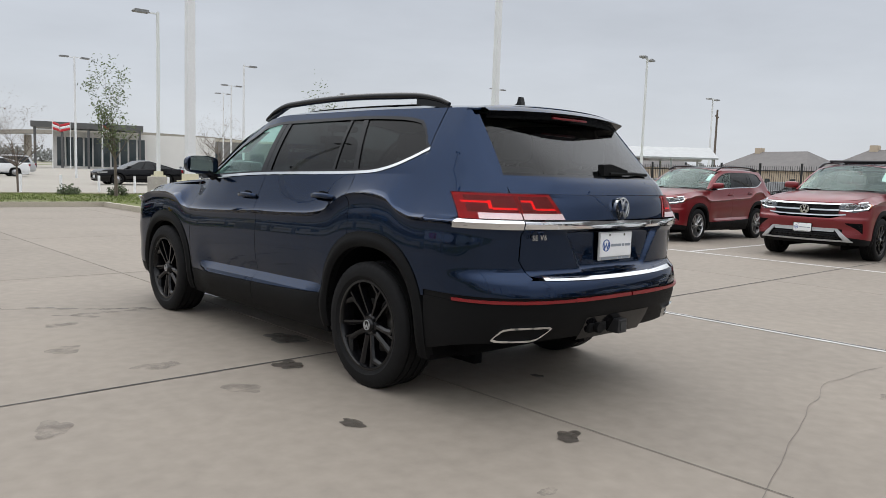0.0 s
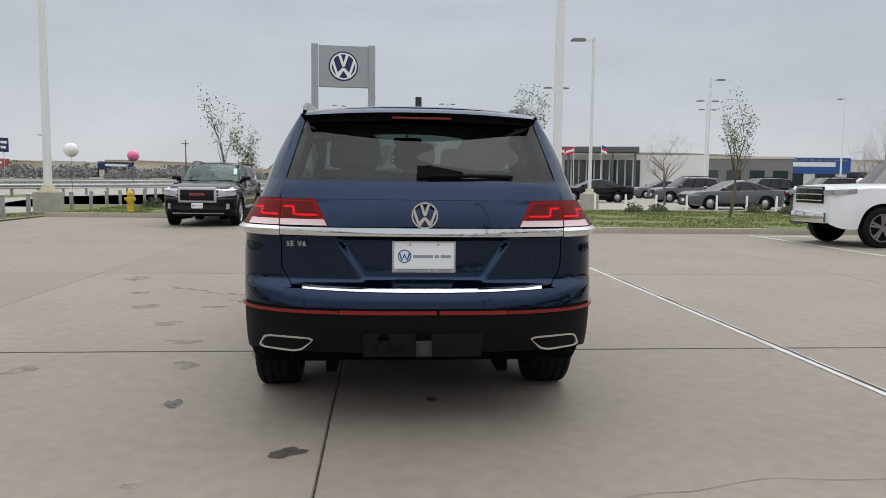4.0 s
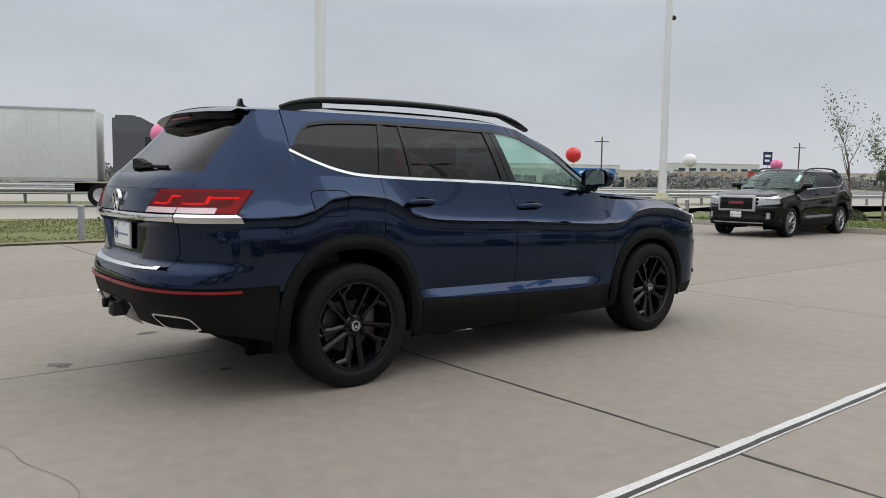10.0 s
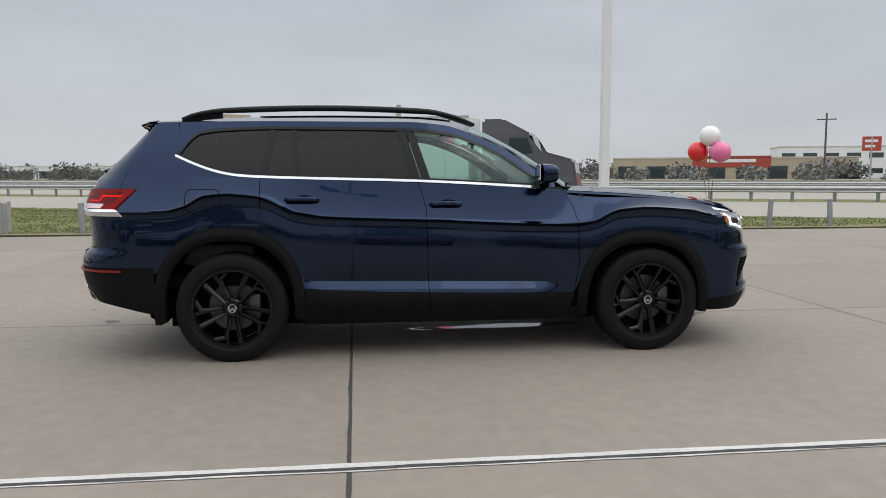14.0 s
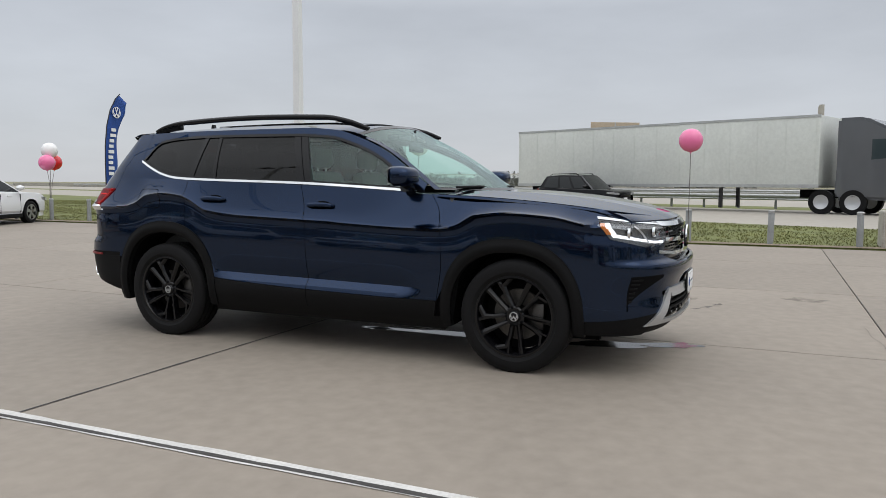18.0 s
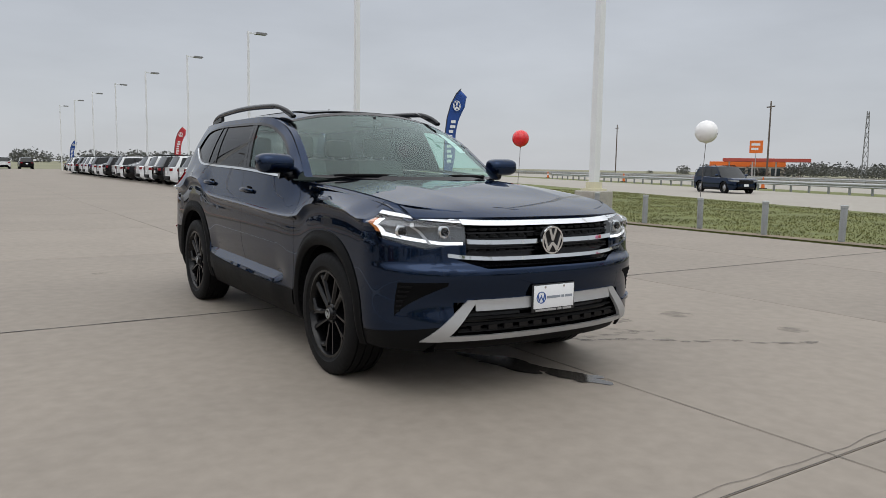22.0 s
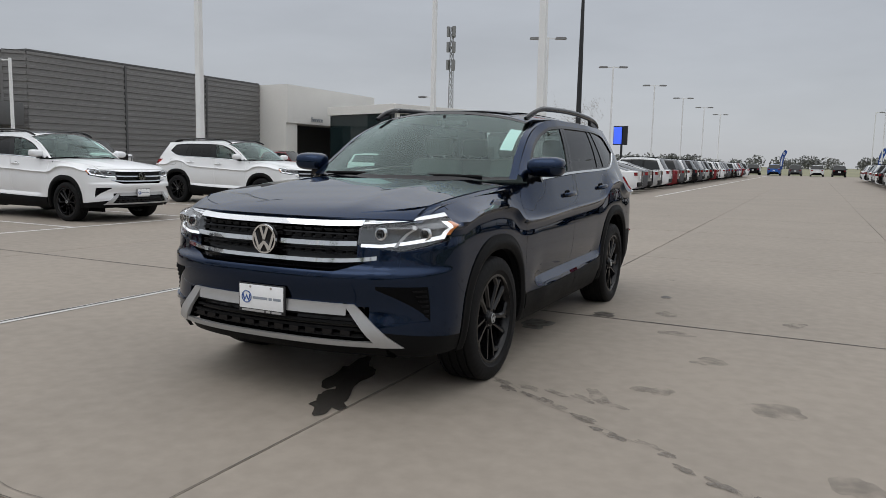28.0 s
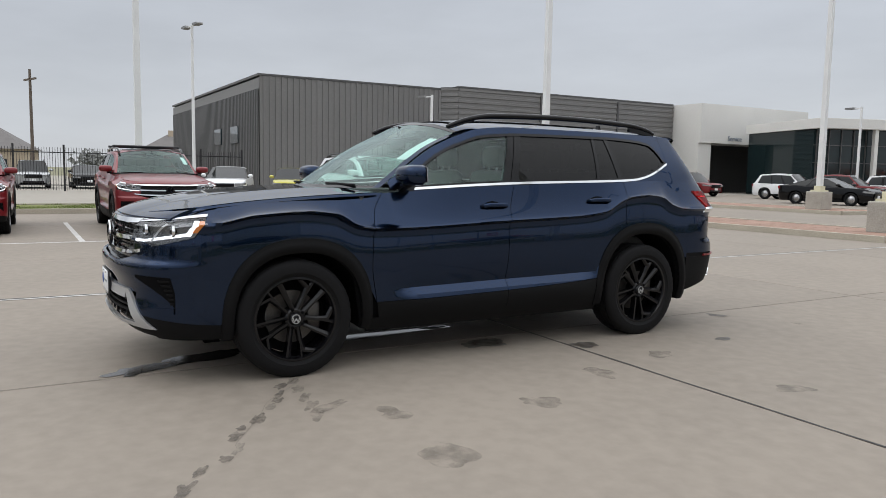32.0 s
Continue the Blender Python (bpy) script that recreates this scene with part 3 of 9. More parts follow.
for cx, cy, rx, ry, mt, sd, tn in (
        (-0.672, -0.11, 0.13, 0.20, "stain", 1, 10), (-1.06, -0.81, 0.10, 0.10, "stain", 2, 40), (-1.40, -1.98, 0.055, 0.075, "stain", 3, 0),
        (-0.66, -2.80, 0.085, 0.06, "stain", 4, 20), (0.086, -1.96, 0.035, 0.045, "stain", 5, 0), (-1.55, -1.1, 0.09, 0.11, "stain_light", 6, 30),
        (-1.75, -0.35, 0.14, 0.09, "stain_light", 7, 0), (-2.1, 0.4, 0.13, 0.10, "stain_light", 8, 50), (-1.9, 1.25, 0.12, 0.08, "stain_light", 9, 10),
        (-2.55, 1.3, 0.16, 0.12, "stain_light", 10, 0), (-2.6, -1.2, 0.12, 0.09, "stain_light", 11, 70), (-1.25, -3.15, 0.05, 0.03, "stain_light", 12, 0),
        (1.5, -3.6, 0.10, 0.07, "stain_light", 13, 0), (-1.63, 1.54, 0.14, 0.05, "stain_light", 14, 120), (-3.3, 3.4, 0.14, 0.2, "stain_light", 15, 0),
        (-2.9, 2.2, 0.10, 0.13, "stain_light", 16, 0)):
    puddle("stain", cx, cy, rx, ry, M[mt], sd, tn)
# Long wet spill at the nose, running to the joint, and its dried drips.
puddle("wet_spill", -0.20, 1.95, 0.13, 0.36, M["wet"], 21, 18, wild=0.9, label="dark wet spill under the nose of the car")
puddle("wet_spill", -0.36, 2.37, 0.10, 0.16, M["wet"], 23, 25, z=0.0042, wild=0.8)
puddle("water_film", -0.05, 0.55, 0.07, 0.75, M["water"], 24, 4, wild=0.6)
puddle("water_film", 0.0, -0.05, 0.05, 0.12, M["water"], 25, 4, wild=0.6)
for k in range(14):
    t = k / 13
    puddle("drip", lerp(-1.02, -2.62, t) + 0.03 * math.sin(k * 2.1), lerp(1.53, 2.58, t) + 0.04 * math.sin(k * 1.3), 0.042 + 0.02 * (k % 3), 0.022 + 0.010 * (k % 2), M["damp" if k % 4 else "stain_light"], 40 + k, 150, wild=0.8)
for k in range(5):
    puddle("drip", -1.05 - 0.17 * k, 1.55 + 0.02 * k, 0.09, 0.035, M["stain_light"], 60 + k, 150, wild=0.8)

# West verge, frontage road, rail and highway run aslant to the lot.
A_ = math.atan2(0.37, 0.929)
UX, UY = 0.37, 0.929
def wst(n, u, z=0.0):
    """A place in the western strip: n metres out from the origin line, u metres along the road."""
    return (-UY * n + UX * u, UX * n + UY * u, z)


def wpoly(n0, n1, u0=-400, u1=400):
    return [wst(n0, u0)[:2], wst(n0, u1)[:2], wst(n1, u1)[:2], wst(n1, u0)[:2]]


_e0, _e1 = wst(18.6, -130), wst(18.6, 60)
sheet("verge", [(LOT_X0 - 0.02, -122), (LOT_X0 - 0.02, 17.75), (-10.62, 17.75), (-10.62, 55), _e1[:2], _e0[:2]], 0.03, M["soil"], "rough spring grass verge with bare soil at its edge", "grass verge", depth=0.12)
sheet("dirt_edge", [(-11.15, -60), (-10.62, -60), (-10.62, 17.0), (-11.05, 17.0)], 0.036, M["dirt"], "strip of bare brown soil along the concrete", "soil")
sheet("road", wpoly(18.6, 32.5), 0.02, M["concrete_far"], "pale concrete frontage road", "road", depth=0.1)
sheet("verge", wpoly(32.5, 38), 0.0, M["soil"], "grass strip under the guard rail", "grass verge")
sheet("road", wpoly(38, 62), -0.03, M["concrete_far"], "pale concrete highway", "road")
sheet("road", wpoly(66, 90), -0.05, M["asphalt"], "far highway carriageway", "road")
sheet("road", wpoly(110, 126), -0.05, M["concrete_far"], "far frontage road", "road")
# North verge with its kerb, street beyond.
def kerb(pts, w=0.15, h=0.14):
    bm = bmesh.new()
    for a, b in zip(pts, pts[1:]):
        d = (Vector(b) - Vector(a)).normalized()
        nrm = Vector((-d.y, d.x)) * w / 2
        q = [Vector(a) + nrm, Vector(a) - nrm, Vector(b) - nrm, Vector(b) + nrm]
        add_prism(bm, [(p.x, p.y) for p in q], -0.05, h, "z")
    ob = part("kerb", bm, M["kerb"], smooth=False)
    return tagged(ob, "weathered concrete kerb", "kerb", kind="structure")


kerb([(-10.6, 17.68), (3.83, 17.68), (3.83, 12.28), (17.9, 12.28)])
sheet("verge", [(-10.62, 17.75), (3.9, 17.75), (3.9, 12.35), (60, 12.35), (60, 24.5), (-13, 24.5)], 0.10, M["soil"], "mown grass verge inside the kerb", "grass verge", depth=0.15)
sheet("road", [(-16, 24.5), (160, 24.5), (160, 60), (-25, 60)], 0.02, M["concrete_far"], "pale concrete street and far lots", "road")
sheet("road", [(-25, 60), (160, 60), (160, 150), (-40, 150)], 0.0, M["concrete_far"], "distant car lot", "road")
kerb([(-13, 24.55), (60, 24.55)])
# East strip: grass island, street.
kerb([(18.05, 12.2), (18.05, -6.0), (21.5, -6.0), (21.5, 12.2)])
sheet("verge", [(18.1, -5.95), (21.45, -5.95), (21.45, 12.3), (18.1, 12.3)], 0.10, M["soil"], "narrow grass island", "grass verge")
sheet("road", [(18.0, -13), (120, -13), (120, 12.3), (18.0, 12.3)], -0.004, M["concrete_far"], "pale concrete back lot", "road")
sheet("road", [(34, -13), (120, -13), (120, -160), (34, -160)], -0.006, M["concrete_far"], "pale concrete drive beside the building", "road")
# Raised brick-paved islands between the drive lanes.
def island(x0, x1, y0, y1):
    kerb([(x0, y0), (x1, y0), (x1, y1), (x0, y1), (x0, y0)])
    isl = sheet("island", [(x0, y0), (x1, y0), (x1, y1), (x0, y1)], 0.10, M["joint"], "raised island paved with red brick pavers", "island", depth=0.1)
    bm = bmesh.new()
    nx, ny = int((x1 - x0) / 0.42), int((y1 - y0) / 0.42)
    for i in range(nx):
        for j in range(ny):
            X, Y = x0 + 0.1 + (x1 - x0 - 0.2) * i / nx, y0 + 0.1 + (y1 - y0 - 0.2) * j / ny
            w, h = (x1 - x0 - 0.2) / nx - 0.02, (y1 - y0 - 0.2) / ny - 0.02
            add_box(bm, (X, X + w), (Y, Y + h), (0.08, 0.118 + 0.004 * random.random()))
    part("pavers", bm, M["paver"], isl, smooth=False, kind="stuff")


island(3.5, 30, -15.6, -13.0)
island(11.5, 30, -27.5, -24.2)


def grass_field(name, inside, x0, x1, y0, y1, n, h, seed, z=0.03, blade="blade", label="short uneven spring grass"):
    """Many small blades scattered where inside(x, y) holds."""
    rng = np.random.default_rng(seed)
    xs, ys = rng.uniform(x0, x1, n), rng.uniform(y0, y1, n)
    ok = np.array([inside(a, b) and noise.noise(Vector((a * 0.6, b * 0.6, seed))) + 0.5 * noise.noise(Vector((a * 2.4, b * 2.4, seed))) > -0.28 for a, b in zip(xs, ys)])
    xs, ys = xs[ok], ys[ok]
    k = len(xs)
    a = rng.uniform(0, 6.283, k)
    hh = h * rng.uniform(0.4, 1.5, k)
    w = 0.012 + 0.012 * rng.random(k)
    lean = rng.normal(0, 0.45, (k, 2)) * hh[:, None]
    base = np.stack([xs, ys, np.full(k, z - 0.01)], 1)
    d = np.stack([np.cos(a) * w, np.sin(a) * w, np.zeros(k)], 1)
    tip = base + np.stack([lean[:, 0], lean[:, 1], hh], 1)
    co = np.stack([base - d, base + d, tip], 1).reshape(-1, 3)
    me = bpy.data.meshes.new(name)
    me.from_pydata(co.tolist(), [], np.arange(3 * k).reshape(-1, 3).tolist())
    me.materials.append(M[blade])
    return tagged(new(name, me), label, "grass", kind="stuff")


grass_field("grass", lambda x, y: x < -11.0 + 0.25 * noise.noise(Vector((y, 0, 0))) and (x * -UY + y * UX) < 18.4, -29, -10.8, -40, 24, 190000, 0.042, 1, blade="blade_dull")
grass_field("grass", lambda x, y: (x < 3.85 and y > 17.85) or (x > 3.95 and y > 12.45), -10.5, 30, 12.4, 24.4, 80000, 0.05, 2, 0.10)
grass_field("grass", lambda x, y: True, 18.2, 21.4, -5.8, 12, 9000, 0.05, 3, 0.10)

def emblem(parent, r, y0, y1, mt, m, n=40, name="emblem"):
    """Plain ring with a chevron and a zigzag bar."""
    e = new(name); e.parent = parent; e.matrix_basis = m
    bm = bmesh.new(); add_lathe(bm, [(y0, r), (y1, r), (y1, r * 0.885), (y0, r * 0.885)], n, "y", True); part("ring", bm, M[mt], e)
    bm = bmesh.new(); add_prism(bm, [(a * r, b * r) for a, b in ((-0.40, 0.83), (-0.20, 0.89), (0, 0.26), (0.20, 0.89), (0.40, 0.83), (0.09, -0.04), (-0.09, -0.04))], y0, y1, "y"); part("chevron", bm, M[mt], e, smooth=False)
    bm = bmesh.new(); add_prism(bm, [(a * r, b * r) for a, b in ((-0.88, 0.25), (-0.75, 0.50), (-0.43, -0.46), (-0.09, -0.13), (0.09, -0.13), (0.43, -0.46), (0.75, 0.50), (0.88, 0.25), (0.50, -0.78), (0.34, -0.84), (0, -0.33), (-0.34, -0.84), (-0.50, -0.78))], y0, y1, "y"); part("zigzag", bm, M[mt], e, smooth=False)
    return e


# ---------------- street furniture ----------------
def lamp_pole(x, y, h, base=True, head="", turn=0.0, r=0.066, z=0.0, label="tall white square light pole on a concrete base"):
    p = thing("light_pole", label, "light pole", pose(x, y, z, 0, 0, turn), "light poles")
    if base:
        bm = bmesh.new()
        add_box(bm, (-0.36, 0.36), (-0.36, 0.36), (0, 0.74), 0.03)
        part("concrete_base", bm, M["concrete_base"], p, "weathered concrete base block", smooth=False)
        bm = bmesh.new()
        add_prism(bm, [(-0.24, -0.24), (0.24, -0.24), (0.24, 0.24), (-0.24, 0.24)], 0.74, 0.80, "z")
        add_prism(bm, [(-0.15, -0.15), (0.15, -0.15), (0.15, 0.15), (-0.15, 0.15)], 0.80, 0.97, "z")
        part("boot", bm, M["pole_foot"], p, "cream steel boot", smooth=False)
    bm = bmesh.new()
    z0 = 0.9 if base else 0.0
    a = [bm.verts.new((sx * r, sy * r, z0)) for sx, sy in ((-1, -1), (1, -1), (1, 1), (-1, 1))]
    b = [bm.verts.new((sx * r * 0.8, sy * r * 0.8, h)) for sx, sy in ((-1, -1), (1, -1), (1, 1), (-1, 1))]
    for k in range(4):
        bm.faces.new((a[k], a[(k + 1) % 4], b[(k + 1) % 4], b[k]))
    bm.faces.new(b)
    part("pole", bm, M["pole"], p, smooth=False)
    for s in ({"one": (1,), "two": (1, -1)}.get(head, ())):
        bm = bmesh.new()
        add_box(bm, (s * 0.05, s * 0.45) if s > 0 else (-0.45, -0.05), (-0.03, 0.03), (h - 0.12, h - 0.06))
        part("arm", bm, M["pole"], p, smooth=False)
        bm = bmesh.new()
        add_prism(bm, [(s * 0.4, h - 0.13), (s * 0.45, h - 0.02), (s * 1.0, h - 0.03), (s * 1.05, h - 0.10), (s * 1.0, h - 0.14)], -0.17, 0.17, "y")
        part("lamp_head", bm, M["lamp_grey"], p, "flat grey lamp head", smooth=False)
    return p


def side_camera(p, z):
    bm = bmesh.new()
    add_tube(bm, [(0.08, 0, z), (0.25, 0, z)], 0.02)
    blob(bm, (0.3, 0, z - 0.02), 0.09, 1, 1, 0.02)
    part("security_camera", bm, M["black_metal"], p, "small dark dome camera")


for px, py, ph in ((4.3, 12.9, 12.2), (-11.17, 19.28, 12), (-11.35, 5.34, 12), (-11.34, -8.71, 12), (-10.95, -21.9, 12), (4.4, -14.7, 11.5), (13.4, -25.6, 11.5), (15.9, -13.4, 11.5), (15.6, 13.4, 12), (21.0, -0.6, 11)):
    lp = lamp_pole(px, py, ph, True, "two", 90, 0.10, 0.10 if px > 3 and (py > 12 or py < -13) else 0.0)
    if (px, py) == (-11.17, 19.28):
        side_camera(lp, 7.2)
lamp_pole(9.3, 27.5, 7.75, True, "one", 180)
for k in range(7):
    lamp_pole(-11.05 + 0.3 * k, -35.4 - 11.65 * k, 8.55, False, "one", 180, label="white light pole with a single lamp arm")
for k in range(6):
    lamp_pole(11.55 - 0.4 * k, -36.3 - 13.9 * k, 8.45, False, "two", 20, label="white light pole with two lamp heads")
for px, py, ph, hd, tn in ((36, 20.5, 8.6, "two", 15), (35, -5.2, 8.7, "two", 10), (32.3, -17.85, 5.75, "one", 20), (23, -44, 6, "one", 0), (62, 30, 9, "two", 0), (75, 12, 9, "one", 0), (24, 48, 9, "one", 0), (8, 90, 11, "two", 0), (-2, 75, 10, "one", 0), (30, 62, 9, "two", 0), (14, 55, 9, "two", 0),
                           (-6, 95, 11, "two", 40), (38, 80, 10, "two", 0), (-22, 110, 11, "two", 0), (3, 120, 11, "one", 0), (52, 48, 10, "two", 0), (46, 66, 10, "one", 90)):
    lamp_pole(px, py, ph, False, hd, tn, label="white light pole in the neighbouring lot")

# Bollards along the verge.
boll = thing("bollard", "short weathered grey steel post with a flat cap", "bollard", pose(-10.95, -0.2, 0.02), "bollards along the verge")
bm = bmesh.new(); add_lathe(bm, [(0, 0.062), (0.66, 0.062), (0.675, 0.055)], 14, "z")
part("post", bm, M["bollard"], boll)
bm = bmesh.new(); add_lathe(bm, [(0.655, 0.07), (0.69, 0.07), (0.70, 0.05)], 14, "z")
part("cap", bm, M["galv"], boll)
for k in range(-25, 21):
    if k:
        copy_thing(boll, pose(-10.95 + 0.03 * math.sin(k * 5.1), -0.2 + 1.6 * k, 0.02, 2 * math.sin(k * 3.0), 2 * math.cos(k * 2.2), 0))


def balloon(x, y, z, col, r=0.165):
    b = thing("balloon", {"b_red": "glossy red balloon", "b_white": "pale white balloon", "b_pink": "glossy pink balloon"}[col] + " on a thin stick by a bollard", "balloon", pose(x, y, z), "balloons")
    bm = bmesh.new()
    prof = [(-r * 1.12, 0.012), (-r * 1.02, 0.02), (-r * 0.97, r * 0.22)] + [(r * (-math.cos(a)) * (1.0 if a > 1.57 else 1.02), r * math.sin(a)) for a in [0.45 + 2.65 * i / 12 for i in range(13)]]
    add_lathe(bm, prof, 26, "z")
    part("skin", bm, M[col], b)
    bm = bmesh.new()
    bx, by = -10.95 - x, (round((y + 0.2) / 1.6) * 1.6 - 0.2) - y
    add_tube(bm, [(0, 0, -r * 1.1), (bx * 0.6, by * 0.6, -(z - 0.7) * 0.55), (bx + 0.06, by, -(z - 0.25))], 0.007, 6)
    part("stick", bm, M["string"], b)
    return b


_cyc = ("b_pink", "b_white", "b_red", "cluster")
for k in range(-4, 6):
    yb = 1.4 - 6.4 * k
    kind = _cyc[k % 4]
    if kind == "cluster":
        balloon(-10.95, yb, 2.22, "b_white", 0.245); balloon(-11.22, yb - 0.16, 1.86, "b_red", 0.245); balloon(-10.72, yb + 0.16, 1.84, "b_pink", 0.245)
    else:
        balloon(-10.93, yb + 0.08 * math.sin(k), 2.16, kind, 0.245)


def feather_flag(x, y, h, cloth, turn):
    f = thing("feather_flag", ("tall blue" if cloth == "flag_blue" else "tall red") + " feather flag on a curved pole with worn white print", "flag", pose(x, y, 0.03, 0, 0, turn), "feather flags")
    pole_pts = [(0, 0, 0), (0, 0, h * 0.45), (0.02, 0, h * 0.58), (0.11, 0, h * 0.74), (0.27, 0, h * 0.86), (0.50, 0, h * 0.95), (0.70, 0, h * 0.992)]
    bm = bmesh.new(); add_tube(bm, pole_pts, 0.016, 8); part("pole", bm, M["black_metal"], f)
    edge = curve_at([(0.22, 0.0), (0.58, 0.02), (0.74, 0.11), (0.86, 0.27), (0.95, 0.50), (1.0, 0.72)])
    bm = bmesh.new()
    def cloth_at(u, v):
        zz = lerp(0.24, 0.985, v)
        x0 = edge(zz)
        w = 0.36 + 0.16 * math.sin(min(1, v * 1.1) * 1.5)
        if v > 0.88:
            w *= max(0.25, 1 - (v - 0.88) * 4)
        return Vector((x0 + u * w, 0.05 * math.sin(3 * v * 3.1 + u * 2) * u, zz * h - 0.18 * u * (0.3 + v)))
    add_grid(bm, cloth_at, 8, 30)
    c = part("cloth", bm, M[cloth], f)
    sol = c.modifiers.new("thickness", 'SOLIDIFY'); sol.thickness = 0.006
    for sgn in (-1, 1):
        emblem(f, 0.17, -0.003, 0.003, "white", pose(0.50, 0.03 * sgn, h * 0.845), 28)
        bm = bmesh.new()
        for k in range(9):
            zc = 0.36 + 0.042 * k
            add_box(bm, (0.10 + 0.012 * max(0, k - 3) ** 1.6, 0.30 + 0.012 * max(0, k - 3) ** 1.6 + 0.03 * math.sin(k * 2.0)), (-0.003, 0.003), (zc * h, (zc + 0.025) * h))
        part("print", bm, M["white"], f, "bars of worn white print").location = (0.0, 0.035 * sgn, 0)
    return f


feather_flag(-11.02, -15.5, 3.95, "flag_blue", 185)
feather_flag(-11.3, -26.6, 3.9, "flag_blue", 195)
feather_flag(-11.0, -39.8, 3.9, "flag_blue", 170)
feather_flag(-10.6, -50.5, 3.9, "flag_red", 190)
feather_flag(-9.6, -100, 3.9, "flag_blue", 190)
feather_flag(2.0, -118, 3.9, "flag_blue", 190)

# ---------------- the large sport-utility car ----------------
_crease = curve_at([(-2.6, 1.052), (-1.93, 1.05), (-1.79, 1.08), (-1.66, 1.145), (-1.5, 1.162), (-1.3, 1.145), (-1.2, 1.11), (-1.05, 1.035), (-0.85, 1.008), (-0.14, 0.98), (0.92, 0.94), (1.06, 0.955), (1.24, 1.035), (1.45, 1.058), (1.75, 1.04), (1.97, 0.995), (2.45, 0.96)])
_belt = curve_at([(-2.6, 1.30), (-1.3, 1.270), (-0.2, 1.238), (0.63, 1.195), (0.92, 1.172), (1.25, 1.155), (1.7, 1.12), (2.0, 1.085), (2.2, 1.05), (2.45, 1.0)])
_belt_x = curve_at([(-2.4, 0.80), (-1.85, 0.868), (-1.2, 0.905), (0.3, 0.908), (0.72, 0.885), (1.0, 0.84), (2.0, 0.80), (2.35, 0.75)])
_eave = curve_at([(-2.2, 1.645), (-1.93, 1.660), (-1.21, 1.668), (-0.28, 1.668), (0.0, 1.648), (0.2, 1.588), (0.42, 1.492), (0.65, 1.345), (0.86, 1.205)])
_eave_x = curve_at([(-2.1, 0.655), (-1.6, 0.705), (-1.0, 0.745), (-0.2, 0.752), (0.2, 0.725), (0.6, 0.775), (0.86, 0.835)])
_low = curve_at([(0, 0.885), (0.12, 0.95), (0.28, 0.980), (0.36, 0.968), (0.42, 0.925), (0.5, 0.942), (0.6, 0.953), (0.72, 0.960), (0.84, 0.958), (0.94, 0.952), (0.968, 0.958), (1.0, 0.987)])
_low_plain = curve_at([(0, 0.885), (0.12, 0.93), (0.28, 0.952), (0.45, 0.956), (0.6, 0.960), (0.72, 0.962), (0.84, 0.960), (0.94, 0.953), (0.968, 0.959), (1.0, 0.987)])
_front = curve_at([(0.22, 2.36), (0.33, 2.46), (0.42, 2.49), (0.56, 2.470), (0.70, 2.505), (0.735, 2.50), (0.77, 2.457), (0.9, 2.44), (1.0, 2.405), (1.06, 2.33)])
_rear = curve_at([(0.30, -2.44), (0.42, -2.555), (0.58, -2.625), (0.66, -2.635), (0.74, -2.615), (0.80, -2.555), (0.98, -2.568), (1.02, -2.59), (1.12, -2.575), (1.25, -2.525), (1.30, -2.475), (1.45, -2.305), (1.60, -2.135), (1.66, -2.06)])
_arch_r = (-1.50, 0.36)
_arch_f = (1.455, 0.345)


def arch_z(y, c, ry, rz, n=2.35):
    k = abs((y - c[0]) / ry)
    return -1.0 if k >= 1 else c[1] + rz * (1 - k ** n) ** (1 / n)


def flank(y, z):
    """Half width of the body at a length and height, before the ends curve in."""
    c, t = _crease(y), _belt(y)
    if z <= c:
        k = min(1, max(0, (0.98 - abs(y + 0.12)) / 0.3))          # the door ledge dies out towards the wheels
        k = k * k * (3 - 2 * k)
        q = (z - 0.22) / (c - 0.22)
        return lerp(_low_plain(q), _low(q), k)
    xt = _belt_x(y)
    if z <= t:
        s = (z - c) / (t - c)                                     # a rounded shoulder, steepest over the crease
        return 0.987 - (0.987 - xt) * (0.62 * s ** 0.5 + 0.38 * s)
    e = max(_eave(y), t + 0.02)
    s = min(1.2, (z - t) / (e - t))
    return xt + (_eave_x(y) - xt) * s + 0.016 * math.sin(math.pi * min(1, s))


NEND = {"r": 3.0, "f": 2.5}
def end_axes(end, z):
    return (-2.0, _rear(z)) if end == "r" else (1.95, _front(z))


def wrap(end, z, th, off=0.0):
    """A point of the rounded nose or tail: th 0 at the flank, 90 degrees on the middle line."""
    y0, yc = end_axes(end, z)
    sg = 1 if end == "f" else -1
    y = y0 + (yc - y0) * max(0, math.sin(th)) ** (2 / NEND[end])
    x = flank(y, z) * max(0, math.cos(th)) ** (2 / NEND[end])
    return Vector((x + off * math.cos(th), y + sg * off * math.sin(th), z))


def th_y(end, z, y):
    y0, yc = end_axes(end, z)
    return math.asin(min(1, max(0, (y - y0) / (yc - y0)) ** (NEND[end] / 2)))


def th_x(end, z, x):
    y0, yc = end_axes(end, z)
    th = 1.2
    for _ in range(5):
        y = y0 + (yc - y0) * max(0, math.sin(th)) ** (2 / NEND[end])
        th = math.acos(min(1, max(0, x / flank(y, z)) ** (NEND[end] / 2)))
    return th


def turned_in(co):
    return Vector((-co.x, (-co.y * 0.5 if abs(co.y) > 2.0 else 0.0), 0)).normalized()


def as_fn(v):
    return v if callable(v) else (lambda _: v)


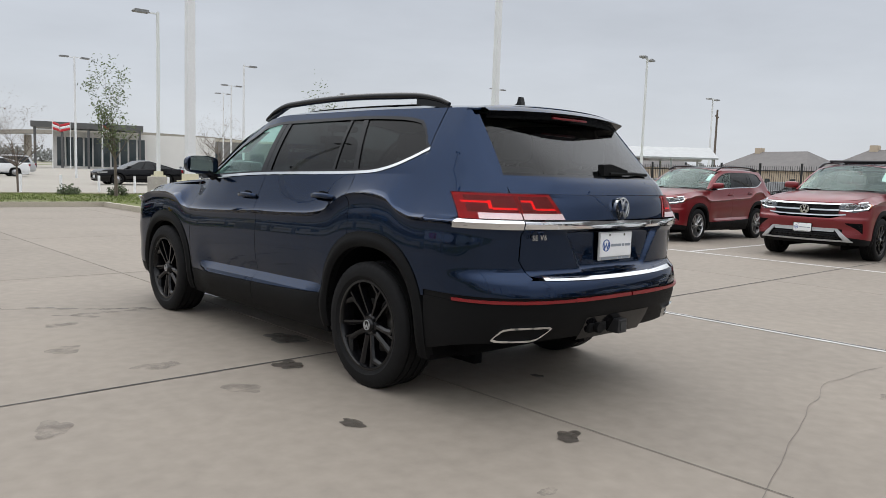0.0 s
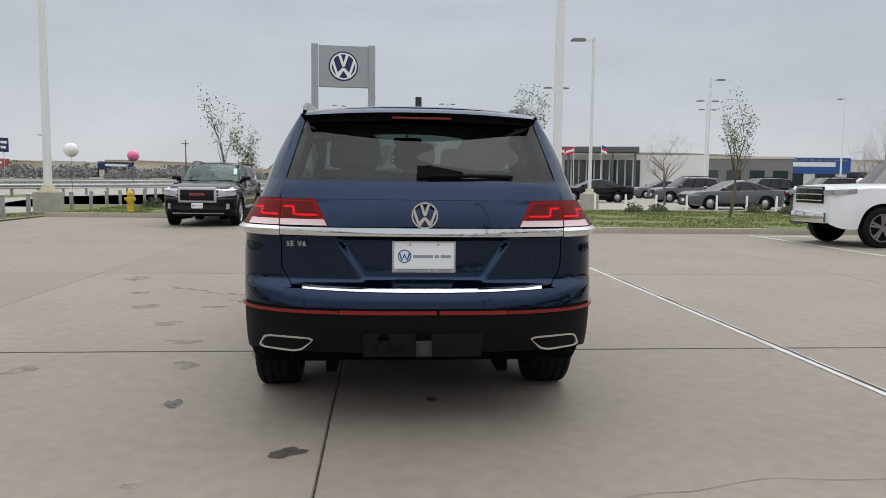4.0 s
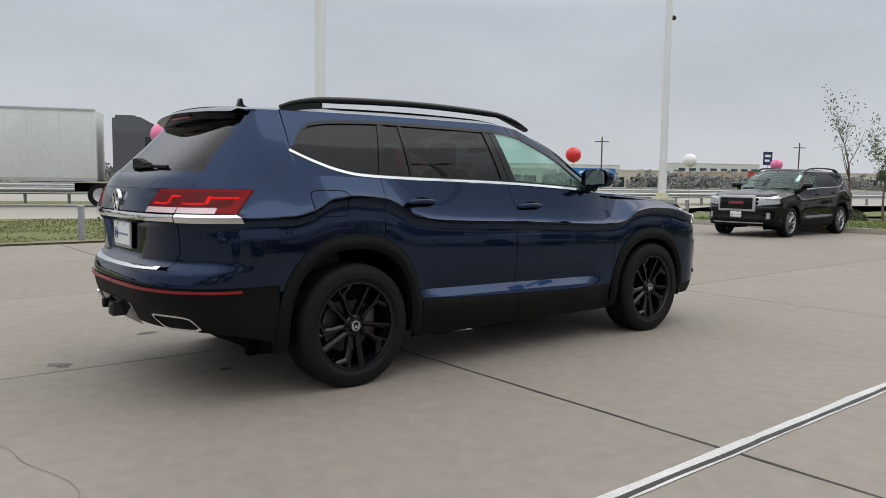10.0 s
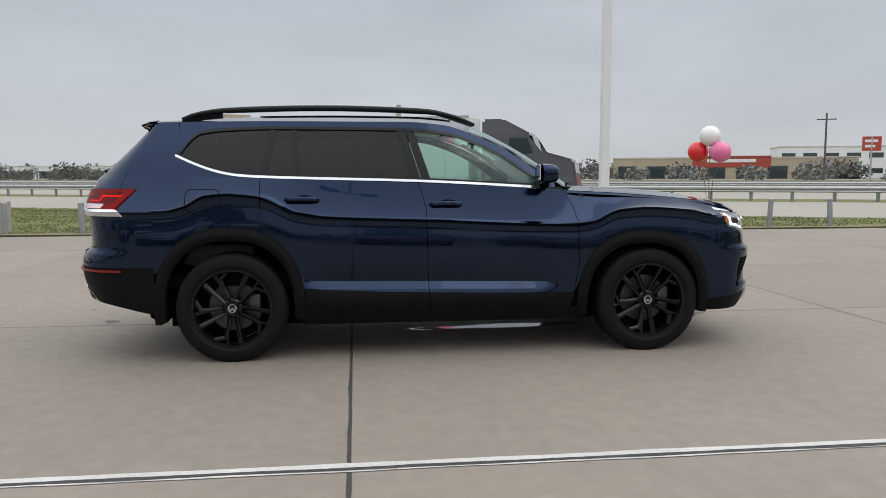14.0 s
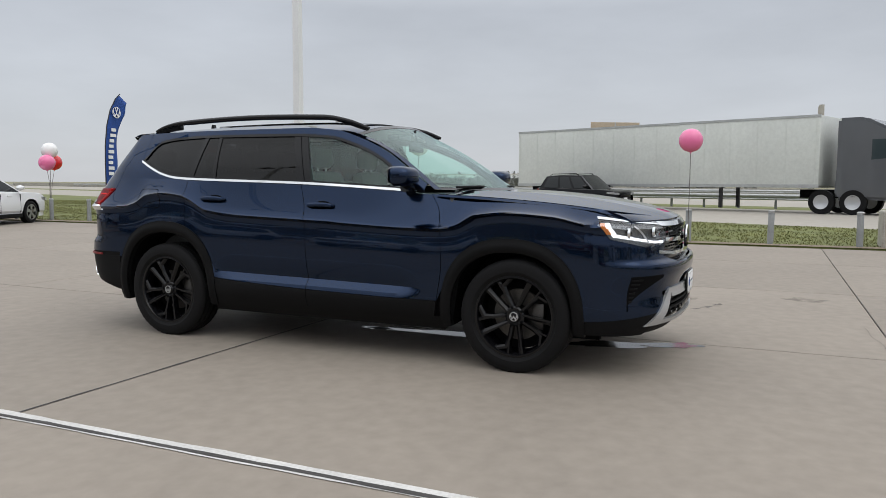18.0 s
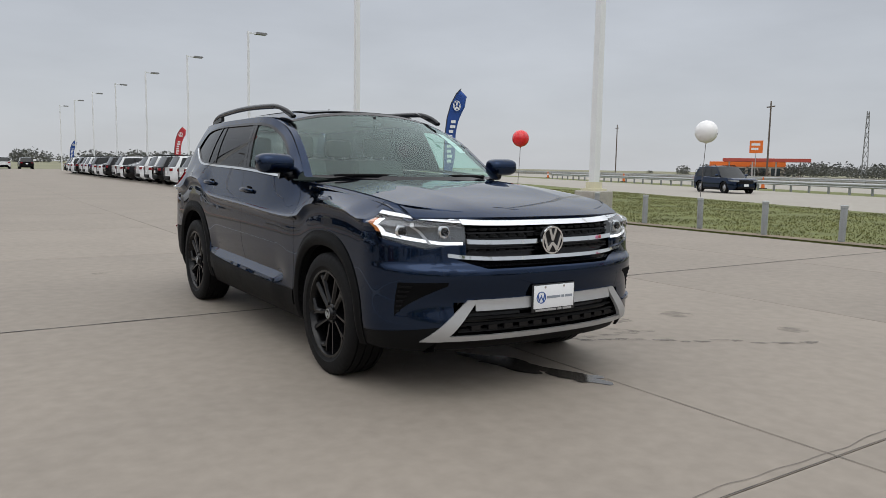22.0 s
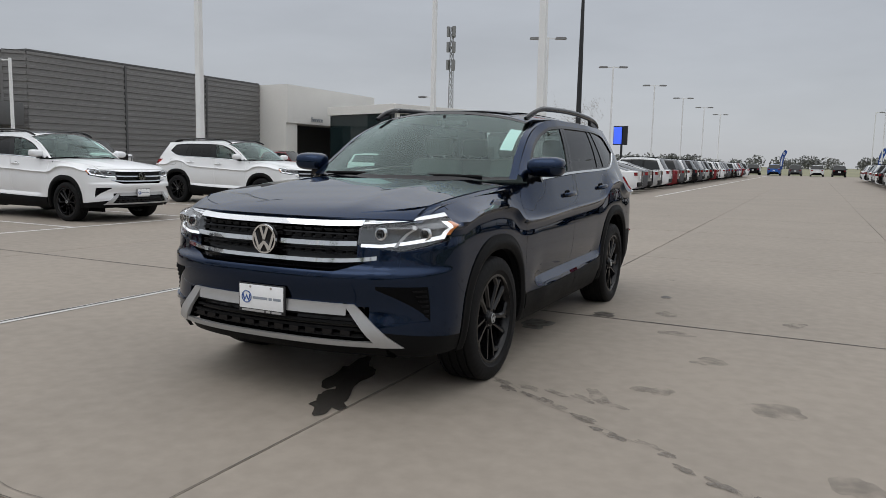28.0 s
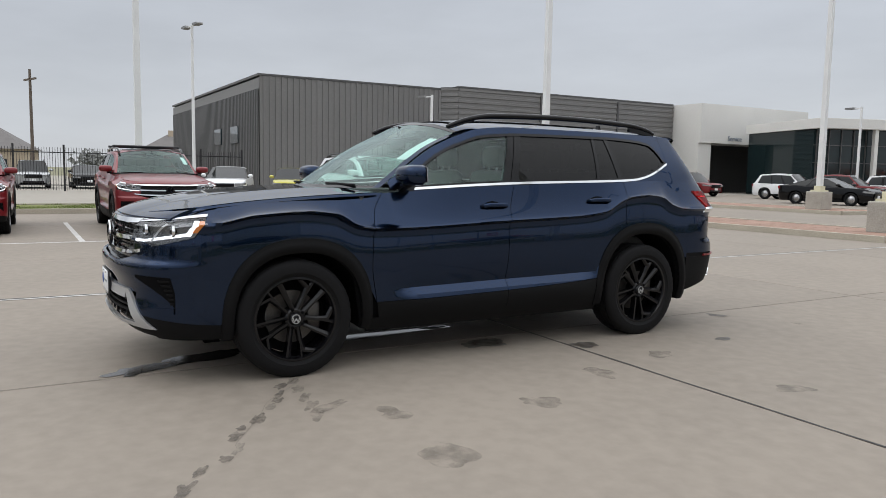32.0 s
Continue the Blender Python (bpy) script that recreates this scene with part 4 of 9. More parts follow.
def _rows(w):
    """Heights of the mesh rows below the crease, close together at the ledge and under the crease."""
    steps = (0.0, 0.2, 0.28, 0.32, 0.355, 0.39, 0.42, 0.46, 0.53, 0.60, 0.68, 0.76, 0.84, 0.90, 0.94, 0.955, 0.97, 0.985, 1.0)
    i = min(17, int(w * 18)); t = w * 18 - i
    return lerp(steps[i], steps[i + 1], t)


def flank_panel(sg, ya, yb, lo, hi, nu=24, nv=16, off=0.0, thick=0.02):
    """A panel of the flank between two upright edges and a lower and upper line."""
    ya, yb, lo, hi = map(as_fn, (ya, yb, lo, hi))
    def fn(u, v):
        z = 0.8
        for _ in range(5):
            y = lerp(ya(z), yb(z), u)
            a, b, c = lo(y), hi(y), _crease(y)
            if nv >= 20 and a < c - 0.05 and b > c + 0.05:
                z = max(a, 0.22 + _rows(v / 0.6) * (c - 0.22)) if v <= 0.6 else lerp(c, b, ((v - 0.6) / 0.4) ** 1.4)
            else:
                z = lerp(a, b, v)
        return Vector((sg * (flank(y, z) + off), y, z))
    bm = bmesh.new()
    add_grid(bm, fn, nu, nv, thick, turned_in)
    return bm


def end_panel(sg, end, ta, tb, z0, z1, nu=20, nv=10, off=0.0, thick=0.02, bm=None):
    """A panel of nose or tail between two edges, given as functions of height, and two heights."""
    ta, tb, z0, z1 = map(as_fn, (ta, tb, z0, z1))
    def fn(u, v):
        z = lerp(z0(u), z1(u), v)
        p = wrap(end, z, lerp(ta(z), tb(z), u), off)
        return Vector((sg * p.x, p.y, p.z))
    bm = bm or bmesh.new()
    add_grid(bm, fn, nu, nv, thick, turned_in)
    return bm


def full_end(end, xa, z0, z1, nu=30, nv=8, off=0.0, thick=0.02):
    """A panel right across nose or tail out to half width xa(z)."""
    xa, z0, z1 = map(as_fn, (xa, z0, z1))
    def fn(u, v):
        k = 2 * u - 1
        z = lerp(z0(abs(k)), z1(abs(k)), v)
        x = abs(k) * xa(z)
        p = wrap(end, z, th_x(end, z, x), off)
        return Vector(((1 if k >= 0 else -1) * p.x, p.y, p.z))
    bm = bmesh.new()
    add_grid(bm, fn, nu, nv, thick, turned_in)
    return bm


def full_wrap(end, z0, z1, nu=60, nv=8, off=0.0, thick=0.02):
    """A panel round the whole nose or tail, flank to flank."""
    z0, z1 = as_fn(z0), as_fn(z1)
    def fn(u, v):
        z = lerp(z0(u), z1(u), v); th = u * math.pi
        p = wrap(end, z, min(th, math.pi - th), off)
        return Vector((p.x if u < 0.5 else -p.x, p.y, p.z))
    bm = bmesh.new()
    add_grid(bm, fn, nu, nv, thick, turned_in)
    return bm


_wheel_cache = {}
def wheel(parent, x, y, rad, width, rim_mat, sg, style="five"):
    """A wheel: treaded tyre, rim barrel, twin spokes, hub, brake disc."""
    w = new("wheel"); w.parent = parent
    w.matrix_basis = pose(x, y, rad - 0.006, 0, 0, 0 if sg > 0 else 180)
    hand = sg
    key = (rad, width, rim_mat, style, sg)
    if key in _wheel_cache:
        for nm, me, m in _wheel_cache[key]:
            o = new(nm, me); o.parent = w; o.matrix_basis = m
        return w
    made = []
    def add(nm, bm, mt, m=Matrix.Identity(4), smooth=True):
        me = mesh_from(nm, bm, M[mt], smooth)
        o = new(nm, me); o.parent = w; o.matrix_basis = m
        made.append((nm, me, m))
    rr = rad * 0.70 if style == "five" else rad * 0.66
    h = width / 2
    prof = [(-h * 0.8, rr), (-h * 0.97, rr + 0.02), (-h, lerp(rr, rad, 0.5)), (-h * 0.95, rad - 0.022), (-h * 0.84, rad - 0.004)]
    for k in range(4):
        a = lerp(-h * 0.62, h * 0.62, k / 3)
        prof += [(a - 0.006, rad), (a - 0.005, rad - 0.009), (a + 0.005, rad - 0.009), (a + 0.006, rad)]
    prof += [(h * 0.84, rad - 0.004), (h * 0.95, rad - 0.022), (h, lerp(rr, rad, 0.5)), (h * 0.99, rr + 0.03), (h * 0.95, rr + 0.026), (h * 0.90, rr + 0.008), (h * 0.8, rr)]
    bm = bmesh.new(); add_lathe(bm, prof, 144, closed=True)
    for v in bm.verts:
        r_ = math.hypot(v.co.y, v.co.z)
        i_ = round(math.atan2(v.co.z, v.co.y) / (2 * math.pi / 144)) % 144
        if r_ > rad - 0.03 and abs(v.co.x) > h * 0.75 and i_ % 3 == 0:
            v.co.y *= 1 - 0.004 / rad; v.co.z *= 1 - 0.004 / rad
    add("tyre", bm, "rubber")
    bm = bmesh.new()
    add_lathe(bm, [(h * 0.80, rr + 0.004), (h * 0.90, rr + 0.006), (h * 0.91, rr - 0.008), (h * 0.80, rr - 0.016), (0.0, rr - 0.03), (-h * 0.8, rr - 0.02), (-h * 0.8, rr)], 64, closed=True)
    add("rim", bm, rim_mat)
    f = h * 0.74
    if style == "five":
        def arm(line, deep, edge):
            """A flat spoke with one chamfered flank along a line of (angle, radius, width)."""
            bm = bmesh.new()
            lo, hi, mid = [], [], []
            for i, (a, r, wd) in enumerate(line):
                p = Vector((r * math.cos(a), r * math.sin(a)))
                q0 = line[max(0, i - 1)]; q1 = line[min(len(line) - 1, i + 1)]
                d = (Vector((q1[1] * math.cos(q1[0]), q1[1] * math.sin(q1[0]))) - Vector((q0[1] * math.cos(q0[0]), q0[1] * math.sin(q0[0])))).normalized()
                nr = Vector((-d.y, d.x))
                lo.append(p - nr * wd / 2); hi.append(p + nr * wd / 2); mid.append(p + nr * wd * edge)
            out = lambda p, dz: (f + 0.020 * p.length / rr - 0.012 - dz, p.x * hand, p.y)
            A = [bm.verts.new(out(p, 0.012)) for p in lo]; B = [bm.verts.new(out(p, 0.0)) for p in mid]; C = [bm.verts.new(out(p, 0.0)) for p in hi]
            A2 = [bm.verts.new(out(p, deep)) for p in lo]; C2 = [bm.verts.new(out(p, deep)) for p in hi]
            for u, v in ((A, B), (B, C), (C, C2), (A2, A)):
                for i in range(len(line) - 1):
                    bm.faces.new((u[i], u[i + 1], v[i + 1], v[i]))
            for i in (0, len(line) - 1):
                bm.faces.new((A[i], B[i], C[i], C2[i], A2[i]))
            add("spoke", bm, rim_mat, smooth=False)
        for k in range(5):
            a = 2 * math.pi * k / 5 + 1.5 * math.pi
            arm([(a + 0.42, 0.048, 0.026), (a + 0.25, rr * 0.5, 0.027), (a + 0.20, rr - 0.004, 0.036)], 0.05, 0.05)
            arm([(a - 0.42, 0.048, 0.026), (a - 0.24, rr * 0.55, 0.028), (a - 0.27, rr * 0.80, 0.032), (a - 0.54, rr * 0.955, 0.026)], 0.05, -0.05)
            arm([(a - 0.24, rr * 0.58, 0.018), (a - 0.17, rr - 0.004, 0.024)], 0.06, 0.0)
    else:
        for k in range(10):
            bm = bmesh.new()
            a = 2 * math.pi * k / 10
            add_box(bm, (f - 0.03, f + 0.008), (-0.018, 0.018), (0.03, rr - 0.005), 0.004, Matrix.Rotation(a, 4, 'X'))
            add("spoke", bm, rim_mat, smooth=False)
    bm = bmesh.new(); add_lathe(bm, [(f - 0.05, 0.074), (f - 0.012, 0.066), (f - 0.004, 0.056), (f - 0.006, 0.042), (f + 0.008, 0.036), (f + 0.012, 0.03)], 30); add("hub", bm, rim_mat)
    bm = bmesh.new(); add_lathe(bm, [(f + 0.010, 0.031), (f + 0.0145, 0.030), (f + 0.0145, 0.026), (f + 0.010, 0.026)], 24, closed=True); add("hub_ring", bm, "satin")
    bm = bmesh.new(); add_prism(bm, [(a * 0.03, b * 0.03) for a, b in ((-0.85, 0.3), (-0.7, 0.55), (-0.4, -0.4), (0, 0.3), (0.4, -0.4), (0.7, 0.55), (0.85, 0.3), (0.45, -0.75), (0, -0.2), (-0.45, -0.75))], f + 0.011, f + 0.0145, "x"); add("hub_mark", bm, "satin", smooth=False)
    for k in range(5):
        t = 2 * math.pi * (k + 0.5) / 5
        bm = bmesh.new(); add_lathe(bm, [(f - 0.03, 0.011), (f - 0.004, 0.011), (f, 0.007)], 8, m=Matrix.Translation((0, 0.060 * math.cos(t), 0.060 * math.sin(t)))); add("lug_bolt", bm, "under")
    bm = bmesh.new(); add_lathe(bm, [(0.0, 0.07), (0.0, 0.172), (-0.022, 0.172), (-0.022, 0.07)], 48, closed=True); add("brake_disc", bm, "disc")
    bm = bmesh.new(); add_lathe(bm, [(-0.03, 0.0), (-0.03, rr - 0.03)], 40); add("backing", bm, "under")
    bm = bmesh.new(); add_box(bm, (-0.03, 0.035), (0.10, 0.185), (-0.09, 0.09), 0.012); add("caliper", bm, "disc")
    _wheel_cache[key] = made
    return w


def seat(parent_name, x, y, mt, scale=1.0):
    s = new("seat"); s.parent = parent_name; s.matrix_basis = pose(x, y, 0.0)
    bm = bmesh.new()
    add_box(bm, (-0.25, 0.25), (-0.25, 0.28), (0.62, 0.80), 0.06); part("cushion", bm, M[mt], s)
    bm = bmesh.new()
    add_box(bm, (-0.24, 0.24), (-0.07, 0.07), (0.72, 1.36), 0.06, Matrix.Translation((0, -0.26, 0)) @ Matrix.Translation((0, 0, 0.75)) @ Matrix.Rotation(radians(14), 4, 'X') @ Matrix.Translation((0, 0, -0.75))); part("backrest", bm, M[mt], s)
    bm = bmesh.new()
    add_box(bm, (-0.135, 0.135), (-0.05, 0.05), (1.365, 1.54), 0.045, Matrix.Translation((0, -0.42, 0))); part("headrest", bm, M[mt], s)
    for k in (-0.06, 0.06):
        bm = bmesh.new(); add_tube(bm, [(k, -0.40, 1.30), (k, -0.42, 1.42)], 0.008, 6); part("headrest_post", bm, M["satin"], s)
    return s


def build_suv(name, label, paint_key, m, group="", hero=True, rim="rim_black", face="sport"):
    P = M[paint_key]
    car = thing(name, label, "car", m, group)
    gap = 0.0022
    arch = lambda y: max(arch_z(y, _arch_r, 0.512, 0.575), arch_z(y, _arch_f, 0.500, 0.545))
    arch_in = lambda y: max(arch_z(y, _arch_r, 0.435, 0.485), arch_z(y, _arch_f, 0.425, 0.452))
    clad = curve_at([(-2.0, 0.63), (-1.0, 0.505), (-0.12, 0.465), (0.95, 0.445), (1.95, 0.44)])
    # shut lines
    fd = curve_at([(0.30, 0.905), (0.48, 0.935), (0.69, 0.965), (0.91, 0.955), (1.05, 0.93), (1.18, 0.855)])
    bp = curve_at([(0.30, -0.115), (0.56, -0.13), (1.04, -0.145), (1.24, -0.20), (1.62, -0.30)])
    rd = lambda z: -1.285 if z > 0.95 else (-1.285 + 0.0 if z > 0.925 else -1.285)
    win_top = curve_at([(-1.835, 1.435), (-1.80, 1.50), (-1.70, 1.592), (-1.5, 1.618), (-1.19, 1.628), (-0.35, 1.622), (-0.02, 1.600), (0.19, 1.540), (0.41, 1.443), (0.60, 1.315), (0.76, 1.200)])
    win_low = curve_at([(-1.86, 1.425), (-1.75, 1.375), (-1.58, 1.315), (-1.44, 1.288), (-1.27, 1.277), (-0.2, 1.247), (0.63, 1.203), (0.80, 1.19)])
    for sg in (1, -1):
        lower = lambda y: max(arch(y), clad(y))
        part("front_fender", flank_panel(sg, lambda z: fd(z) + gap, 1.95, lower, _belt, 40, 30), P, car)
        part("front_door", flank_panel(sg, lambda z: bp(z) + gap, lambda z: fd(z) - gap, lower, lambda y: _belt(y) - 0.004, 34, 30), P, car)
        part("rear_door", flank_panel(sg, -1.285 + gap, lambda z: bp(z) - gap, lower, lambda y: _belt(y) - 0.004, 40, 30), P, car)
        part("quarter_panel", flank_panel(sg, -2.0, -1.285 - gap, lower, lambda y: max(_belt(y), 0) if y > -1.2 else _belt(y), 36, 30), P, car)
        # upper rear quarter and the slim rail over the windows
        part("rear_pillar", flank_panel(sg, -2.0, -1.285, _belt, lambda y: win_low(y) if y > -1.85 else _eave(y), 56, 14, thick=0.012), P, car)
        part("roof_side_rail", flank_panel(sg, -1.852, 0.80, lambda y: max(win_top(y), win_low(y)) if y > -1.83 else 1.432, lambda y: max(_eave(y), win_top(y) + 0.012), 80, 4, thick=0.01), P, car)
        # glass
        qa = lambda z: lerp(-1.272, -1.195, (z - 1.27) / 0.36)
        ca = lambda z: lerp(-1.03, -1.055, (z - 1.27) / 0.36)
        da = lambda z: lerp(-0.235, -0.335, (z - 1.25) / 0.37)
        ea = lambda z: lerp(-0.105, -0.225, (z - 1.24) / 0.37)
        wl = lambda y: win_low(y) + 0.012
        wt = lambda y: max(win_top(y) - 0.014, wl(y) + 0.001)
        part("quarter_window", flank_panel(sg, -1.83, lambda z: qa(z) - 0.02, wl, wt, 30, 10, -0.010, 0), M["glass_dark"], car, "dark privacy glass")
        part("vent_window", flank_panel(sg, lambda z: qa(z) + 0.02, lambda z: ca(z) - 0.012, wl, wt, 8, 10, -0.010, 0), M["glass_dark"], car, "dark privacy glass")
        part("rear_door_window", flank_panel(sg, lambda z: ca(z) + 0.012, lambda z: da(z) - 0.0, wl, wt, 20, 10, -0.010, 0), M["glass_dark"], car, "dark privacy glass")
        part("front_door_window", flank_panel(sg, ea, 0.735, wl, wt, 30, 10, -0.010, 0), M["glass_light"], car, "clear green-tinted glass")
        for a, b, w in ((qa, qa, 0.022), (ca, ca, 0.014)):
            part("window_divider", flank_panel(sg, lambda z: a(z) - w, lambda z: a(z) + w, win_low, win_top, 2, 10, -0.004, 0.02), M["gloss_black"], car)
        part("centre_pillar", flank_panel(sg, lambda z: da(z) - 0.004, lambda z: lerp(da(z), ea(z), 0.5) - 0.003, win_low, win_top, 3, 12, -0.003, 0.03), M["gloss_black"], car)
        part("centre_pillar", flank_panel(sg, lambda z: lerp(da(z), ea(z), 0.5) + 0.003, lambda z: ea(z) + 0.004, win_low, win_top, 3, 12, -0.003, 0.03), M["gloss_black"], car)
        # black surround of the glass, chrome line under it
        part("window_seal", flank_panel(sg, -1.86, 0.80, lambda y: max(win_top(y) - 0.018, win_low(y)), lambda y: max(win_top(y), win_low(y)) + 0.002, 70, 1, 0.001, 0.015), M["gloss_black"], car)
        part("sill_seal", flank_panel(sg, -1.84, 0.80, lambda y: win_low(y) + 0.008, lambda y: win_low(y) + 0.022, 70, 1, 0.0, 0.012), M["gloss_black"], car)
        part("belt_trim", flank_panel(sg, -1.862, 0.72, lambda y: win_low(y) - 0.007, lambda y: win_low(y) + 0.010, 80, 2, 0.005, 0.012), M["chrome"], car, "thin chrome strip under the windows")
        # black cladding
        for c, ro, ri, nm in ((_arch_r, (0.512, 0.575), (0.435, 0.485), "rear"), (_arch_f, (0.500, 0.545), (0.425, 0.452), "front")):
            def ring(u, v, c=c, ro=ro, ri=ri):
                a = lerp(-0.10, math.pi + 0.12, u)
                ca_, sa_ = math.cos(a), math.sin(a)
                e = 2 / 2.35
                q = math.copysign(abs(ca_) ** e, ca_), math.copysign(abs(sa_) ** e, sa_)
                ry, rz = lerp(ri[0], ro[0], v), lerp(ri[1], ro[1], v)
                y, z = c[0] + ry * q[0], c[1] + rz * q[1]
                bul = 0.016 * math.sin(math.pi * min(1, v * 1.15)) + 0.006
                x = flank(y, z) if abs(y) < 1.95 else wrap("r" if y < 0 else "f", z, th_y("r" if y < 0 else "f", z, y)).x
                return Vector((sg * (x + bul), y, z))
            bm = bmesh.new(); add_grid(bm, ring, 44, 6, 0.05, lambda co: Vector((-sg, 0, 0)))
            part("wheel_arch_trim", bm, M["plastic"], car, "black plastic wheel arch trim")
            bm = bmesh.new()
            def liner(u, v, c=c, ri=ri):
                p = ring(u, 0)
                return Vector((lerp(p.x - sg * 0.01, sg * 0.5, v), lerp(p.y, c[0] + (p.y - c[0]) * 1.03, v), lerp(p.z, p.z + 0.01, v)))
            add_grid(bm, liner, 36, 3); part("wheel_well", bm, M["under"], car)
        sill_lo = lambda y: 0.285 + 0.05 * max(0, -y - 0.2)
        part("door_cladding", flank_panel(sg, -1.02, lambda z: bp(z) - gap, lambda y: max(arch(y) + 0.005, sill_lo(y) + 0.05), lambda y: clad(y) - 0.003, 24, 8, 0.004), M["plastic"], car)
        part("door_cladding", flank_panel(sg, lambda z: bp(z) + gap, lambda z: fd(z) - gap, lambda y: sill_lo(y) + 0.05, lambda y: clad(y) - 0.003, 24, 8, 0.004), M["plastic"], car)
        part("sill", flank_panel(sg, -1.02, 0.98, lambda y: 0.24, lambda y: sill_lo(y) + 0.05, 20, 4, -0.004), M["plastic"], car)
        part("inner_side", flank_panel(sg, -2.0, 1.95, lambda y: max(arch_in(y) + 0.03, 0.3), lambda y: _belt(y) - 0.015, 60, 12, -0.035, 0), M["under"], car)
        # handles
        for hy, hz in ((-1.005, 1.118), (-0.01, 1.083)):
            hd = new("door_handle"); hd.parent = car
            x = flank(hy, hz)
            bm = bmesh.new()
            blob(bm, (sg * (x - 0.006), hy + 0.02, hz + 0.004), 0.075, 1, 0.42, 0.0); 
            for v in bm.verts: v.co.x = sg * (x - 0.002) + (v.co.x - sg * (x - 0.006)) * 0.06
            part("recess", bm, M["under"], hd)
            bm = bmesh.new()
            add_tube(bm, [(sg * (x - 0.005), hy - 0.105, hz), (sg * (x + 0.028), hy - 0.085, hz + 0.004), (sg * (x + 0.036), hy - 0.02, hz + 0.008), (sg * (x + 0.034), hy + 0.06, hz + 0.007), (sg * (x + 0.022), hy + 0.10, hz + 0.002), (sg * (x - 0.005), hy + 0.112, hz)], [0.014, 0.017, 0.018, 0.018, 0.016, 0.012], 10)
            for v in bm.verts: v.co.x = sg * (x + 0.02) + (v.co.x - sg * (x + 0.02)) * 0.75
            part("grip", bm, P, hd)
        # mirrors
        mi = new("mirror"); mi.parent = car
        bm = bmesh.new()
        def cap(u, v):
            a, b = 2 * math.pi * u, math.pi * v
            ex, ey, ez = 0.128, 0.098, 0.070
            p = lambda q, k: math.copysign(abs(q) ** k, q)
            X = 0.985 + ex * p(math.cos(b), 0.62); s_ = p(math.sin(b), 0.52)
            Y = 0.685 + ey * s_ * p(math.cos(a), 0.8); Z = 1.295 + ez * s_ * p(math.sin(a), 0.62) + 0.02 * (X - 0.95)
            if Y < 0.655: Y = 0.655
            return Vector((sg * X, Y, Z))
        add_grid(bm, cap, 24, 16); bmesh.ops.remove_doubles(bm, verts=bm.verts, dist=0.0005); part("cap", bm, P, mi)
        bm = bmesh.new(); add_prism(bm, [(sg * 0.875, 1.240), (sg * 1.10, 1.254), (sg * 1.095, 1.348), (sg * 1.03, 1.364), (sg * 0.89, 1.350)], 0.648, 0.652, "y")
        for v in bm.verts: v.co.y -= 0.12 * (abs(v.co.x) - 0.96)
        part("mirror_glass", bm, M["chrome"], mi, "silvered mirror glass", False)
        bm = bmesh.new(); add_tube(bm, [(sg * 0.86, 0.70, 1.19), (sg * 0.90, 0.70, 1.225), (sg * 0.95, 0.69, 1.236)], [0.035, 0.035, 0.05], 10); part("mirror_foot", bm, M["gloss_black"], mi)
        # roof rails
        rl = new("roof_rail"); rl.parent = car
        bm = bmesh.new()
        pts = [(sg * 0.66, -1.84, 1.682), (sg * 0.668, -1.74, 1.727), (sg * 0.672, -1.55, 1.760), (sg * 0.68, -0.8, 1.782), (sg * 0.677, -0.12, 1.765), (sg * 0.668, 0.1, 1.715), (sg * 0.655, 0.24, 1.655)]
        rz_ = curve_at([(p[1], p[2] - 0.016 * min(1, max(0, (p[2] - 1.69) / 0.06))) for p in pts]); rx_ = curve_at([(p[1], abs(p[0])) for p in pts])
        ys_ = [lerp(-1.84, 0.24, i / 30) for i in range(31)]
        add_tube(bm, [(sg * rx_(y), y, rz_(y)) for y in ys_], [0.013 + 0.009 * min(1, 5 * i / 30, 5 * (30 - i) / 30) for i in range(31)], 10)
        part("bar", bm, M["gloss_black"], rl, "gloss black rail")
        for a, b in (((-1.84, 1.66), (-1.56, 1.755)), ((-0.14, 1.755), (0.22, 1.64))):
            bm = bmesh.new(); add_prism(bm, [(a[0], a[1]), (b[0], 1.69 if b[0] < -1 else 1.64), (b[0], b[1] - 0.016 if b[0] < -1 else 1.66), (lerp(a[0], b[0], 0.4), max(a[1], b[1]) - 0.026), (a[0], a[1] + 0.012)], sg * 0.655 - 0.012, sg * 0.655 + 0.018, "x"); part("foot", bm, M["gloss_black"], rl)
        # tail: bumper corners, quarter wrap, lamps
        seam = lambda z: th_x("r", z, 0.715)
        part("bumper_corner", end_panel(sg, "r", 0.0, lambda z: th_x("r", z, lerp(0.661, 0.718, min(1, max(0, (z - 0.76) / 0.09))) if z > 0.752 else 0.70), 0.665, 1.012, 22, 22), P, car)
        part("rear_corner", end_panel(sg, "r", 0.0, lambda z: th_x("r", z, lerp(0.735, 0.635, (z - 1.2) / 0.42)), 1.198, 1.30, 16, 6), P, car)
        part("rear_corner", end_panel(sg, "r", 0.0, lambda z: th_x("r", z, lerp(0.735, 0.635, (z - 1.2) / 0.42)), 1.30, 1.645, 12, 14, thick=0.008), P, car)
        part("lower_corner", end_panel(sg, "r", 0.0, lambda z: th_x("r", z, 0.715), 1.0, 1.07, 14, 3, -0.004, 0), P, car)
        part("lamp_surround", end_panel(sg, "r", 0.0, lambda z: th_y("r", z, lerp(-2.24, -2.115, (z - 1.065) / 0.13) + 0.004) if z > 1.064 else th_y("r", z, -2.195), 1.010, 1.2, 10, 12, 0.0, 0.012), P, car)
        tl = new("tail_lamp"); tl.parent = car
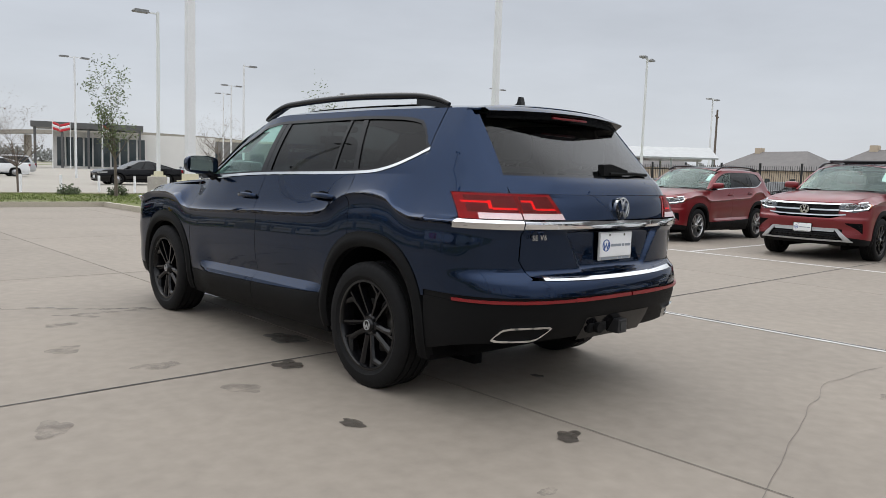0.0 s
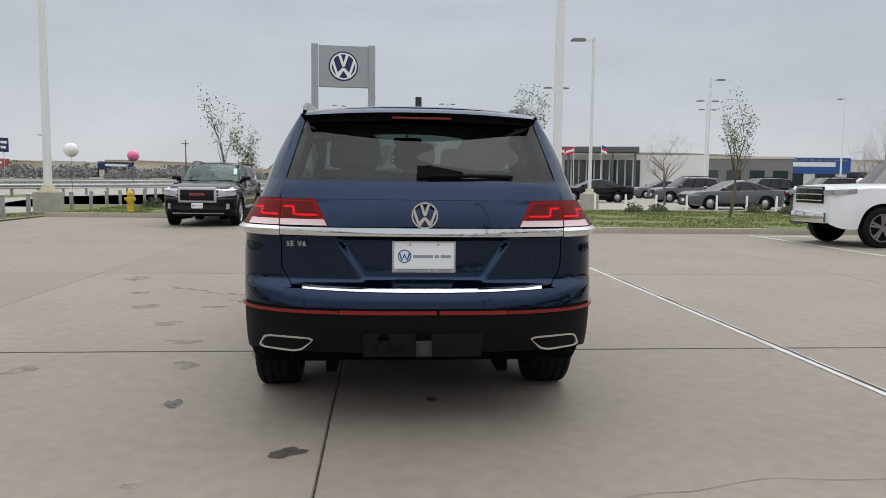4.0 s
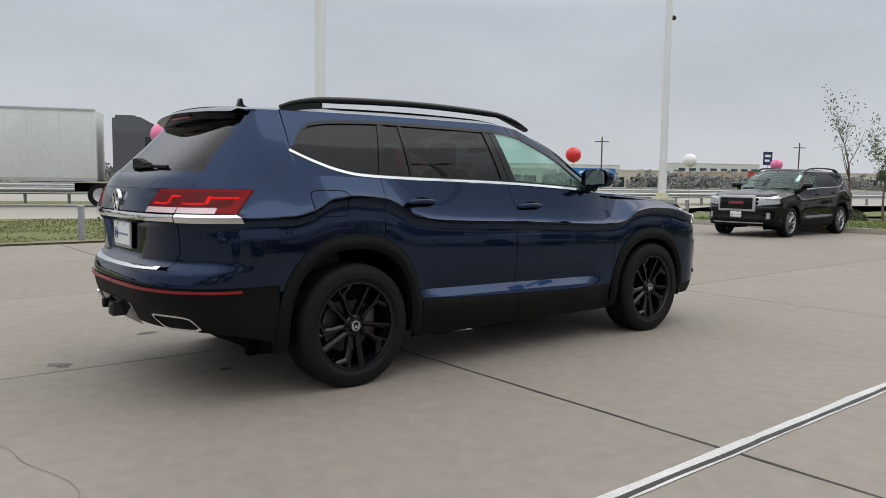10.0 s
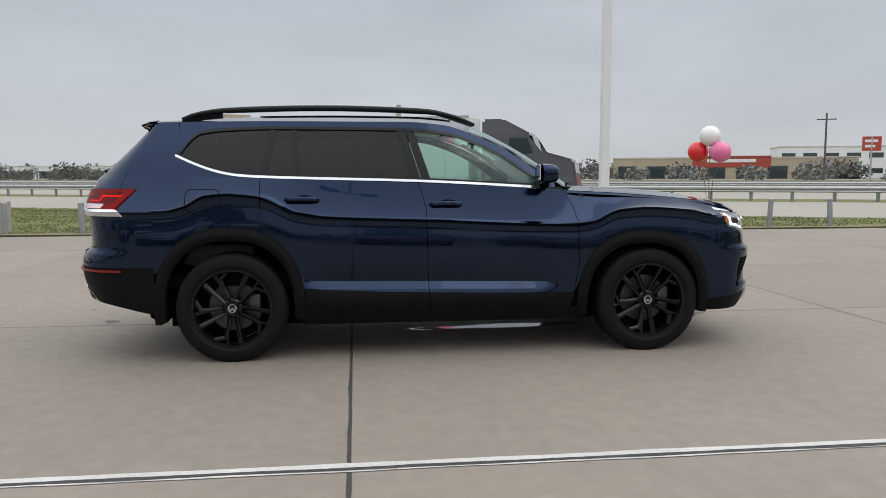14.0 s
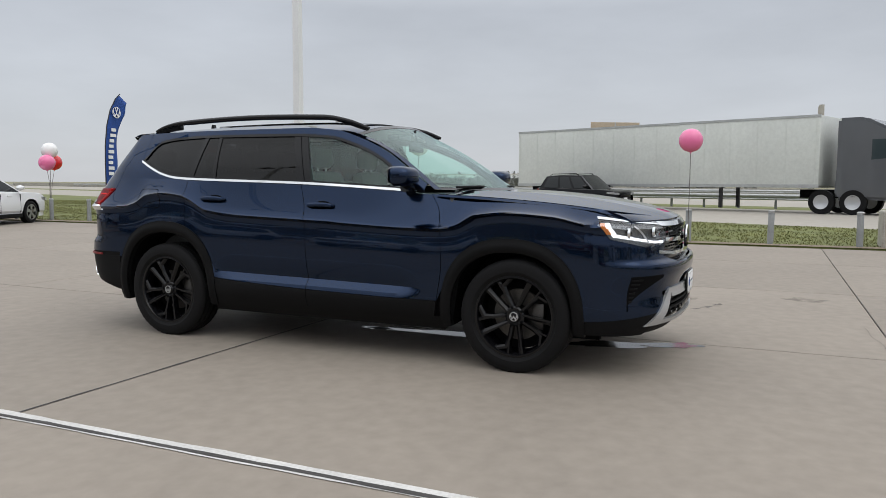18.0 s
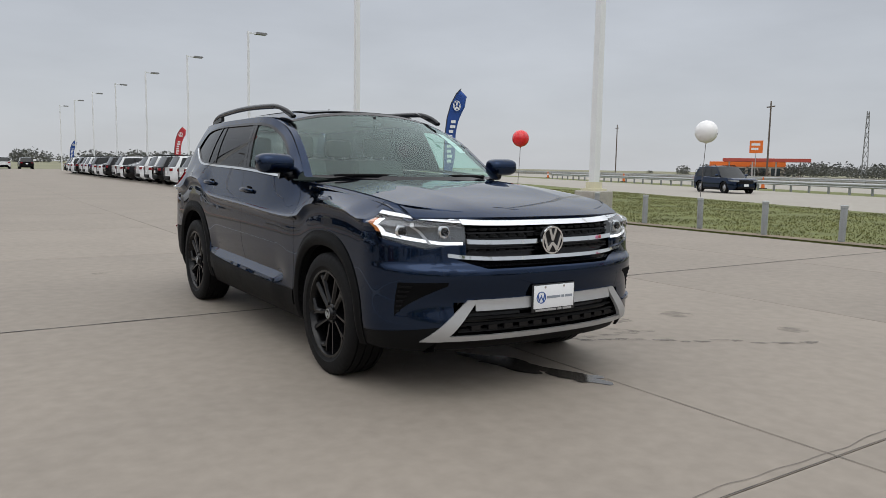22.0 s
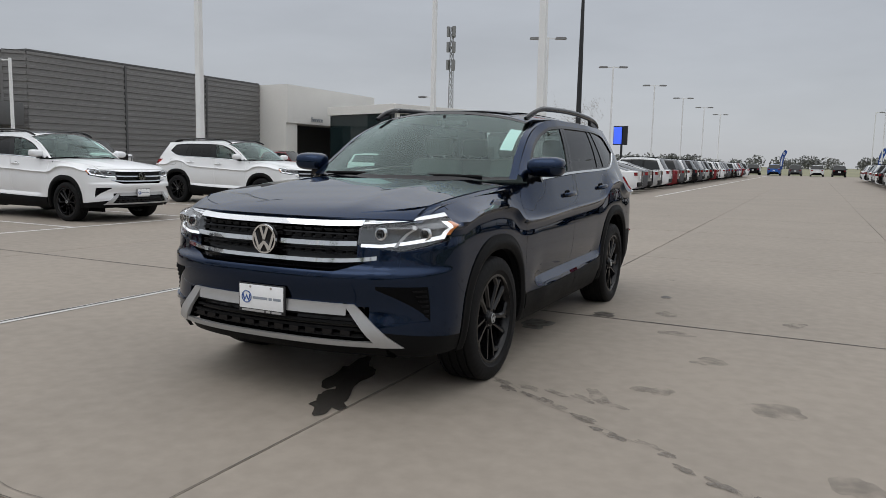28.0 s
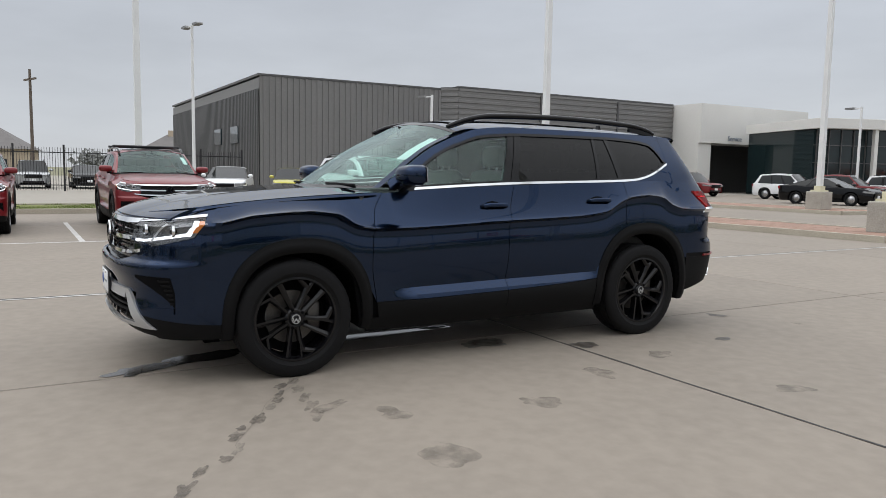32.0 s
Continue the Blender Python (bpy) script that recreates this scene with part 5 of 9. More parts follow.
        ya = lambda z: th_y("r", z, lerp(-2.24, -2.115, (z - 1.065) / 0.13))
        part("housing", end_panel(sg, "r", ya, lambda z: seam(z) - 0.004, 1.066, 1.196, 22, 8, 0.003, 0.03), M["lamp_red"], tl, "deep red lamp housing")
        part("core", end_panel(sg, "r", lambda z: lerp(ya(z), seam(z), 0.16), lambda z: lerp(ya(z), seam(z), 0.97), 1.100, 1.184, 14, 5, 0.006, 0.0), M["lamp_dark"], tl, "dark red lamp core")
        part("lens", end_panel(sg, "r", ya, lambda z: seam(z) - 0.004, 1.066, 1.196, 22, 8, 0.012, 0.01), M["glass_red"], tl, "clear red lens")
        part("white_segment", end_panel(sg, "r", lambda z: ya(z) + 0.20, lambda z: seam(z) - 0.006, 1.068, 1.098, 16, 2, 0.013, 0.0), M["white_lens"], tl, "pale reversing light strip")
        for z0, z1, a0, a1 in ((1.146, 1.156, 0.10, 0.52), (1.118, 1.160, 0.52, 0.58), (1.114, 1.124, 0.58, 0.96)):
            part("light_bar", end_panel(sg, "r", lambda z: lerp(ya(z), seam(z), a0), lambda z: lerp(ya(z), seam(z), a1), z0, z1, 10, 2, 0.008, 0.0), M["lamp_red_light"], tl)
        th2 = lambda z: th_x("r", z, lerp(0.478, 0.545, (z - 1.07) / 0.13))
        part("inner_housing", end_panel(sg, "r", lambda z: seam(z) + 0.004, th2, 1.066, 1.196, 10, 6, 0.003, 0.02), M["lamp_red"], tl)
        part("inner_core", end_panel(sg, "r", lambda z: lerp(seam(z), th2(z), 0.06), lambda z: lerp(seam(z), th2(z), 0.90), 1.100, 1.184, 8, 5, 0.006, 0.0), M["lamp_dark"], tl)
        part("inner_lens", end_panel(sg, "r", lambda z: seam(z) + 0.004, th2, 1.066, 1.196, 10, 6, 0.012, 0.01), M["glass_red"], tl)
        part("inner_white_segment", end_panel(sg, "r", lambda z: seam(z) + 0.006, th2, 1.068, 1.098, 8, 2, 0.013, 0.0), M["white_lens"], tl)
        for z0, z1, a0, a1 in ((1.154, 1.164, 0.1, 0.35), (1.118, 1.164, 0.35, 0.42), (1.114, 1.124, 0.42, 0.9)):
            part("inner_light_bar", end_panel(sg, "r", lambda z: lerp(seam(z), th2(z), a0), lambda z: lerp(seam(z), th2(z), a1), z0, z1, 4, 2, 0.008, 0.0), M["lamp_red_light"], tl)
        part("chrome_end", end_panel(sg, "r", lambda z: th_y("r", z, lerp(-2.20, -2.235, (z - 1.014) / 0.05)), lambda z: seam(z) - 0.004, 1.014, 1.062, 18, 3, 0.010, 0.02), M["chrome"], car, "chrome strip")
        # black lower rear bumper corner and reflector
        part("reflector", end_panel(sg, "r", lambda z: th_y("r", z, -2.22), lambda z: th_x("r", z, 0.42), 0.634, 0.650, 20, 2, 0.012, 0.012), M["reflector"], car, "thin red reflector strip")
        # exhaust trim
        ex = new("exhaust_trim"); ex.parent = car
        quad = [(0.525, 0.512), (0.795, 0.512), (0.840, 0.425), (0.612, 0.420)]
        for _ in range(2):                                        # corners cut round
            quad = [q for a, b in zip(quad, quad[1:] + quad[:1]) for q in ((lerp(a[0], b[0], 0.14), lerp(a[1], b[1], 0.14)), (lerp(a[0], b[0], 0.86), lerp(a[1], b[1], 0.86)))]
        def trim(u, v):
            i = round(u * 16) % 16
            cx_, cz_ = 0.693, 0.467
            kx, kz = ((1.0, 1.0), (0.985, 0.95), (0.915, 0.70), (0.90, 0.64))[round(v * 3)]
            X, Z = cx_ + (quad[i][0] - cx_) * kx, cz_ + (quad[i][1] - cz_) * kz
            p = wrap("r", Z, th_x("r", Z, X), (0.0, 0.016, 0.014, -0.03)[round(v * 3)])
            return Vector((sg * p.x, p.y, p.z))
        bm = bmesh.new(); add_grid(bm, trim, 16, 3); part("bezel", bm, M["chrome"], ex, "angular chrome bezel", False)
        bm = bmesh.new(); bm.faces.new([bm.verts.new(trim(i / 16, 1.0) + Vector((0, 0.002, 0))) for i in range(16)]); part("opening", bm, M["dark_open"], ex, smooth=False)
        # nose corners
        part("bumper_front_corner", end_panel(sg, "f", 0.0, lambda z: th_x("f", z, 0.62), lambda u: lerp(0.375, 0.435, u), lambda u: lerp(0.905, 0.815, u), 30, 44), P, car)
        part("lower_front_corner", end_panel(sg, "f", 0.0, lambda z: th_x("f", z, lerp(0.74, 0.60, max(0, (z - 0.30) / 0.13))), 0.285, lambda u: lerp(0.378, 0.437, u), 20, 6, -0.002), M["plastic"], car, "black lower bumper corner")
        part("nose_corner", end_panel(sg, "f", 0.0, lambda z: th_y("f", z, lerp(2.13, 2.015, (z - 0.87) / 0.17) - 0.004), 0.86, 1.055, 10, 10, 0.0, 0.02), P, car)
        part("lamp_brow", end_panel(sg, "f", 0.0, lambda z: th_x("f", z, 0.50), lambda u: lerp(1.050, 1.012, u), lambda u: lerp(1.092, 1.045, u), 16, 4, -0.004, 0.0), P, car)
        if face == "upright":
            part("headlamp", end_panel(sg, "f", lambda z: th_y("f", z, 2.10), lambda z: th_x("f", z, 0.53), lambda u: lerp(0.84, 0.80, u), lambda u: lerp(1.03, 1.0, u), 14, 8, 0.010, 0.03), M["head_lens"], car, "large clear headlamp")
            part("fog_lamp", end_panel(sg, "f", lambda z: th_x("f", z, 0.80), lambda z: th_x("f", z, 0.72), 0.46, 0.62, 4, 4, 0.010, 0.02), M["head_lens"], car, "upright fog lamp")
        hl = new("headlamp_unit"); hl.parent = car
        h0 = lambda z: th_y("f", z, lerp(2.13, 2.015, (z - 0.87) / 0.17)); h1 = lambda z: th_x("f", z, 0.545)
        zt = lambda u: lerp(1.036, 0.992, u); zb_ = lambda u: lerp(0.905, 0.846, min(1, u * 1.7)) + 0.03 * max(0, u - 0.6) / 0.4
        part("lamp_sill", end_panel(sg, "f", lambda z: h0(max(z, 0.87)) - 0.05, h1, 0.79, lambda u: zb_(u) + 0.004, 20, 12, -0.012, 0.0), P, car)
        part("housing", end_panel(sg, "f", h0, h1, zb_, zt, 24, 8, -0.03, 0.0), M["lamp_in"], hl, "dark grey lamp interior")
        part("lens", end_panel(sg, "f", h0, h1, zb_, zt, 24, 8, 0.004, 0.03), M["glass_clear"], hl, "clear lamp lens")
        part("daylight_strip", end_panel(sg, "f", h0, h1, lambda u: zt(u) - 0.006, lambda u: zt(u) + 0.011, 24, 2, 0.007, 0.02), M["chrome"], hl, "bright silver strip over the lamp")
        part("light_blade", end_panel(sg, "f", lambda z: lerp(h0(z), h1(z), 0.10), lambda z: lerp(h0(z), h1(z), 0.97), lambda u: lerp(0.915, 0.870, min(1, u * 1.3)), lambda u: lerp(0.937, 0.886, min(1, u * 1.3)), 14, 2, -0.008, 0.0), M["white_lamp"], hl, "lit white light blade")
        part("light_blade", end_panel(sg, "f", lambda z: lerp(h0(z), h1(z), 0.06), lambda z: lerp(h0(z), h1(z), 0.14), 0.915, 1.005, 4, 6, -0.008, 0.0), M["white_lamp"], hl)
        part("light_blade", end_panel(sg, "f", lambda z: lerp(h0(z), h1(z), lerp(0.62, 0.50, (z - 0.87) / 0.11)), lambda z: lerp(h0(z), h1(z), lerp(0.66, 0.54, (z - 0.87) / 0.11)), 0.872, 0.985, 2, 6, -0.008, 0.0), M["satin"], hl)
        part("turn_signal", end_panel(sg, "f", lambda z: lerp(h0(z), h1(z), 0.0), lambda z: lerp(h0(z), h1(z), 0.07), lambda u: 0.935, 1.005, 3, 4, -0.004, 0.0), M["amber"], hl, "amber side marker")
        for k in (0.34, 0.80):
            p = wrap("f", 0.94, lerp(h0(0.94), h1(0.94), k), -0.02)
            bm = bmesh.new(); add_lathe(bm, [(0.0, 0.036), (0.014, 0.034), (0.016, 0.026), (0.006, 0.024)], 24, "y"); o = part("projector", bm, M["chrome"], hl); o.location = (sg * p.x, p.y, p.z)
            bm = bmesh.new(); blob(bm, (0, 0, 0), 0.023, 1, 1, 0); o = part("projector_lens", bm, M["gloss_black"], hl); o.location = (sg * p.x, p.y + 0.002, p.z)
        # corner vents
        ve = new("corner_vent"); ve.parent = car
        v0 = lambda z: th_x("f", z, 0.885 - 0.03 * (z - 0.48)); v1 = lambda z: th_x("f", z, 0.66)
        vlo = lambda u: lerp(0.485, 0.655, u ** 0.8); vhi = lambda u: lerp(0.668, 0.672, u)
        part("recess", end_panel(sg, "f", v0, v1, vlo, vhi, 14, 8, 0.003, 0.01), M["under"], ve)
        for k in range(6):
            zc = 0.505 + 0.027 * k
            part("fin", end_panel(sg, "f", lambda z: v0(z) + 0.02, lambda z: lerp(v0(z), v1(z), lerp(0.10, 0.34, (z - 0.5) / 0.15)), zc, zc + 0.011, 6, 1, 0.008, 0.016), M["plastic"], ve)
        part("vent_blade", end_panel(sg, "f", lambda z: v0(z) + 0.01, lambda z: lerp(v0(z), v1(z), 0.92), lambda u: lerp(0.452, 0.470, u), lambda u: lerp(0.486, 0.478, u), 8, 3, 0.014, 0.02), P, ve)
        # skid trim: the slanting silver leg
        bm = end_panel(sg, "f", lambda z: th_x("f", z, lerp(0.775, 0.545, (z - 0.345) / 0.225)), lambda z: th_x("f", z, lerp(0.665, 0.485, (z - 0.345) / 0.225)), 0.345, 0.572, 6, 12, 0.014, 0.02)
        if face == "sport":
            part("skid_leg", bm, M["satin"], car, "satin silver bumper trim")
        else:
            bm.free()
        wheel(car, sg * 0.842, 1.4895, 0.380, 0.255, rim, sg)
        wheel(car, sg * 0.842, -1.4895, 0.380, 0.255, rim, sg)
    # roof, hood
    def roof_at(u, v):
        y = lerp(-2.06, 0.16, v); k = 2 * u - 1
        zc = _roof(y); ze = _eave(y)
        y2 = y + 0.06 * (1 - k * k) * max(0, (v - 0.75) / 0.25) - 0.10 * (1 - k * k) * max(0, (0.12 - v) / 0.12)
        return Vector((k * flank(y, ze) * 1.0, y2, ze + (zc - ze) * (1 - abs(k) ** 2.6)))
    _roof = curve_at([(-2.2, 1.675), (-1.9, 1.705), (-1.3, 1.735), (-0.7, 1.745), (-0.2, 1.738), (0.16, 1.708)])
    bm = bmesh.new(); add_grid(bm, roof_at, 28, 44, 0.01, lambda co: Vector((0, 0, -1))); part("roof", bm, P, car)
    # panoramic roof glass
    bm = bmesh.new()
    def pano(u, v):
        p = roof_at(lerp(0.18, 0.82, u), lerp(0.33, 0.955, v)); return p + Vector((0, 0, 0.009))
    add_grid(bm, pano, 28, 40, 0.006, lambda co: Vector((0, 0, -1))); part("roof_glass", bm, M["gloss_black"], car, "dark panoramic roof glass")
    # windscreen
    wy = lambda v: lerp(0.865, 0.155, v)
    def screen_at(u, v, off=0.0):
        k = 2 * u - 1
        ys = wy(v); zs = _eave(ys); xs = flank(ys, zs) + off
        yc = lerp(1.09, 0.22, v) - 0.03 * math.sin(math.pi * v) * -1; zc = lerp(1.195, 1.712, v)
        q = 1 - abs(k) ** 2.2
        return Vector((k * xs, ys + (yc - ys) * q, zs + (zc - zs) * q + 0.014 * math.sin(math.pi * v)))
    bm = bmesh.new(); add_grid(bm, lambda u, v: screen_at(lerp(0.025, 0.975, u), lerp(0.03, 0.965, v)), 26, 16); part("windscreen", bm, M["glass_screen"], car, "clear green-tinted windscreen")
    for a, b, c, d in ((0, 1, -0.005, 0.035), (0, 1, 0.955, 1.0)):
        bm = bmesh.new(); add_grid(bm, lambda u, v: screen_at(u, lerp(c, d, v)) + Vector((0, 0, 0.002)), 26, 2); part("screen_band", bm, M["gloss_black"], car)
    for a, b in ((0.0, 0.028), (0.972, 1.0)):
        bm = bmesh.new(); add_grid(bm, lambda u, v: screen_at(lerp(a, b, u), v) + Vector((0, 0, 0.003)), 2, 16); part("front_pillar", bm, P if hero else P, car)
    hood_z = curve_at([(0.9, 1.205), (1.3, 1.196), (1.7, 1.166), (2.0, 1.128), (2.2, 1.090), (2.33, 1.052), (2.41, 1.015)])
    def hood_at(u, v):
        k = 2 * u - 1
        y0 = 1.09 - 0.20 * abs(k) ** 2.2
        xe = lerp(0.835, 0.775, v)
        yf = wrap("f", 1.0, th_x("f", 1.0, abs(k) * 0.775)).y - 0.006
        y = lerp(y0, yf, v)
        drop = (2.405 - yf)
        zc = hood_z(y + drop * v)
        ze = min(zc - 0.004, _belt(y) + 0.004)
        s = abs(k)
        ridge = 0.007 * math.exp(-((s - lerp(0.62, 0.50, v)) / 0.10) ** 2) * (1 - v ** 4)
        return Vector((k * xe, y, lerp(zc, ze, s ** 3.0) + ridge))
    bm = bmesh.new(); add_grid(bm, hood_at, 44, 32, 0.025, lambda co: Vector((0, -0.3, -1)).normalized()); part("bonnet", bm, P, car)
    bm = bmesh.new(); add_grid(bm, lambda u, v: hood_at(0.5 + 1.05 * (u - 0.5), lerp(0.02, 1.012, v)) + Vector((0, 0, -0.014)), 44, 20); part("bonnet_flange", bm, P, car)
    bm = bmesh.new(); add_grid(bm, lambda u, v: Vector((lerp(-0.84, 0.84, u), lerp(1.12, 0.80, v) - 0.2 * (2 * u - 1) ** 2 * 0.9, 1.172 + 0.008 * v)), 20, 3); part("cowl", bm, M["plastic"], car, "black scuttle panel")
    for x0, x1 in ((-0.62, 0.02), (0.05, 0.66)):
        bm = bmesh.new(); add_tube(bm, [(x0, 0.995 - 0.1 * x0 * x0, 1.222), (lerp(x0, x1, 0.5), 1.03, 1.226), (x1, 0.99 - 0.08 * x1 * x1, 1.222)], 0.009, 6); part("wiper", bm, M["plastic"], car)
    # grille and nose
    part("grille_backing", full_end("f", lambda z: lerp(0.64, 0.545, min(1, max(0, (z - 0.74) / 0.12))), 0.73, 1.0, 30, 6, -0.045, 0.0), M["gloss_black"], car)
    for z0, z1, xa, mt, off in ((0.972, 1.000, 0.548, "chrome", 0.010), (0.869, 0.894, 0.540, "chrome", 0.006), (0.780, 0.801, 0.645, "chrome", 0.004)):
        part("grille_bar", full_end("f", lambda z: xa, lambda k: z0 + (0.026 if xa > 0.6 else 0.008) * k ** 4, lambda k: z1 + (0.026 if xa > 0.6 else 0.008) * k ** 4, 40, 2, off, 0.03), M[mt], car, "bright chrome grille bar")
    for zr in (0.825, 0.845, 0.908, 0.928, 0.948, 0.750):
        part("grille_rib", full_end("f", lambda z: 0.535, zr, zr + 0.008, 30, 1, -0.022, 0.02), M["gloss_black"], car)
    for k in range(-8, 9):
        if k:
            for z0, z1 in ((0.826, 0.842), (0.910, 0.926), (0.944, 0.958)):
                x = k * 0.062
                p = wrap("f", 0.9, th_x("f", 0.9, abs(x)), -0.024)
                bm = bmesh.new(); add_box(bm, (x - 0.022, x + 0.022), (p.y - 0.02, p.y + 0.006), (z0, z1), 0.003); part("grille_cell", bm, M["plastic"], car, smooth=False)
    part("bumper_front", full_end("f", lambda z: 0.63, lambda k: 0.560, lambda k: lerp(0.742, 0.800, max(0, (k - 0.7) / 0.3)), 40, 26), P, car)
    part("lower_intake", full_end("f", 0.60, 0.36, 0.565, 30, 6, -0.04, 0.0), M["gloss_black"], car)
    for zr in (0.40, 0.432, 0.464, 0.496):
        part("intake_rib", full_end("f", lambda z: lerp(0.63, 0.52, (z - 0.36) / 0.15), zr, zr + 0.012, 30, 1, -0.012, 0.02), M["plastic"], car)
    for k in range(-5, 6):
        x = k * 0.1
        p = wrap("f", 0.44, th_x("f", 0.44, abs(x)), -0.014)
        bm = bmesh.new(); add_box(bm, (x - 0.03, x + 0.03), (p.y - 0.02, p.y + 0.008), (0.405, 0.432)); part("intake_cell", bm, M["gloss_black"], car, smooth=False)
    part("skid_bar", full_end("f", 0.62 if face == "upright" else 0.50, 0.46 if face == "upright" else 0.512, 0.572, 34, 3, 0.012, 0.02), P if face == "upright" else M["satin"], car, "" if face == "upright" else "satin silver bumper trim")
    part("skid_lip", full_end("f", 0.665, 0.346, 0.374, 34, 2, 0.010, 0.03), M["satin"], car, "satin silver lower lip")
    part("front_apron", full_end("f", 0.70, 0.285, 0.35, 24, 3, -0.03, 0.0), M["plastic"], car)
    bdg = new("front_badge"); bdg.parent = car; bdg.location = (0, 2.455, 0.885)
    bm = bmesh.new(); add_lathe(bm, [(0, 0.082), (0.012, 0.078), (0.014, 0.0)], 40, "y"); part("disc", bm, M["gloss_black"], bdg)
    bm = bmesh.new(); bm.free()
    emblem(car, 0.079, 0.012, 0.022, "chrome", pose(0, 2.455, 0.885), 40, "front_emblem")
    # tail
    tw = lambda z: lerp(0.655, 0.712, min(1, max(0, (z - 0.76) / 0.09)))
    bm = full_end("r", tw, lambda k: 0.752 + 0.02 * k ** 6, 1.012, 120, 40)
    for v in bm.verts:
        hw = lerp(0.31, 0.455, (v.co.z - 0.79) / 0.225)
        k = min(1, max(0, (hw - abs(v.co.x)) / 0.030)) * min(1, max(0, (v.co.z - 0.785) / 0.022)) * min(1, max(0, (1.03 - v.co.z) / 0.03))
        v.co.y += 0.032 * k * (0.35 + 0.65 * min(1, max(0, (v.co.z - 0.79) / 0.2)))
    part("tailgate", bm, P, car)
    part("tailgate_upper", full_end("r", lambda z: lerp(0.478, 0.72, min(1, max(0, (z - 1.066) / 0.002))) if z > 1.19 else lerp(0.478, 0.545, (z - 1.066) / 0.13), 1.064, 1.196, 36, 8), P, car)
    part("tailgate_top", full_end("r", lambda z: lerp(0.728, 0.722, (z - 1.2) / 0.1), 1.198, 1.290, 36, 6), P, car)
    part("rear_chrome", full_end("r", 0.712, 1.018, 1.058, 44, 3, 0.012, 0.02), M["chrome"], car, "full-width chrome strip")
    part("rear_window", full_end("r", lambda z: lerp(0.722, 0.632, (z - 1.298) / 0.32), 1.298, 1.622, 30, 12, -0.006, 0.0), M["glass_rear"], car, "dark privacy rear glass")
    part("rear_window_band", full_end("r", lambda z: lerp(0.722, 0.632, (z - 1.298) / 0.32), 1.290, 1.304, 30, 1, 0.0, 0.01), M["gloss_black"], car)
    part("bumper_rear", full_end("r", 0.70, 0.662, 0.752, 36, 4), P, car)
    # bumper shelf, plate recess
    bm = bmesh.new(); add_grid(bm, lambda u, v: lerp(wrap("r", 0.752, th_x("r", 0.752, abs(2 * u - 1) * 0.69)), wrap("r", 0.80, th_x("r", 0.80, abs(2 * u - 1) * 0.69)), v) * 1.0 if False else Vector(((2 * u - 1) * 0.69, lerp(wrap("r", 0.752, th_x("r", 0.752, abs(2 * u - 1) * 0.69)).y, -2.40, v), 0.751)), 20, 2); part("bumper_top", bm, P, car)
    part("step_chrome", full_end("r", 0.60, lambda k: 0.742 + 0.012 * k * k, lambda k: 0.760 + 0.012 * k * k, 36, 2, 0.008, 0.02), M["chrome"], car, "chrome strip over the bumper")
    part("bumper_lower", full_wrap("r", lambda u: 0.425 - 0.085 * abs(2 * u - 1) ** 5, 0.630, 64, 12), M["plastic"], car, "black plastic lower bumper")
    part("bumper_joint", full_wrap("r", 0.626, 0.668, 64, 2, -0.006, 0.0), M["plastic"], car)
    for x0, x1 in ((-0.42, 0.06), (0.075, 0.42)):
        bm = bmesh.new()
        add_grid(bm, lambda u, v: wrap("r", lerp(0.633, 0.652, v), th_x("r", 0.64, abs(lerp(x0, x1, u))), 0.012) * 1.0 if False else Vector((lerp(x0, x1, u), wrap("r", 0.64, th_x("r", 0.64, abs(lerp(x0, x1, u))), 0.012).y, lerp(0.633, 0.652, v))), 16, 1, 0.012, turned_in)
        part("reflector", bm, M["reflector"], car, "thin red reflector strip")
    def number_plate(nm, y, z, face):
        pl = new(nm); pl.parent = car; pl.matrix_basis = pose(0.0, y, z, 0, 0, 0 if face < 0 else 180)
        bm = bmesh.new()
        add_box(bm, (-0.160, 0.160), (-0.004, 0.006), (-0.080, 0.080), 0.006); part("plate_frame", bm, M["black_metal"] if face > 0 else M["satin"], pl, "thin plate frame")
        bm = bmesh.new(); add_box(bm, (-0.150, 0.150), (-0.009, -0.003), (-0.060, 0.073), 0.004); part("plate", bm, M["plate_white"], pl, "white dealer plate")
        bm = bmesh.new(); add_lathe(bm, [(-0.0115, 0.034), (-0.009, 0.034), (-0.009, 0.029), (-0.0115, 0.029)], 28, "y", True, Matrix.Translation((-0.098, 0, 0.004))); part("plate_ring", bm, M["ink_blue"], pl, "small blue ring")
        bm = bmesh.new(); add_prism(bm, [(-0.098 + a * 0.034, 0.004 + b * 0.034) for a, b in ((-0.8, 0.3), (-0.62, 0.5), (-0.38, -0.4), (0, 0.45), (0.38, -0.4), (0.62, 0.5), (0.8, 0.3), (0.45, -0.75), (0, 0.0), (-0.45, -0.75))], -0.0115, -0.009, "y"); part("plate_mark", bm, M["ink_blue"], pl, smooth=False)
        bm = bmesh.new()
        for a, b in ((-0.055, 0.045), (0.053, 0.075), (0.083, 0.135)):
            add_box(bm, (a, b), (-0.0105, -0.009), (-0.004, 0.010))
        part("print", bm, M["ink_grey"], pl, "bars of small print", False)
        bm = bmesh.new()
        for a, b in ((-0.135, 0.02), (0.03, 0.06), (0.07, 0.135)):
            add_box(bm, (a, b), (-0.0065, -0.004), (-0.0755, -0.064))
        part("frame_print", bm, M["satin"] if face > 0 else M["ink_grey"], pl, "bars of print on the frame", False)
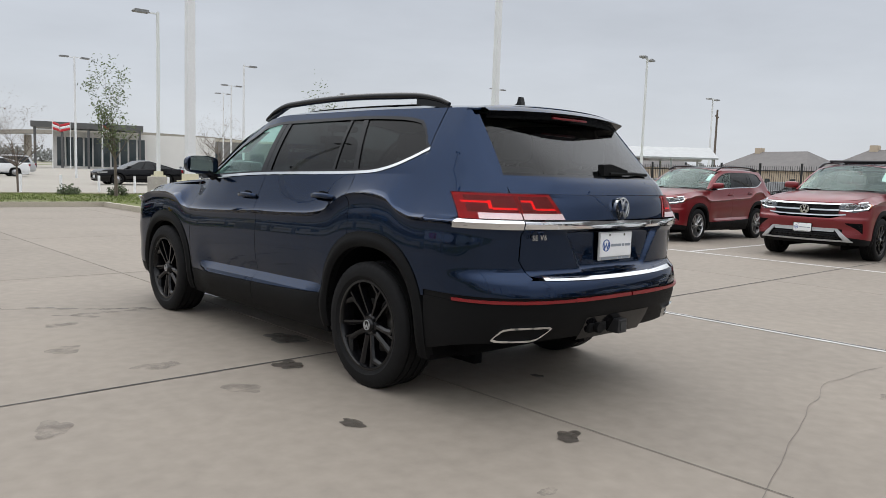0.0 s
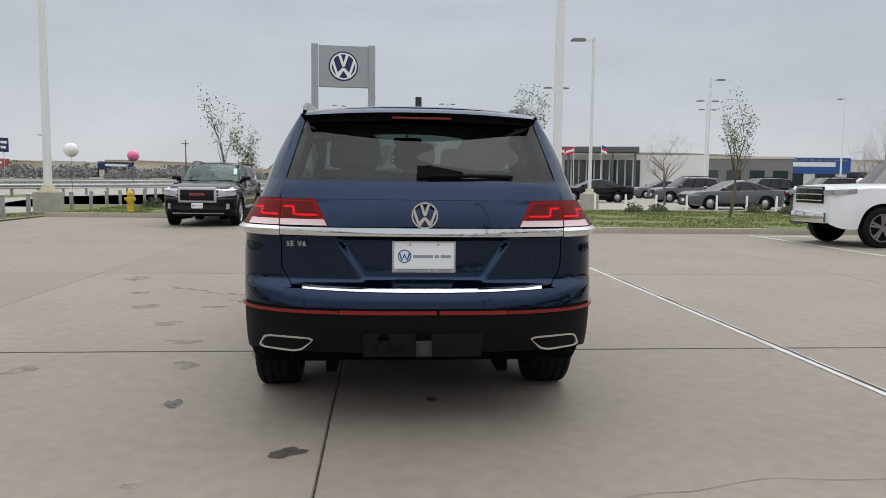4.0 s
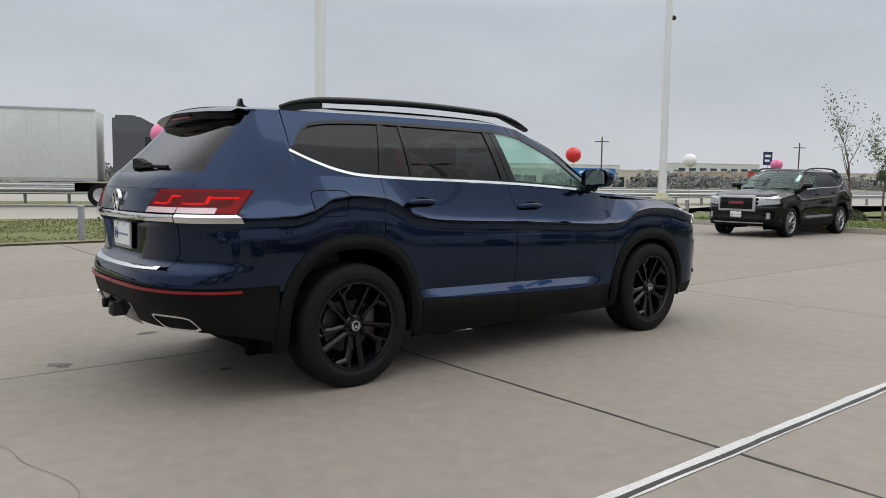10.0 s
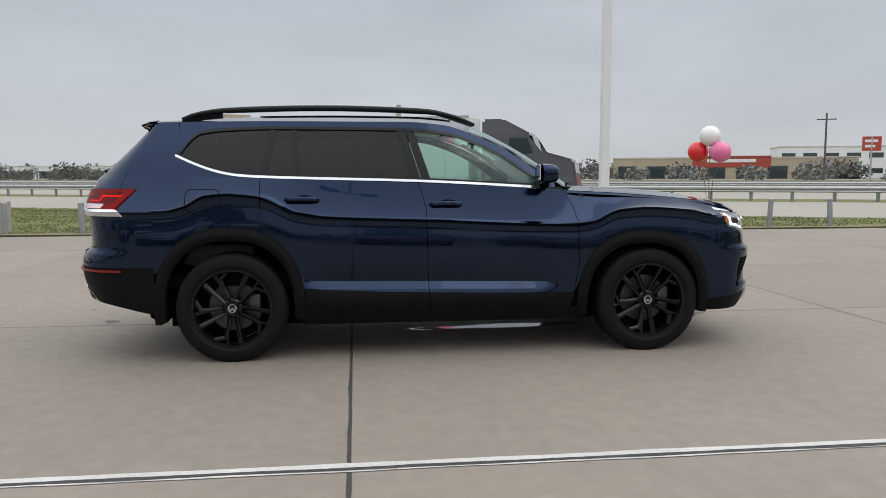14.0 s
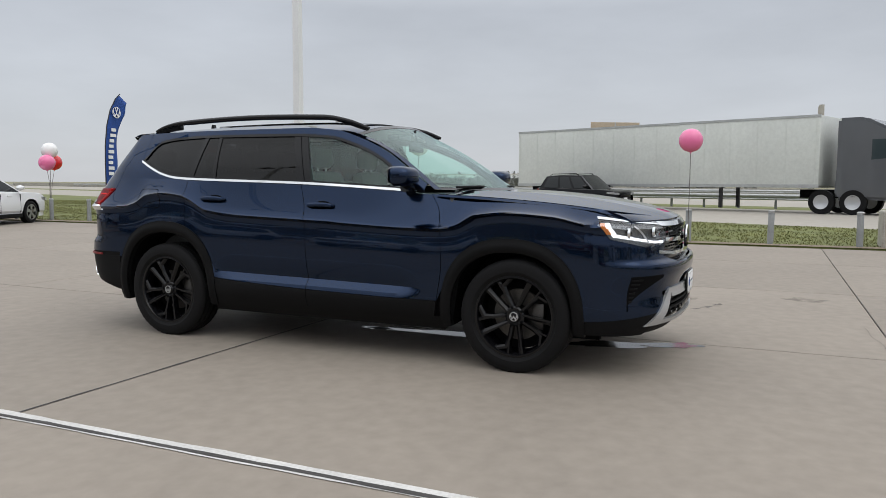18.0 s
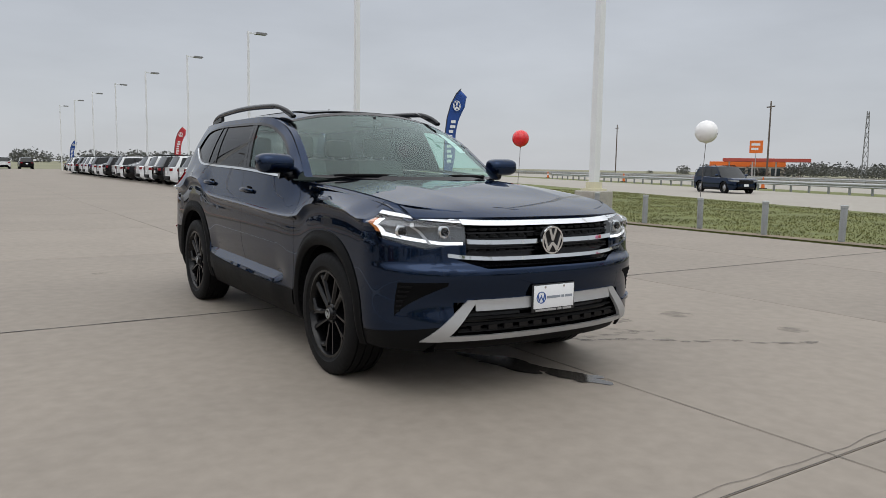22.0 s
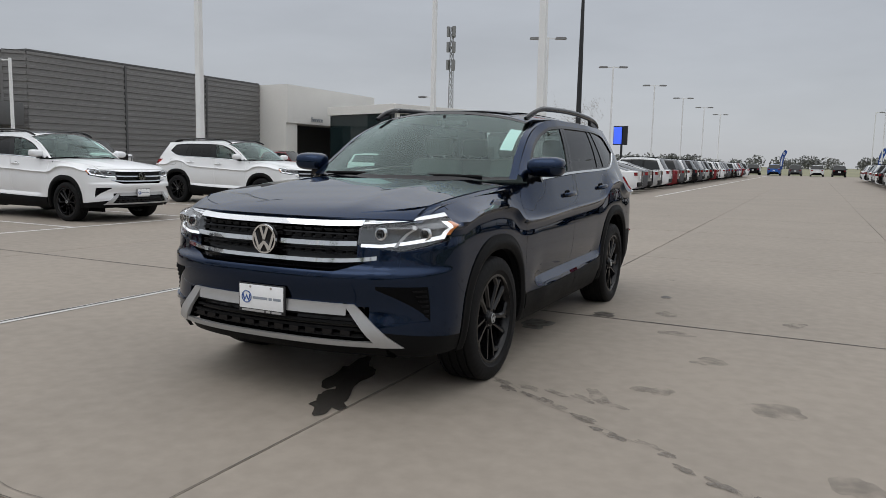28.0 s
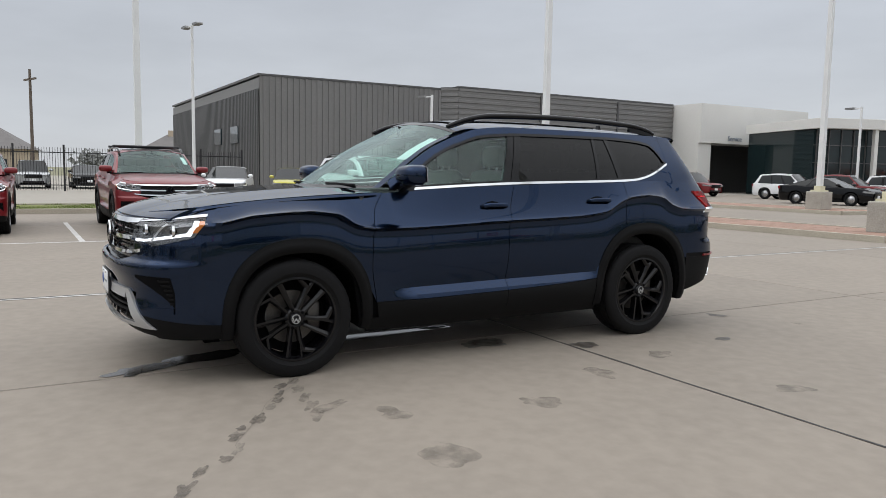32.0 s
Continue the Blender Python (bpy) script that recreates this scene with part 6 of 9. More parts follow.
        for a in (-0.07, 0.07):
            bm = bmesh.new(); add_lathe(bm, [(0.0, 0.008), (-0.012, 0.007)], 10, "y"); o = part("screw", bm, M["chrome"], pl); o.location = (a, 0, 0.062)
    number_plate("rear_plate", -2.556, 0.913, -1)
    number_plate("front_plate", 2.496, 0.560, 1)
    emblem(car, 0.066, -0.014, 0.004, "chrome", pose(0, -2.580, 1.122), 40, "rear_emblem")
    if hero:
        fc = bpy.data.curves.new("trim_letters", 'FONT'); fc.body = "SE V6"; fc.size = 0.038; fc.extrude = 0.003; fc.space_character = 1.15
        tob = new("trim_letters", fc); bpy.context.view_layer.update()
        me = bpy.data.meshes.new_from_object(tob.evaluated_get(bpy.context.evaluated_depsgraph_get())); me.materials.append(M["chrome"])
        bpy.data.objects.remove(tob)
        o = new("trim_letters", me); o.parent = car; o.matrix_basis = pose(-0.685, -2.522, 0.962, 90, 0, -8); o["label"] = "small chrome letters reading SE V6"
    # spoiler
    sp = new("spoiler"); sp.parent = car
    bm = bmesh.new()
    def spo(u, v):
        k = 2 * u - 1
        xe = lerp(0.665, 0.640, min(1, v * 1.3))
        base = roof_at(lerp(0.035, 0.965, u), 0.02)
        tip = Vector((k * 0.630, -2.215 + 0.085 * k * k, 1.652 - 0.018 * k * k))
        if v < 0.6:
            t = v / 0.6
            return base.lerp(tip, t) + Vector((0, 0, 0.006 + 0.008 * math.sin(math.pi * t)))
        t = (v - 0.6) / 0.4
        return (tip + Vector((0, 0, 0.006))).lerp(Vector((k * 0.600, -2.06 + 0.03 * k * k, 1.606)), t) + Vector((0, 0, -0.022 * math.sin(math.pi * t)))
    add_grid(bm, lambda u, v: spo(u, 0.6 * v), 30, 6); part("blade", bm, P, sp)
    bm = bmesh.new(); add_grid(bm, lambda u, v: spo(u, 0.6 + 0.4 * v) + Vector((0, 0, -0.001)), 30, 5); part("underside", bm, M["gloss_black"], sp, "gloss black spoiler underside")
    bm = bmesh.new(); add_box(bm, (-0.16, 0.16), (-2.196, -2.180), (1.624, 1.636), 0.003); part("brake_light", bm, M["reflector"], sp, "dark red high brake light")
    # rear wiper, aerial, hitch, interior
    wi = new("rear_wiper"); wi.parent = car
    p0 = wrap("r", 1.335, th_x("r", 1.335, 0.02), 0.03)
    bm = bmesh.new(); add_prism(bm, [(-0.035, 1.305), (0.20, 1.322), (0.20, 1.34), (0.03, 1.372), (-0.035, 1.368)], p0.y - 0.012, p0.y + 0.03, "y"); part("arm", bm, M["plastic"], wi, smooth=False)
    bm = bmesh.new(); add_tube(bm, [(0.02, p0.y - 0.01, 1.318), (0.25, p0.y + 0.0, 1.322), (0.46, p0.y + 0.03, 1.318)], 0.010, 8); part("blade", bm, M["plastic"], wi)
    bm = bmesh.new()
    add_prism(bm, [(-1.70, 1.712), (-1.83, 1.706), (-1.815, 1.735), (-1.80, 1.785), (-1.785, 1.785), (-1.775, 1.745)], -0.018, 0.018, "x")
    part("aerial", bm, M["gloss_black"], car, "black shark-fin aerial", False)
    hi = new("tow_hitch"); hi.parent = car
    bm = bmesh.new(); add_box(bm, (-0.04, 0.04), (-2.64, -2.42), (0.42, 0.50), 0.006); part("receiver", bm, M["black_metal"], hi, smooth=False)
    bm = bmesh.new(); add_box(bm, (-0.026, 0.026), (-2.645, -2.6), (0.434, 0.486)); part("receiver_hole", bm, M["dark_open"], hi, smooth=False)
    bm = bmesh.new(); add_box(bm, (-0.26, -0.10), (-2.60, -2.5), (0.44, 0.50), 0.012); add_tube(bm, [(-0.2, -2.6, 0.47), (-0.2, -2.63, 0.47)], 0.03, 12); part("wiring_socket", bm, M["plastic"], hi)
    part("hitch_recess", full_end("r", 0.30, 0.40, 0.535, 20, 3, 0.003, 0.0), M["gloss_black"], car)
    bm = bmesh.new(); add_box(bm, (-0.72, 0.72), (-2.1, 2.2), (0.27, 0.36), 0.02); part("underbody", bm, M["under"], car, smooth=False)
    for y in (-1.49, 1.47):
        for sg in (-1, 1):
            bm = bmesh.new(); add_box(bm, (sg * 0.50 - 0.03, sg * 0.50 + 0.03), (y - 0.50, y + 0.50), (0.18, 1.0)); part("inner_arch", bm, M["under"], car, smooth=False)
            bm = bmesh.new(); add_box(bm, (sg * 0.70 - 0.20, sg * 0.70 + 0.20), (y - 0.52, y - 0.48), (0.26, 0.9)); part("splash_guard", bm, M["under"], car, smooth=False)
        bm = bmesh.new(); add_tube(bm, [(-0.8, y, 0.37), (0.8, y, 0.37)], 0.04, 10); part("axle", bm, M["under"], car)
    bm = bmesh.new(); add_box(bm, (-0.86, 0.86), (-2.3, 1.0), (0.52, 0.60)); part("cabin_floor", bm, M["under"], car, smooth=False)
    bm = bmesh.new(); add_box(bm, (-0.86, 0.86), (0.72, 1.05), (0.8, 1.165), 0.04); add_box(bm, (-0.6, -0.2), (0.62, 0.85), (1.10, 1.20), 0.03); part("dashboard", bm, M["dash"], car)
    bm = bmesh.new(); add_lathe(bm, [(0.0, 0.185), (0.012, 0.197), (0.0, 0.185 + 0.024), (-0.012, 0.197)], 36, "y", True, Matrix.Translation((-0.38, 0.52, 1.05)) @ Matrix.Rotation(radians(-22), 4, 'X')); add_box(bm, (-0.55, -0.21), (0.515, 0.535), (1.03, 1.07)); part("steering_wheel", bm, M["dash"], car)
    bm = bmesh.new(); add_grid(bm, lambda u, v: roof_at(lerp(0.06, 0.94, u), lerp(0.03, 0.97, v)) + Vector((0, 0, -0.035)), 12, 16); part("headliner", bm, M["headliner"], car)
    for sx, sy in ((-0.38, 0.05), (0.38, 0.05), (-0.42, -0.85), (0.42, -0.85), (0.0, -0.88), (-0.36, -1.65), (0.36, -1.65)):
        seat(car, sx, sy, "seat")
    bm = bmesh.new(); add_box(bm, (-0.12, 0.12), (0.30, 0.33), (1.50, 1.57), 0.02); add_tube(bm, [(0, 0.32, 1.57), (0, 0.30, 1.68)], 0.012, 6); part("inside_mirror", bm, M["gloss_black"], car)
    bm = bmesh.new(); add_box(bm, (-0.12, 0.12), (0.10, 0.22), (1.60, 1.65), 0.02); part("sensor_box", bm, M["dash"], car)
    bm = bmesh.new(); add_grid(bm, lambda u, v: screen_at(lerp(0.05, 0.105, u), lerp(0.42, 0.80, v)) + Vector((0, -0.012, -0.012)), 3, 3); part("price_sheet", bm, M["paper"], car, "white paper sheet behind the windscreen")
    for o in car.children:
        if o.name.split(".")[0] in ("front_door_window", "windscreen", "rear_window"):
            o.visible_shadow = False
    # fuel flap on the right quarter
    bm = bmesh.new()
    def flap(u, v):
        a = 2 * math.pi * u; e = 0.35
        c_, s_ = math.cos(a), math.sin(a)
        y = -1.665 + (0.118 - 0.004 * v) * math.copysign(abs(c_) ** e, c_); z = 1.118 + (0.078 - 0.004 * v) * math.copysign(abs(s_) ** e, s_)
        return Vector((flank(y, z) + 0.001, y, z))
    add_grid(bm, flap, 48, 1); part("fuel_flap_joint", bm, M["under"], car, smooth=False)
    return car


hero = build_suv("sport_utility_car", "dark metallic blue sport utility car with black wheels on concrete", "blue", pose(0, 0, 0))

# ---------------- other parked cars ----------------
KINDS = {
    "suv": dict(L=4.65, W=1.86, H=1.69, wb=2.72, rad=0.36, low=0.24, belt=(0.98, 1.06), nose=0.86, hood0=1.02, ws=(1.02, 0.28), rg=(-2.10, -1.78), roof_drop=0.06),
    "sedan": dict(L=4.90, W=1.85, H=1.46, wb=2.83, rad=0.335, low=0.19, belt=(0.93, 1.03), nose=0.78, hood0=0.97, ws=(1.12, 0.10), rg=(-2.05, -0.85), roof_drop=0.09),
    "hatch": dict(L=4.30, W=1.79, H=1.46, wb=2.63, rad=0.325, low=0.19, belt=(0.88, 0.98), nose=0.76, hood0=0.93, ws=(0.98, 0.18), rg=(-1.95, -1.55), roof_drop=0.06),
    "pickup": dict(L=5.92, W=2.06, H=2.06, wb=3.78, rad=0.425, low=0.38, belt=(1.27, 1.31), nose=1.22, hood0=1.32, ws=(1.32, 0.60), rg=(-1.10, -0.92), roof_drop=0.03),
}


def plain_wheel(car, x, y, rad, sg, rim_mat):
    """One mesh with tyre and rim, for cars far off."""
    key = ("plain", rad, rim_mat)
    if key not in _wheel_cache:
        bm = bmesh.new(); rr = rad * 0.68
        add_lathe(bm, [(-0.10, rr), (-0.115, rad * 0.85), (-0.09, rad), (0.09, rad), (0.115, rad * 0.85), (0.10, rr)], 24, closed=True)
        n = len(bm.faces)
        add_lathe(bm, [(0.03, rr), (0.06, rr * 0.5), (0.09, rr * 0.3), (0.09, 0.0)], 20)
        bm.faces.ensure_lookup_table()
        for f in list(bm.faces)[n:]: f.material_index = 1
        me = mesh_from("wheel", bm, M["rubber"]); me.materials.append(M[rim_mat])
        _wheel_cache[key] = me
    w = new("wheel", _wheel_cache[key]); w.parent = car
    w.matrix_basis = pose(x, y, rad - 0.004, 0, 0, 0 if sg > 0 else 180)


def light_wheel(car, x, y, rad, sg, rim_mat):
    w = new("wheel"); w.parent = car
    w.matrix_basis = pose(x, y, rad - 0.004, 0, 0, 0 if sg > 0 else 180)
    key = ("light", rad, rim_mat)
    if key not in _wheel_cache:
        rr = rad * 0.68
        made = []
        bm = bmesh.new(); add_lathe(bm, [(-0.10, rr), (-0.115, rad * 0.85), (-0.09, rad), (0.09, rad), (0.115, rad * 0.85), (0.10, rr)], 32, closed=True); made.append(("tyre", mesh_from("tyre", bm, M["rubber"])))
        bm = bmesh.new()
        add_lathe(bm, [(0.10, rr + 0.01), (0.10, rr - 0.02), (0.02, rr - 0.03), (0.02, 0.0)], 32)
        made.append(("rim_well", mesh_from("rim_well", bm, M["under"])))
        bm = bmesh.new()
        add_lathe(bm, [(0.085, rr + 0.008), (0.11, rr + 0.004), (0.11, rr - 0.018), (0.085, rr - 0.02)], 32, closed=True)
        for k in range(5):
            for s in (-0.14, 0.14):
                add_box(bm, (0.07, 0.112), (-0.024, 0.024), (0.03, rr - 0.01), 0, Matrix.Rotation(2 * math.pi * k / 5 + s, 4, 'X'))
        add_lathe(bm, [(0.05, 0.07), (0.10, 0.065), (0.105, 0.0)], 16)
        made.append(("rim", mesh_from("rim", bm, M[rim_mat])))
        _wheel_cache[key] = made
    for nm, me in _wheel_cache[key]:
        o = new(nm, me); o.parent = w
    return w


def simple_car(name, label, kind, paint_key, m, group="", rim="rim_silver", face="plain", near=True):
    K = KINDS[kind]
    P = M[paint_key]
    car = thing(name, label, "pickup truck" if kind == "pickup" else "car", m, group)
    L, W, H, wb, rad = K["L"] / 2, K["W"] / 2, K["H"], K["wb"] / 2, K["rad"]
    fa, ra = wb + 0.02, -wb + 0.02
    front, back = L - 0.02, -L
    top = curve_at([(back, K["belt"][1] - 0.02), (K["rg"][0] - 0.03, K["belt"][1]), (K["ws"][0], K["belt"][0] + 0.02), (front - 0.45, K["hood0"] - 0.06), (front - 0.12, K["nose"] + 0.02), (front, K["nose"] - 0.12)]) if kind != "pickup" else curve_at([(back, 1.31), (-1.3, 1.31), (1.3, 1.34), (2.3, 1.315), (front - 0.12, 1.27), (front, 1.12)])
    belt = lambda y: min(top(y) - 0.02, lerp(K["belt"][1], K["belt"][0], (y - back) / (front - back)) - 0.02)
    def wid(y):
        k = 1.0
        if y > front - 0.75:
            k = (1 - ((y - front + 0.75) / 0.90) ** 3) ** (1 / 3)
        if y < back + 0.55:
            k = min(k, (1 - ((back + 0.55 - y) / 0.66) ** 3) ** (1 / 3))
        return W * k
    def low(y):
        ends = 0.10 * max(0, (y - (front - 0.3)) / 0.3) ** 2 + 0.14 * max(0, ((back + 0.3) - y) / 0.3) ** 2
        return max(K["low"] + ends, arch_z(y, (fa, rad - 0.02), rad * 1.22, rad * 1.22, 2.2), arch_z(y, (ra, rad - 0.02), rad * 1.22, rad * 1.22, 2.2))
    def skin(u, v):
        y = lerp(back, front, v)
        w, b, t, lo = wid(y), belt(y), top(y), low(y)
        s = abs(2 * u - 1); sg = 1 if u >= 0.5 else -1
        if s > 0.42:
            k = (s - 0.42) / 0.58
            z = lerp(b, lo, k)
            h = (z - 0.3) / max(0.05, b - 0.3)
            x = w * (0.955 + 0.045 * math.sin(math.pi * min(1, max(0, h)) ** 0.8) - (0.03 if z < 0.36 else 0))
            return Vector((sg * x, y, z))
        k = s / 0.42
        return Vector((sg * k * w * 0.955, y, lerp(t, b, k ** 3.2)))
    bm = bmesh.new(); add_grid(bm, skin, 40, 96); part("body", bm, P, car)
    bm = bmesh.new()
    add_box(bm, (-W * 0.9, W * 0.9), (back + 0.55, front - 0.65), (K["low"] - 0.02, K["belt"][0] - 0.3), 0)
    part("underbody", bm, M["under"], car, smooth=False)
    for e, sgn in ((front, 1), (back, -1)):
        bm = bmesh.new()
        add_grid(bm, lambda u, v: Vector((lerp(-1, 1, u) * wid(e - sgn * 0.02) * 0.93, e - sgn * (0.012 + 0.05 * (2 * u - 1) ** 4), lerp(low(e) + 0.02, top(e) - 0.005, v))), 12, 6)
        part("end_panel", bm, P, car)
    # cabin
    ws0, ws1 = K["ws"]; rg0, rg1 = K["rg"]
    rf = curve_at([(rg1, H - K["roof_drop"]), (lerp(rg1, ws1, 0.5), H), (ws1 + 0.02, H - 0.03)])
    def cabin(u, v):
        """u across from one side over the roof line to the other, v back to front."""
        s = 2 * u - 1; sg = 1 if s >= 0 else -1; s = abs(s)
        yb, yt = lerp(rg0, ws0, v), lerp(rg1, ws1, v)
        zt = rf(yt)
        wb_, wt_ = W * 0.925, W * 0.76
        if s > 0.5:
            k = (s - 0.5) / 0.5
            y = lerp(yt, yb, k); z = lerp(zt - 0.045, belt(yb) - 0.01, k)
            return Vector((sg * lerp(wt_, wb_, k ** 0.85), y, z))
        k = s / 0.5
        return Vector((sg * wt_ * k, yt, lerp(zt, zt - 0.045, k ** 3)))
    G = M["car_glass"]
    for sg in (0, 1):
        bm = bmesh.new(); add_grid(bm, lambda u, v: cabin(lerp(0.01, 0.25, u) if sg else lerp(0.75, 0.99, u), v), 6, 24); part("side_window", bm, G, car)
    bm = bmesh.new(); add_grid(bm, lambda u, v: cabin(lerp(0.24, 0.76, u), lerp(0.0, 1.0, v)) + Vector((0, 0, 0.004)), 20, 24); part("roof", bm, P, car)
    for v, nm in ((1.0, "windscreen"), (0.0, "rear_window")):
        bm = bmesh.new()
        sgn = 1 if v else -1
        def scr(u, q):
            a = cabin(0.25 if u < 0.5 else 0.75, v); k = abs(2 * u - 1)
            t_, b_ = cabin(0.5, v), Vector((0, (ws0 + 0.10) if v else (rg0 - 0.06), belt(ws0 if v else rg0) + 0.015))
            c = t_.lerp(b_, q)
            e = cabin(0.75, v).lerp(cabin(0.99, v), q)
            return Vector(((2 * u - 1) * e.x, lerp(c.y, e.y, k ** 2.5), lerp(c.z, e.z, k ** 3)))
        add_grid(bm, scr, 14, 8); part(nm, bm, G, car)
    for s in (1, -1):
        pil = lambda v0, v1, q0=0.25, q1=0.0: (lambda u, v: cabin((0.5 + (0.5 - lerp(q0, q1, u))) if s > 0 else lerp(q0, q1, u), lerp(v0, v1, v)) + Vector((s * 0.006, 0, 0)))
        for v0, v1 in ((0.0, 0.07), (0.44, 0.50), (0.955, 1.0)) if kind == "pickup" else ((0.0, 0.07), (0.36, 0.40), (0.64, 0.68), (0.955, 1.0)):
            bm = bmesh.new(); add_grid(bm, pil(v0, v1), 6, 2); part("pillar", bm, P if v0 in (0.0, 0.955) else M["gloss_black"], car)
        bm = bmesh.new(); add_grid(bm, pil(0.0, 1.0, 0.27, 0.225), 2, 20); part("roof_edge", bm, P, car)
        mi_y = ws0 - 0.30
        bm = bmesh.new(); blob(bm, (s * (W + 0.07), mi_y, belt(mi_y) + 0.12), 0.12, 1, 0.7, 0.05); part("mirror", bm, P, car)
        # lamps follow the corners
        bm = bmesh.new()
        zc = K["nose"] - 0.08
        add_grid(bm, lambda u, v: Vector((s * (wid(lerp(front - 0.02, front - 0.38, u)) * lerp(0.965, 0.99, u) + 0.006) if u > 0.35 else s * lerp(W * 0.52, wid(front - 0.14) * 0.97, u / 0.35), lerp(front + 0.006, front - 0.40, max(0, (u - 0.30)) / 0.7) - 0.03 * u, lerp(zc - 0.06 + 0.05 * u, zc + 0.04 + 0.04 * u, v))), 14, 3, 0.02, turned_in)
        part("headlamp", bm, M["head_lens"], car, "clear headlamp")
        bm = bmesh.new()
        zc = K["belt"][1] - (0.16 if kind != "pickup" else 0.3)
        add_grid(bm, lambda u, v: Vector((s * lerp(W * 0.60, wid(back + 0.10) * 0.99, min(1, u / 0.6)) + (s * 0.03 * max(0, u - 0.6)), lerp(back - 0.012, back + 0.24, max(0, (u - 0.5)) / 0.5), lerp(zc - (0.07 if kind != "pickup" else 0.2), zc + 0.08, v))), 10, 3, 0.02, turned_in)
        part("tail_lamp", bm, M["lamp_red"], car, "red tail lamp")
        for y in (fa, ra):
            (light_wheel if near else plain_wheel)(car, s * (W - 0.115), y, rad, s, rim)
            if not near:
                continue
            bm = bmesh.new(); add_grid(bm, lambda u, v: Vector((s * lerp(W * 0.99, W * 0.5, v), y + rad * 1.20 * math.cos(math.pi * u), rad - 0.02 + rad * 1.20 * math.sin(math.pi * u))), 18, 1); part("wheel_well", bm, M["under"], car)
        for y in (lerp(fa, ra, 0.36), lerp(fa, ra, 0.70)) if near else ():
            bm = bmesh.new(); add_box(bm, (s * W * 0.985 - 0.012, s * W * 0.985 + 0.022), (y - 0.09, y + 0.09), (K["belt"][0] - 0.12, K["belt"][0] - 0.085), 0.008); part("door_handle", bm, P, car)
        for y in (lerp(fa, ra, 0.18), lerp(fa, ra, 0.50), lerp(fa, ra, 0.83)) if near else ():
            bm = bmesh.new(); add_box(bm, (s * W * 0.99 - 0.02, s * W * 1.001 + 0.001), (y - 0.004, y + 0.004), (K["low"] + 0.14, K["belt"][0] - 0.05)); part("door_gap", bm, M["under"], car, smooth=False)
        bm = bmesh.new(); add_box(bm, (s * W * 0.955 - 0.02, s * W * 0.975 + 0.012), (ra + rad * 1.25, fa - rad * 1.25), (K["low"], K["low"] + 0.11), 0.01); part("sill", bm, M["plastic"], car)
    # nose and tail fittings
    gz = K["nose"] - 0.12
    gh = 0.10 if kind in ("sedan", "hatch") else (0.20 if kind == "pickup" else 0.13)
    bm = bmesh.new(); add_box(bm, (-W * 0.5, W * 0.5), (front - 0.04, front + 0.012), (gz - gh, gz + gh * 0.8), 0.015); part("grille", bm, M["gloss_black"], car)
    for k in range(3 if near else 0):
        z = lerp(gz - gh * 0.7, gz + gh * 0.6, k / 2)
        bm = bmesh.new(); add_box(bm, (-W * 0.48, W * 0.48), (front, front + 0.02), (z - 0.012, z + 0.012), 0.004); part("grille_bar", bm, M["chrome" if face == "chrome" else "plastic"], car)
    bm = bmesh.new(); add_box(bm, (-W * 0.60, W * 0.60), (front - 0.10, front + (0.06 if kind == "pickup" else 0.010)), (K["low"] + 0.10, K["low"] + (0.34 if kind == "pickup" else 0.22)), 0.03); part("front_bumper" if kind == "pickup" else "front_intake", bm, M["chrome" if kind == "pickup" else "gloss_black"], car)
    bm = bmesh.new(); add_box(bm, (-W * 0.62, W * 0.62), (back - 0.02, back + 0.06), (K["low"] + 0.12, K["low"] + 0.32), 0.03); part("rear_bumper", bm, M["plastic"] if kind != "pickup" else M["chrome"], car)
    for e, sgn, z in ((front, 1, K["low"] + 0.28), (back, -1, K["belt"][1] - 0.30)):
        bm = bmesh.new(); add_box(bm, (-0.15, 0.15), (e + sgn * 0.022 - 0.006, e + sgn * 0.022 + 0.006), (z - 0.075, z + 0.075), 0.003); part("plate", bm, M["plate_white"], car, "plain white plate")
    if kind in ("suv",):
        for s in (1, -1):
            bm = bmesh.new(); add_tube(bm, [(s * W * 0.70, rg1 + 0.2, H - 0.06), (s * W * 0.71, rg1 + 0.35, H + 0.015), (s * W * 0.72, 0, H + 0.04), (s * W * 0.71, ws1 - 0.3, H + 0.01), (s * W * 0.70, ws1 - 0.15, H - 0.05)], 0.018, 6); part("roof_rail", bm, M["plastic"], car)
    if kind == "pickup":
        bm = bmesh.new(); add_box(bm, (-W * 0.86, W * 0.86), (back + 0.1, rg0 - 0.12), (1.0, 1.325)); part("bed", bm, M["under"], car, "dark open load bed", False)
    return car


def facing(x, y, deg):
    """Car placed by its centre, with its nose towards a compass yaw (0 = +y)."""
    return pose(x, y, 0.0, 0, 0, deg)


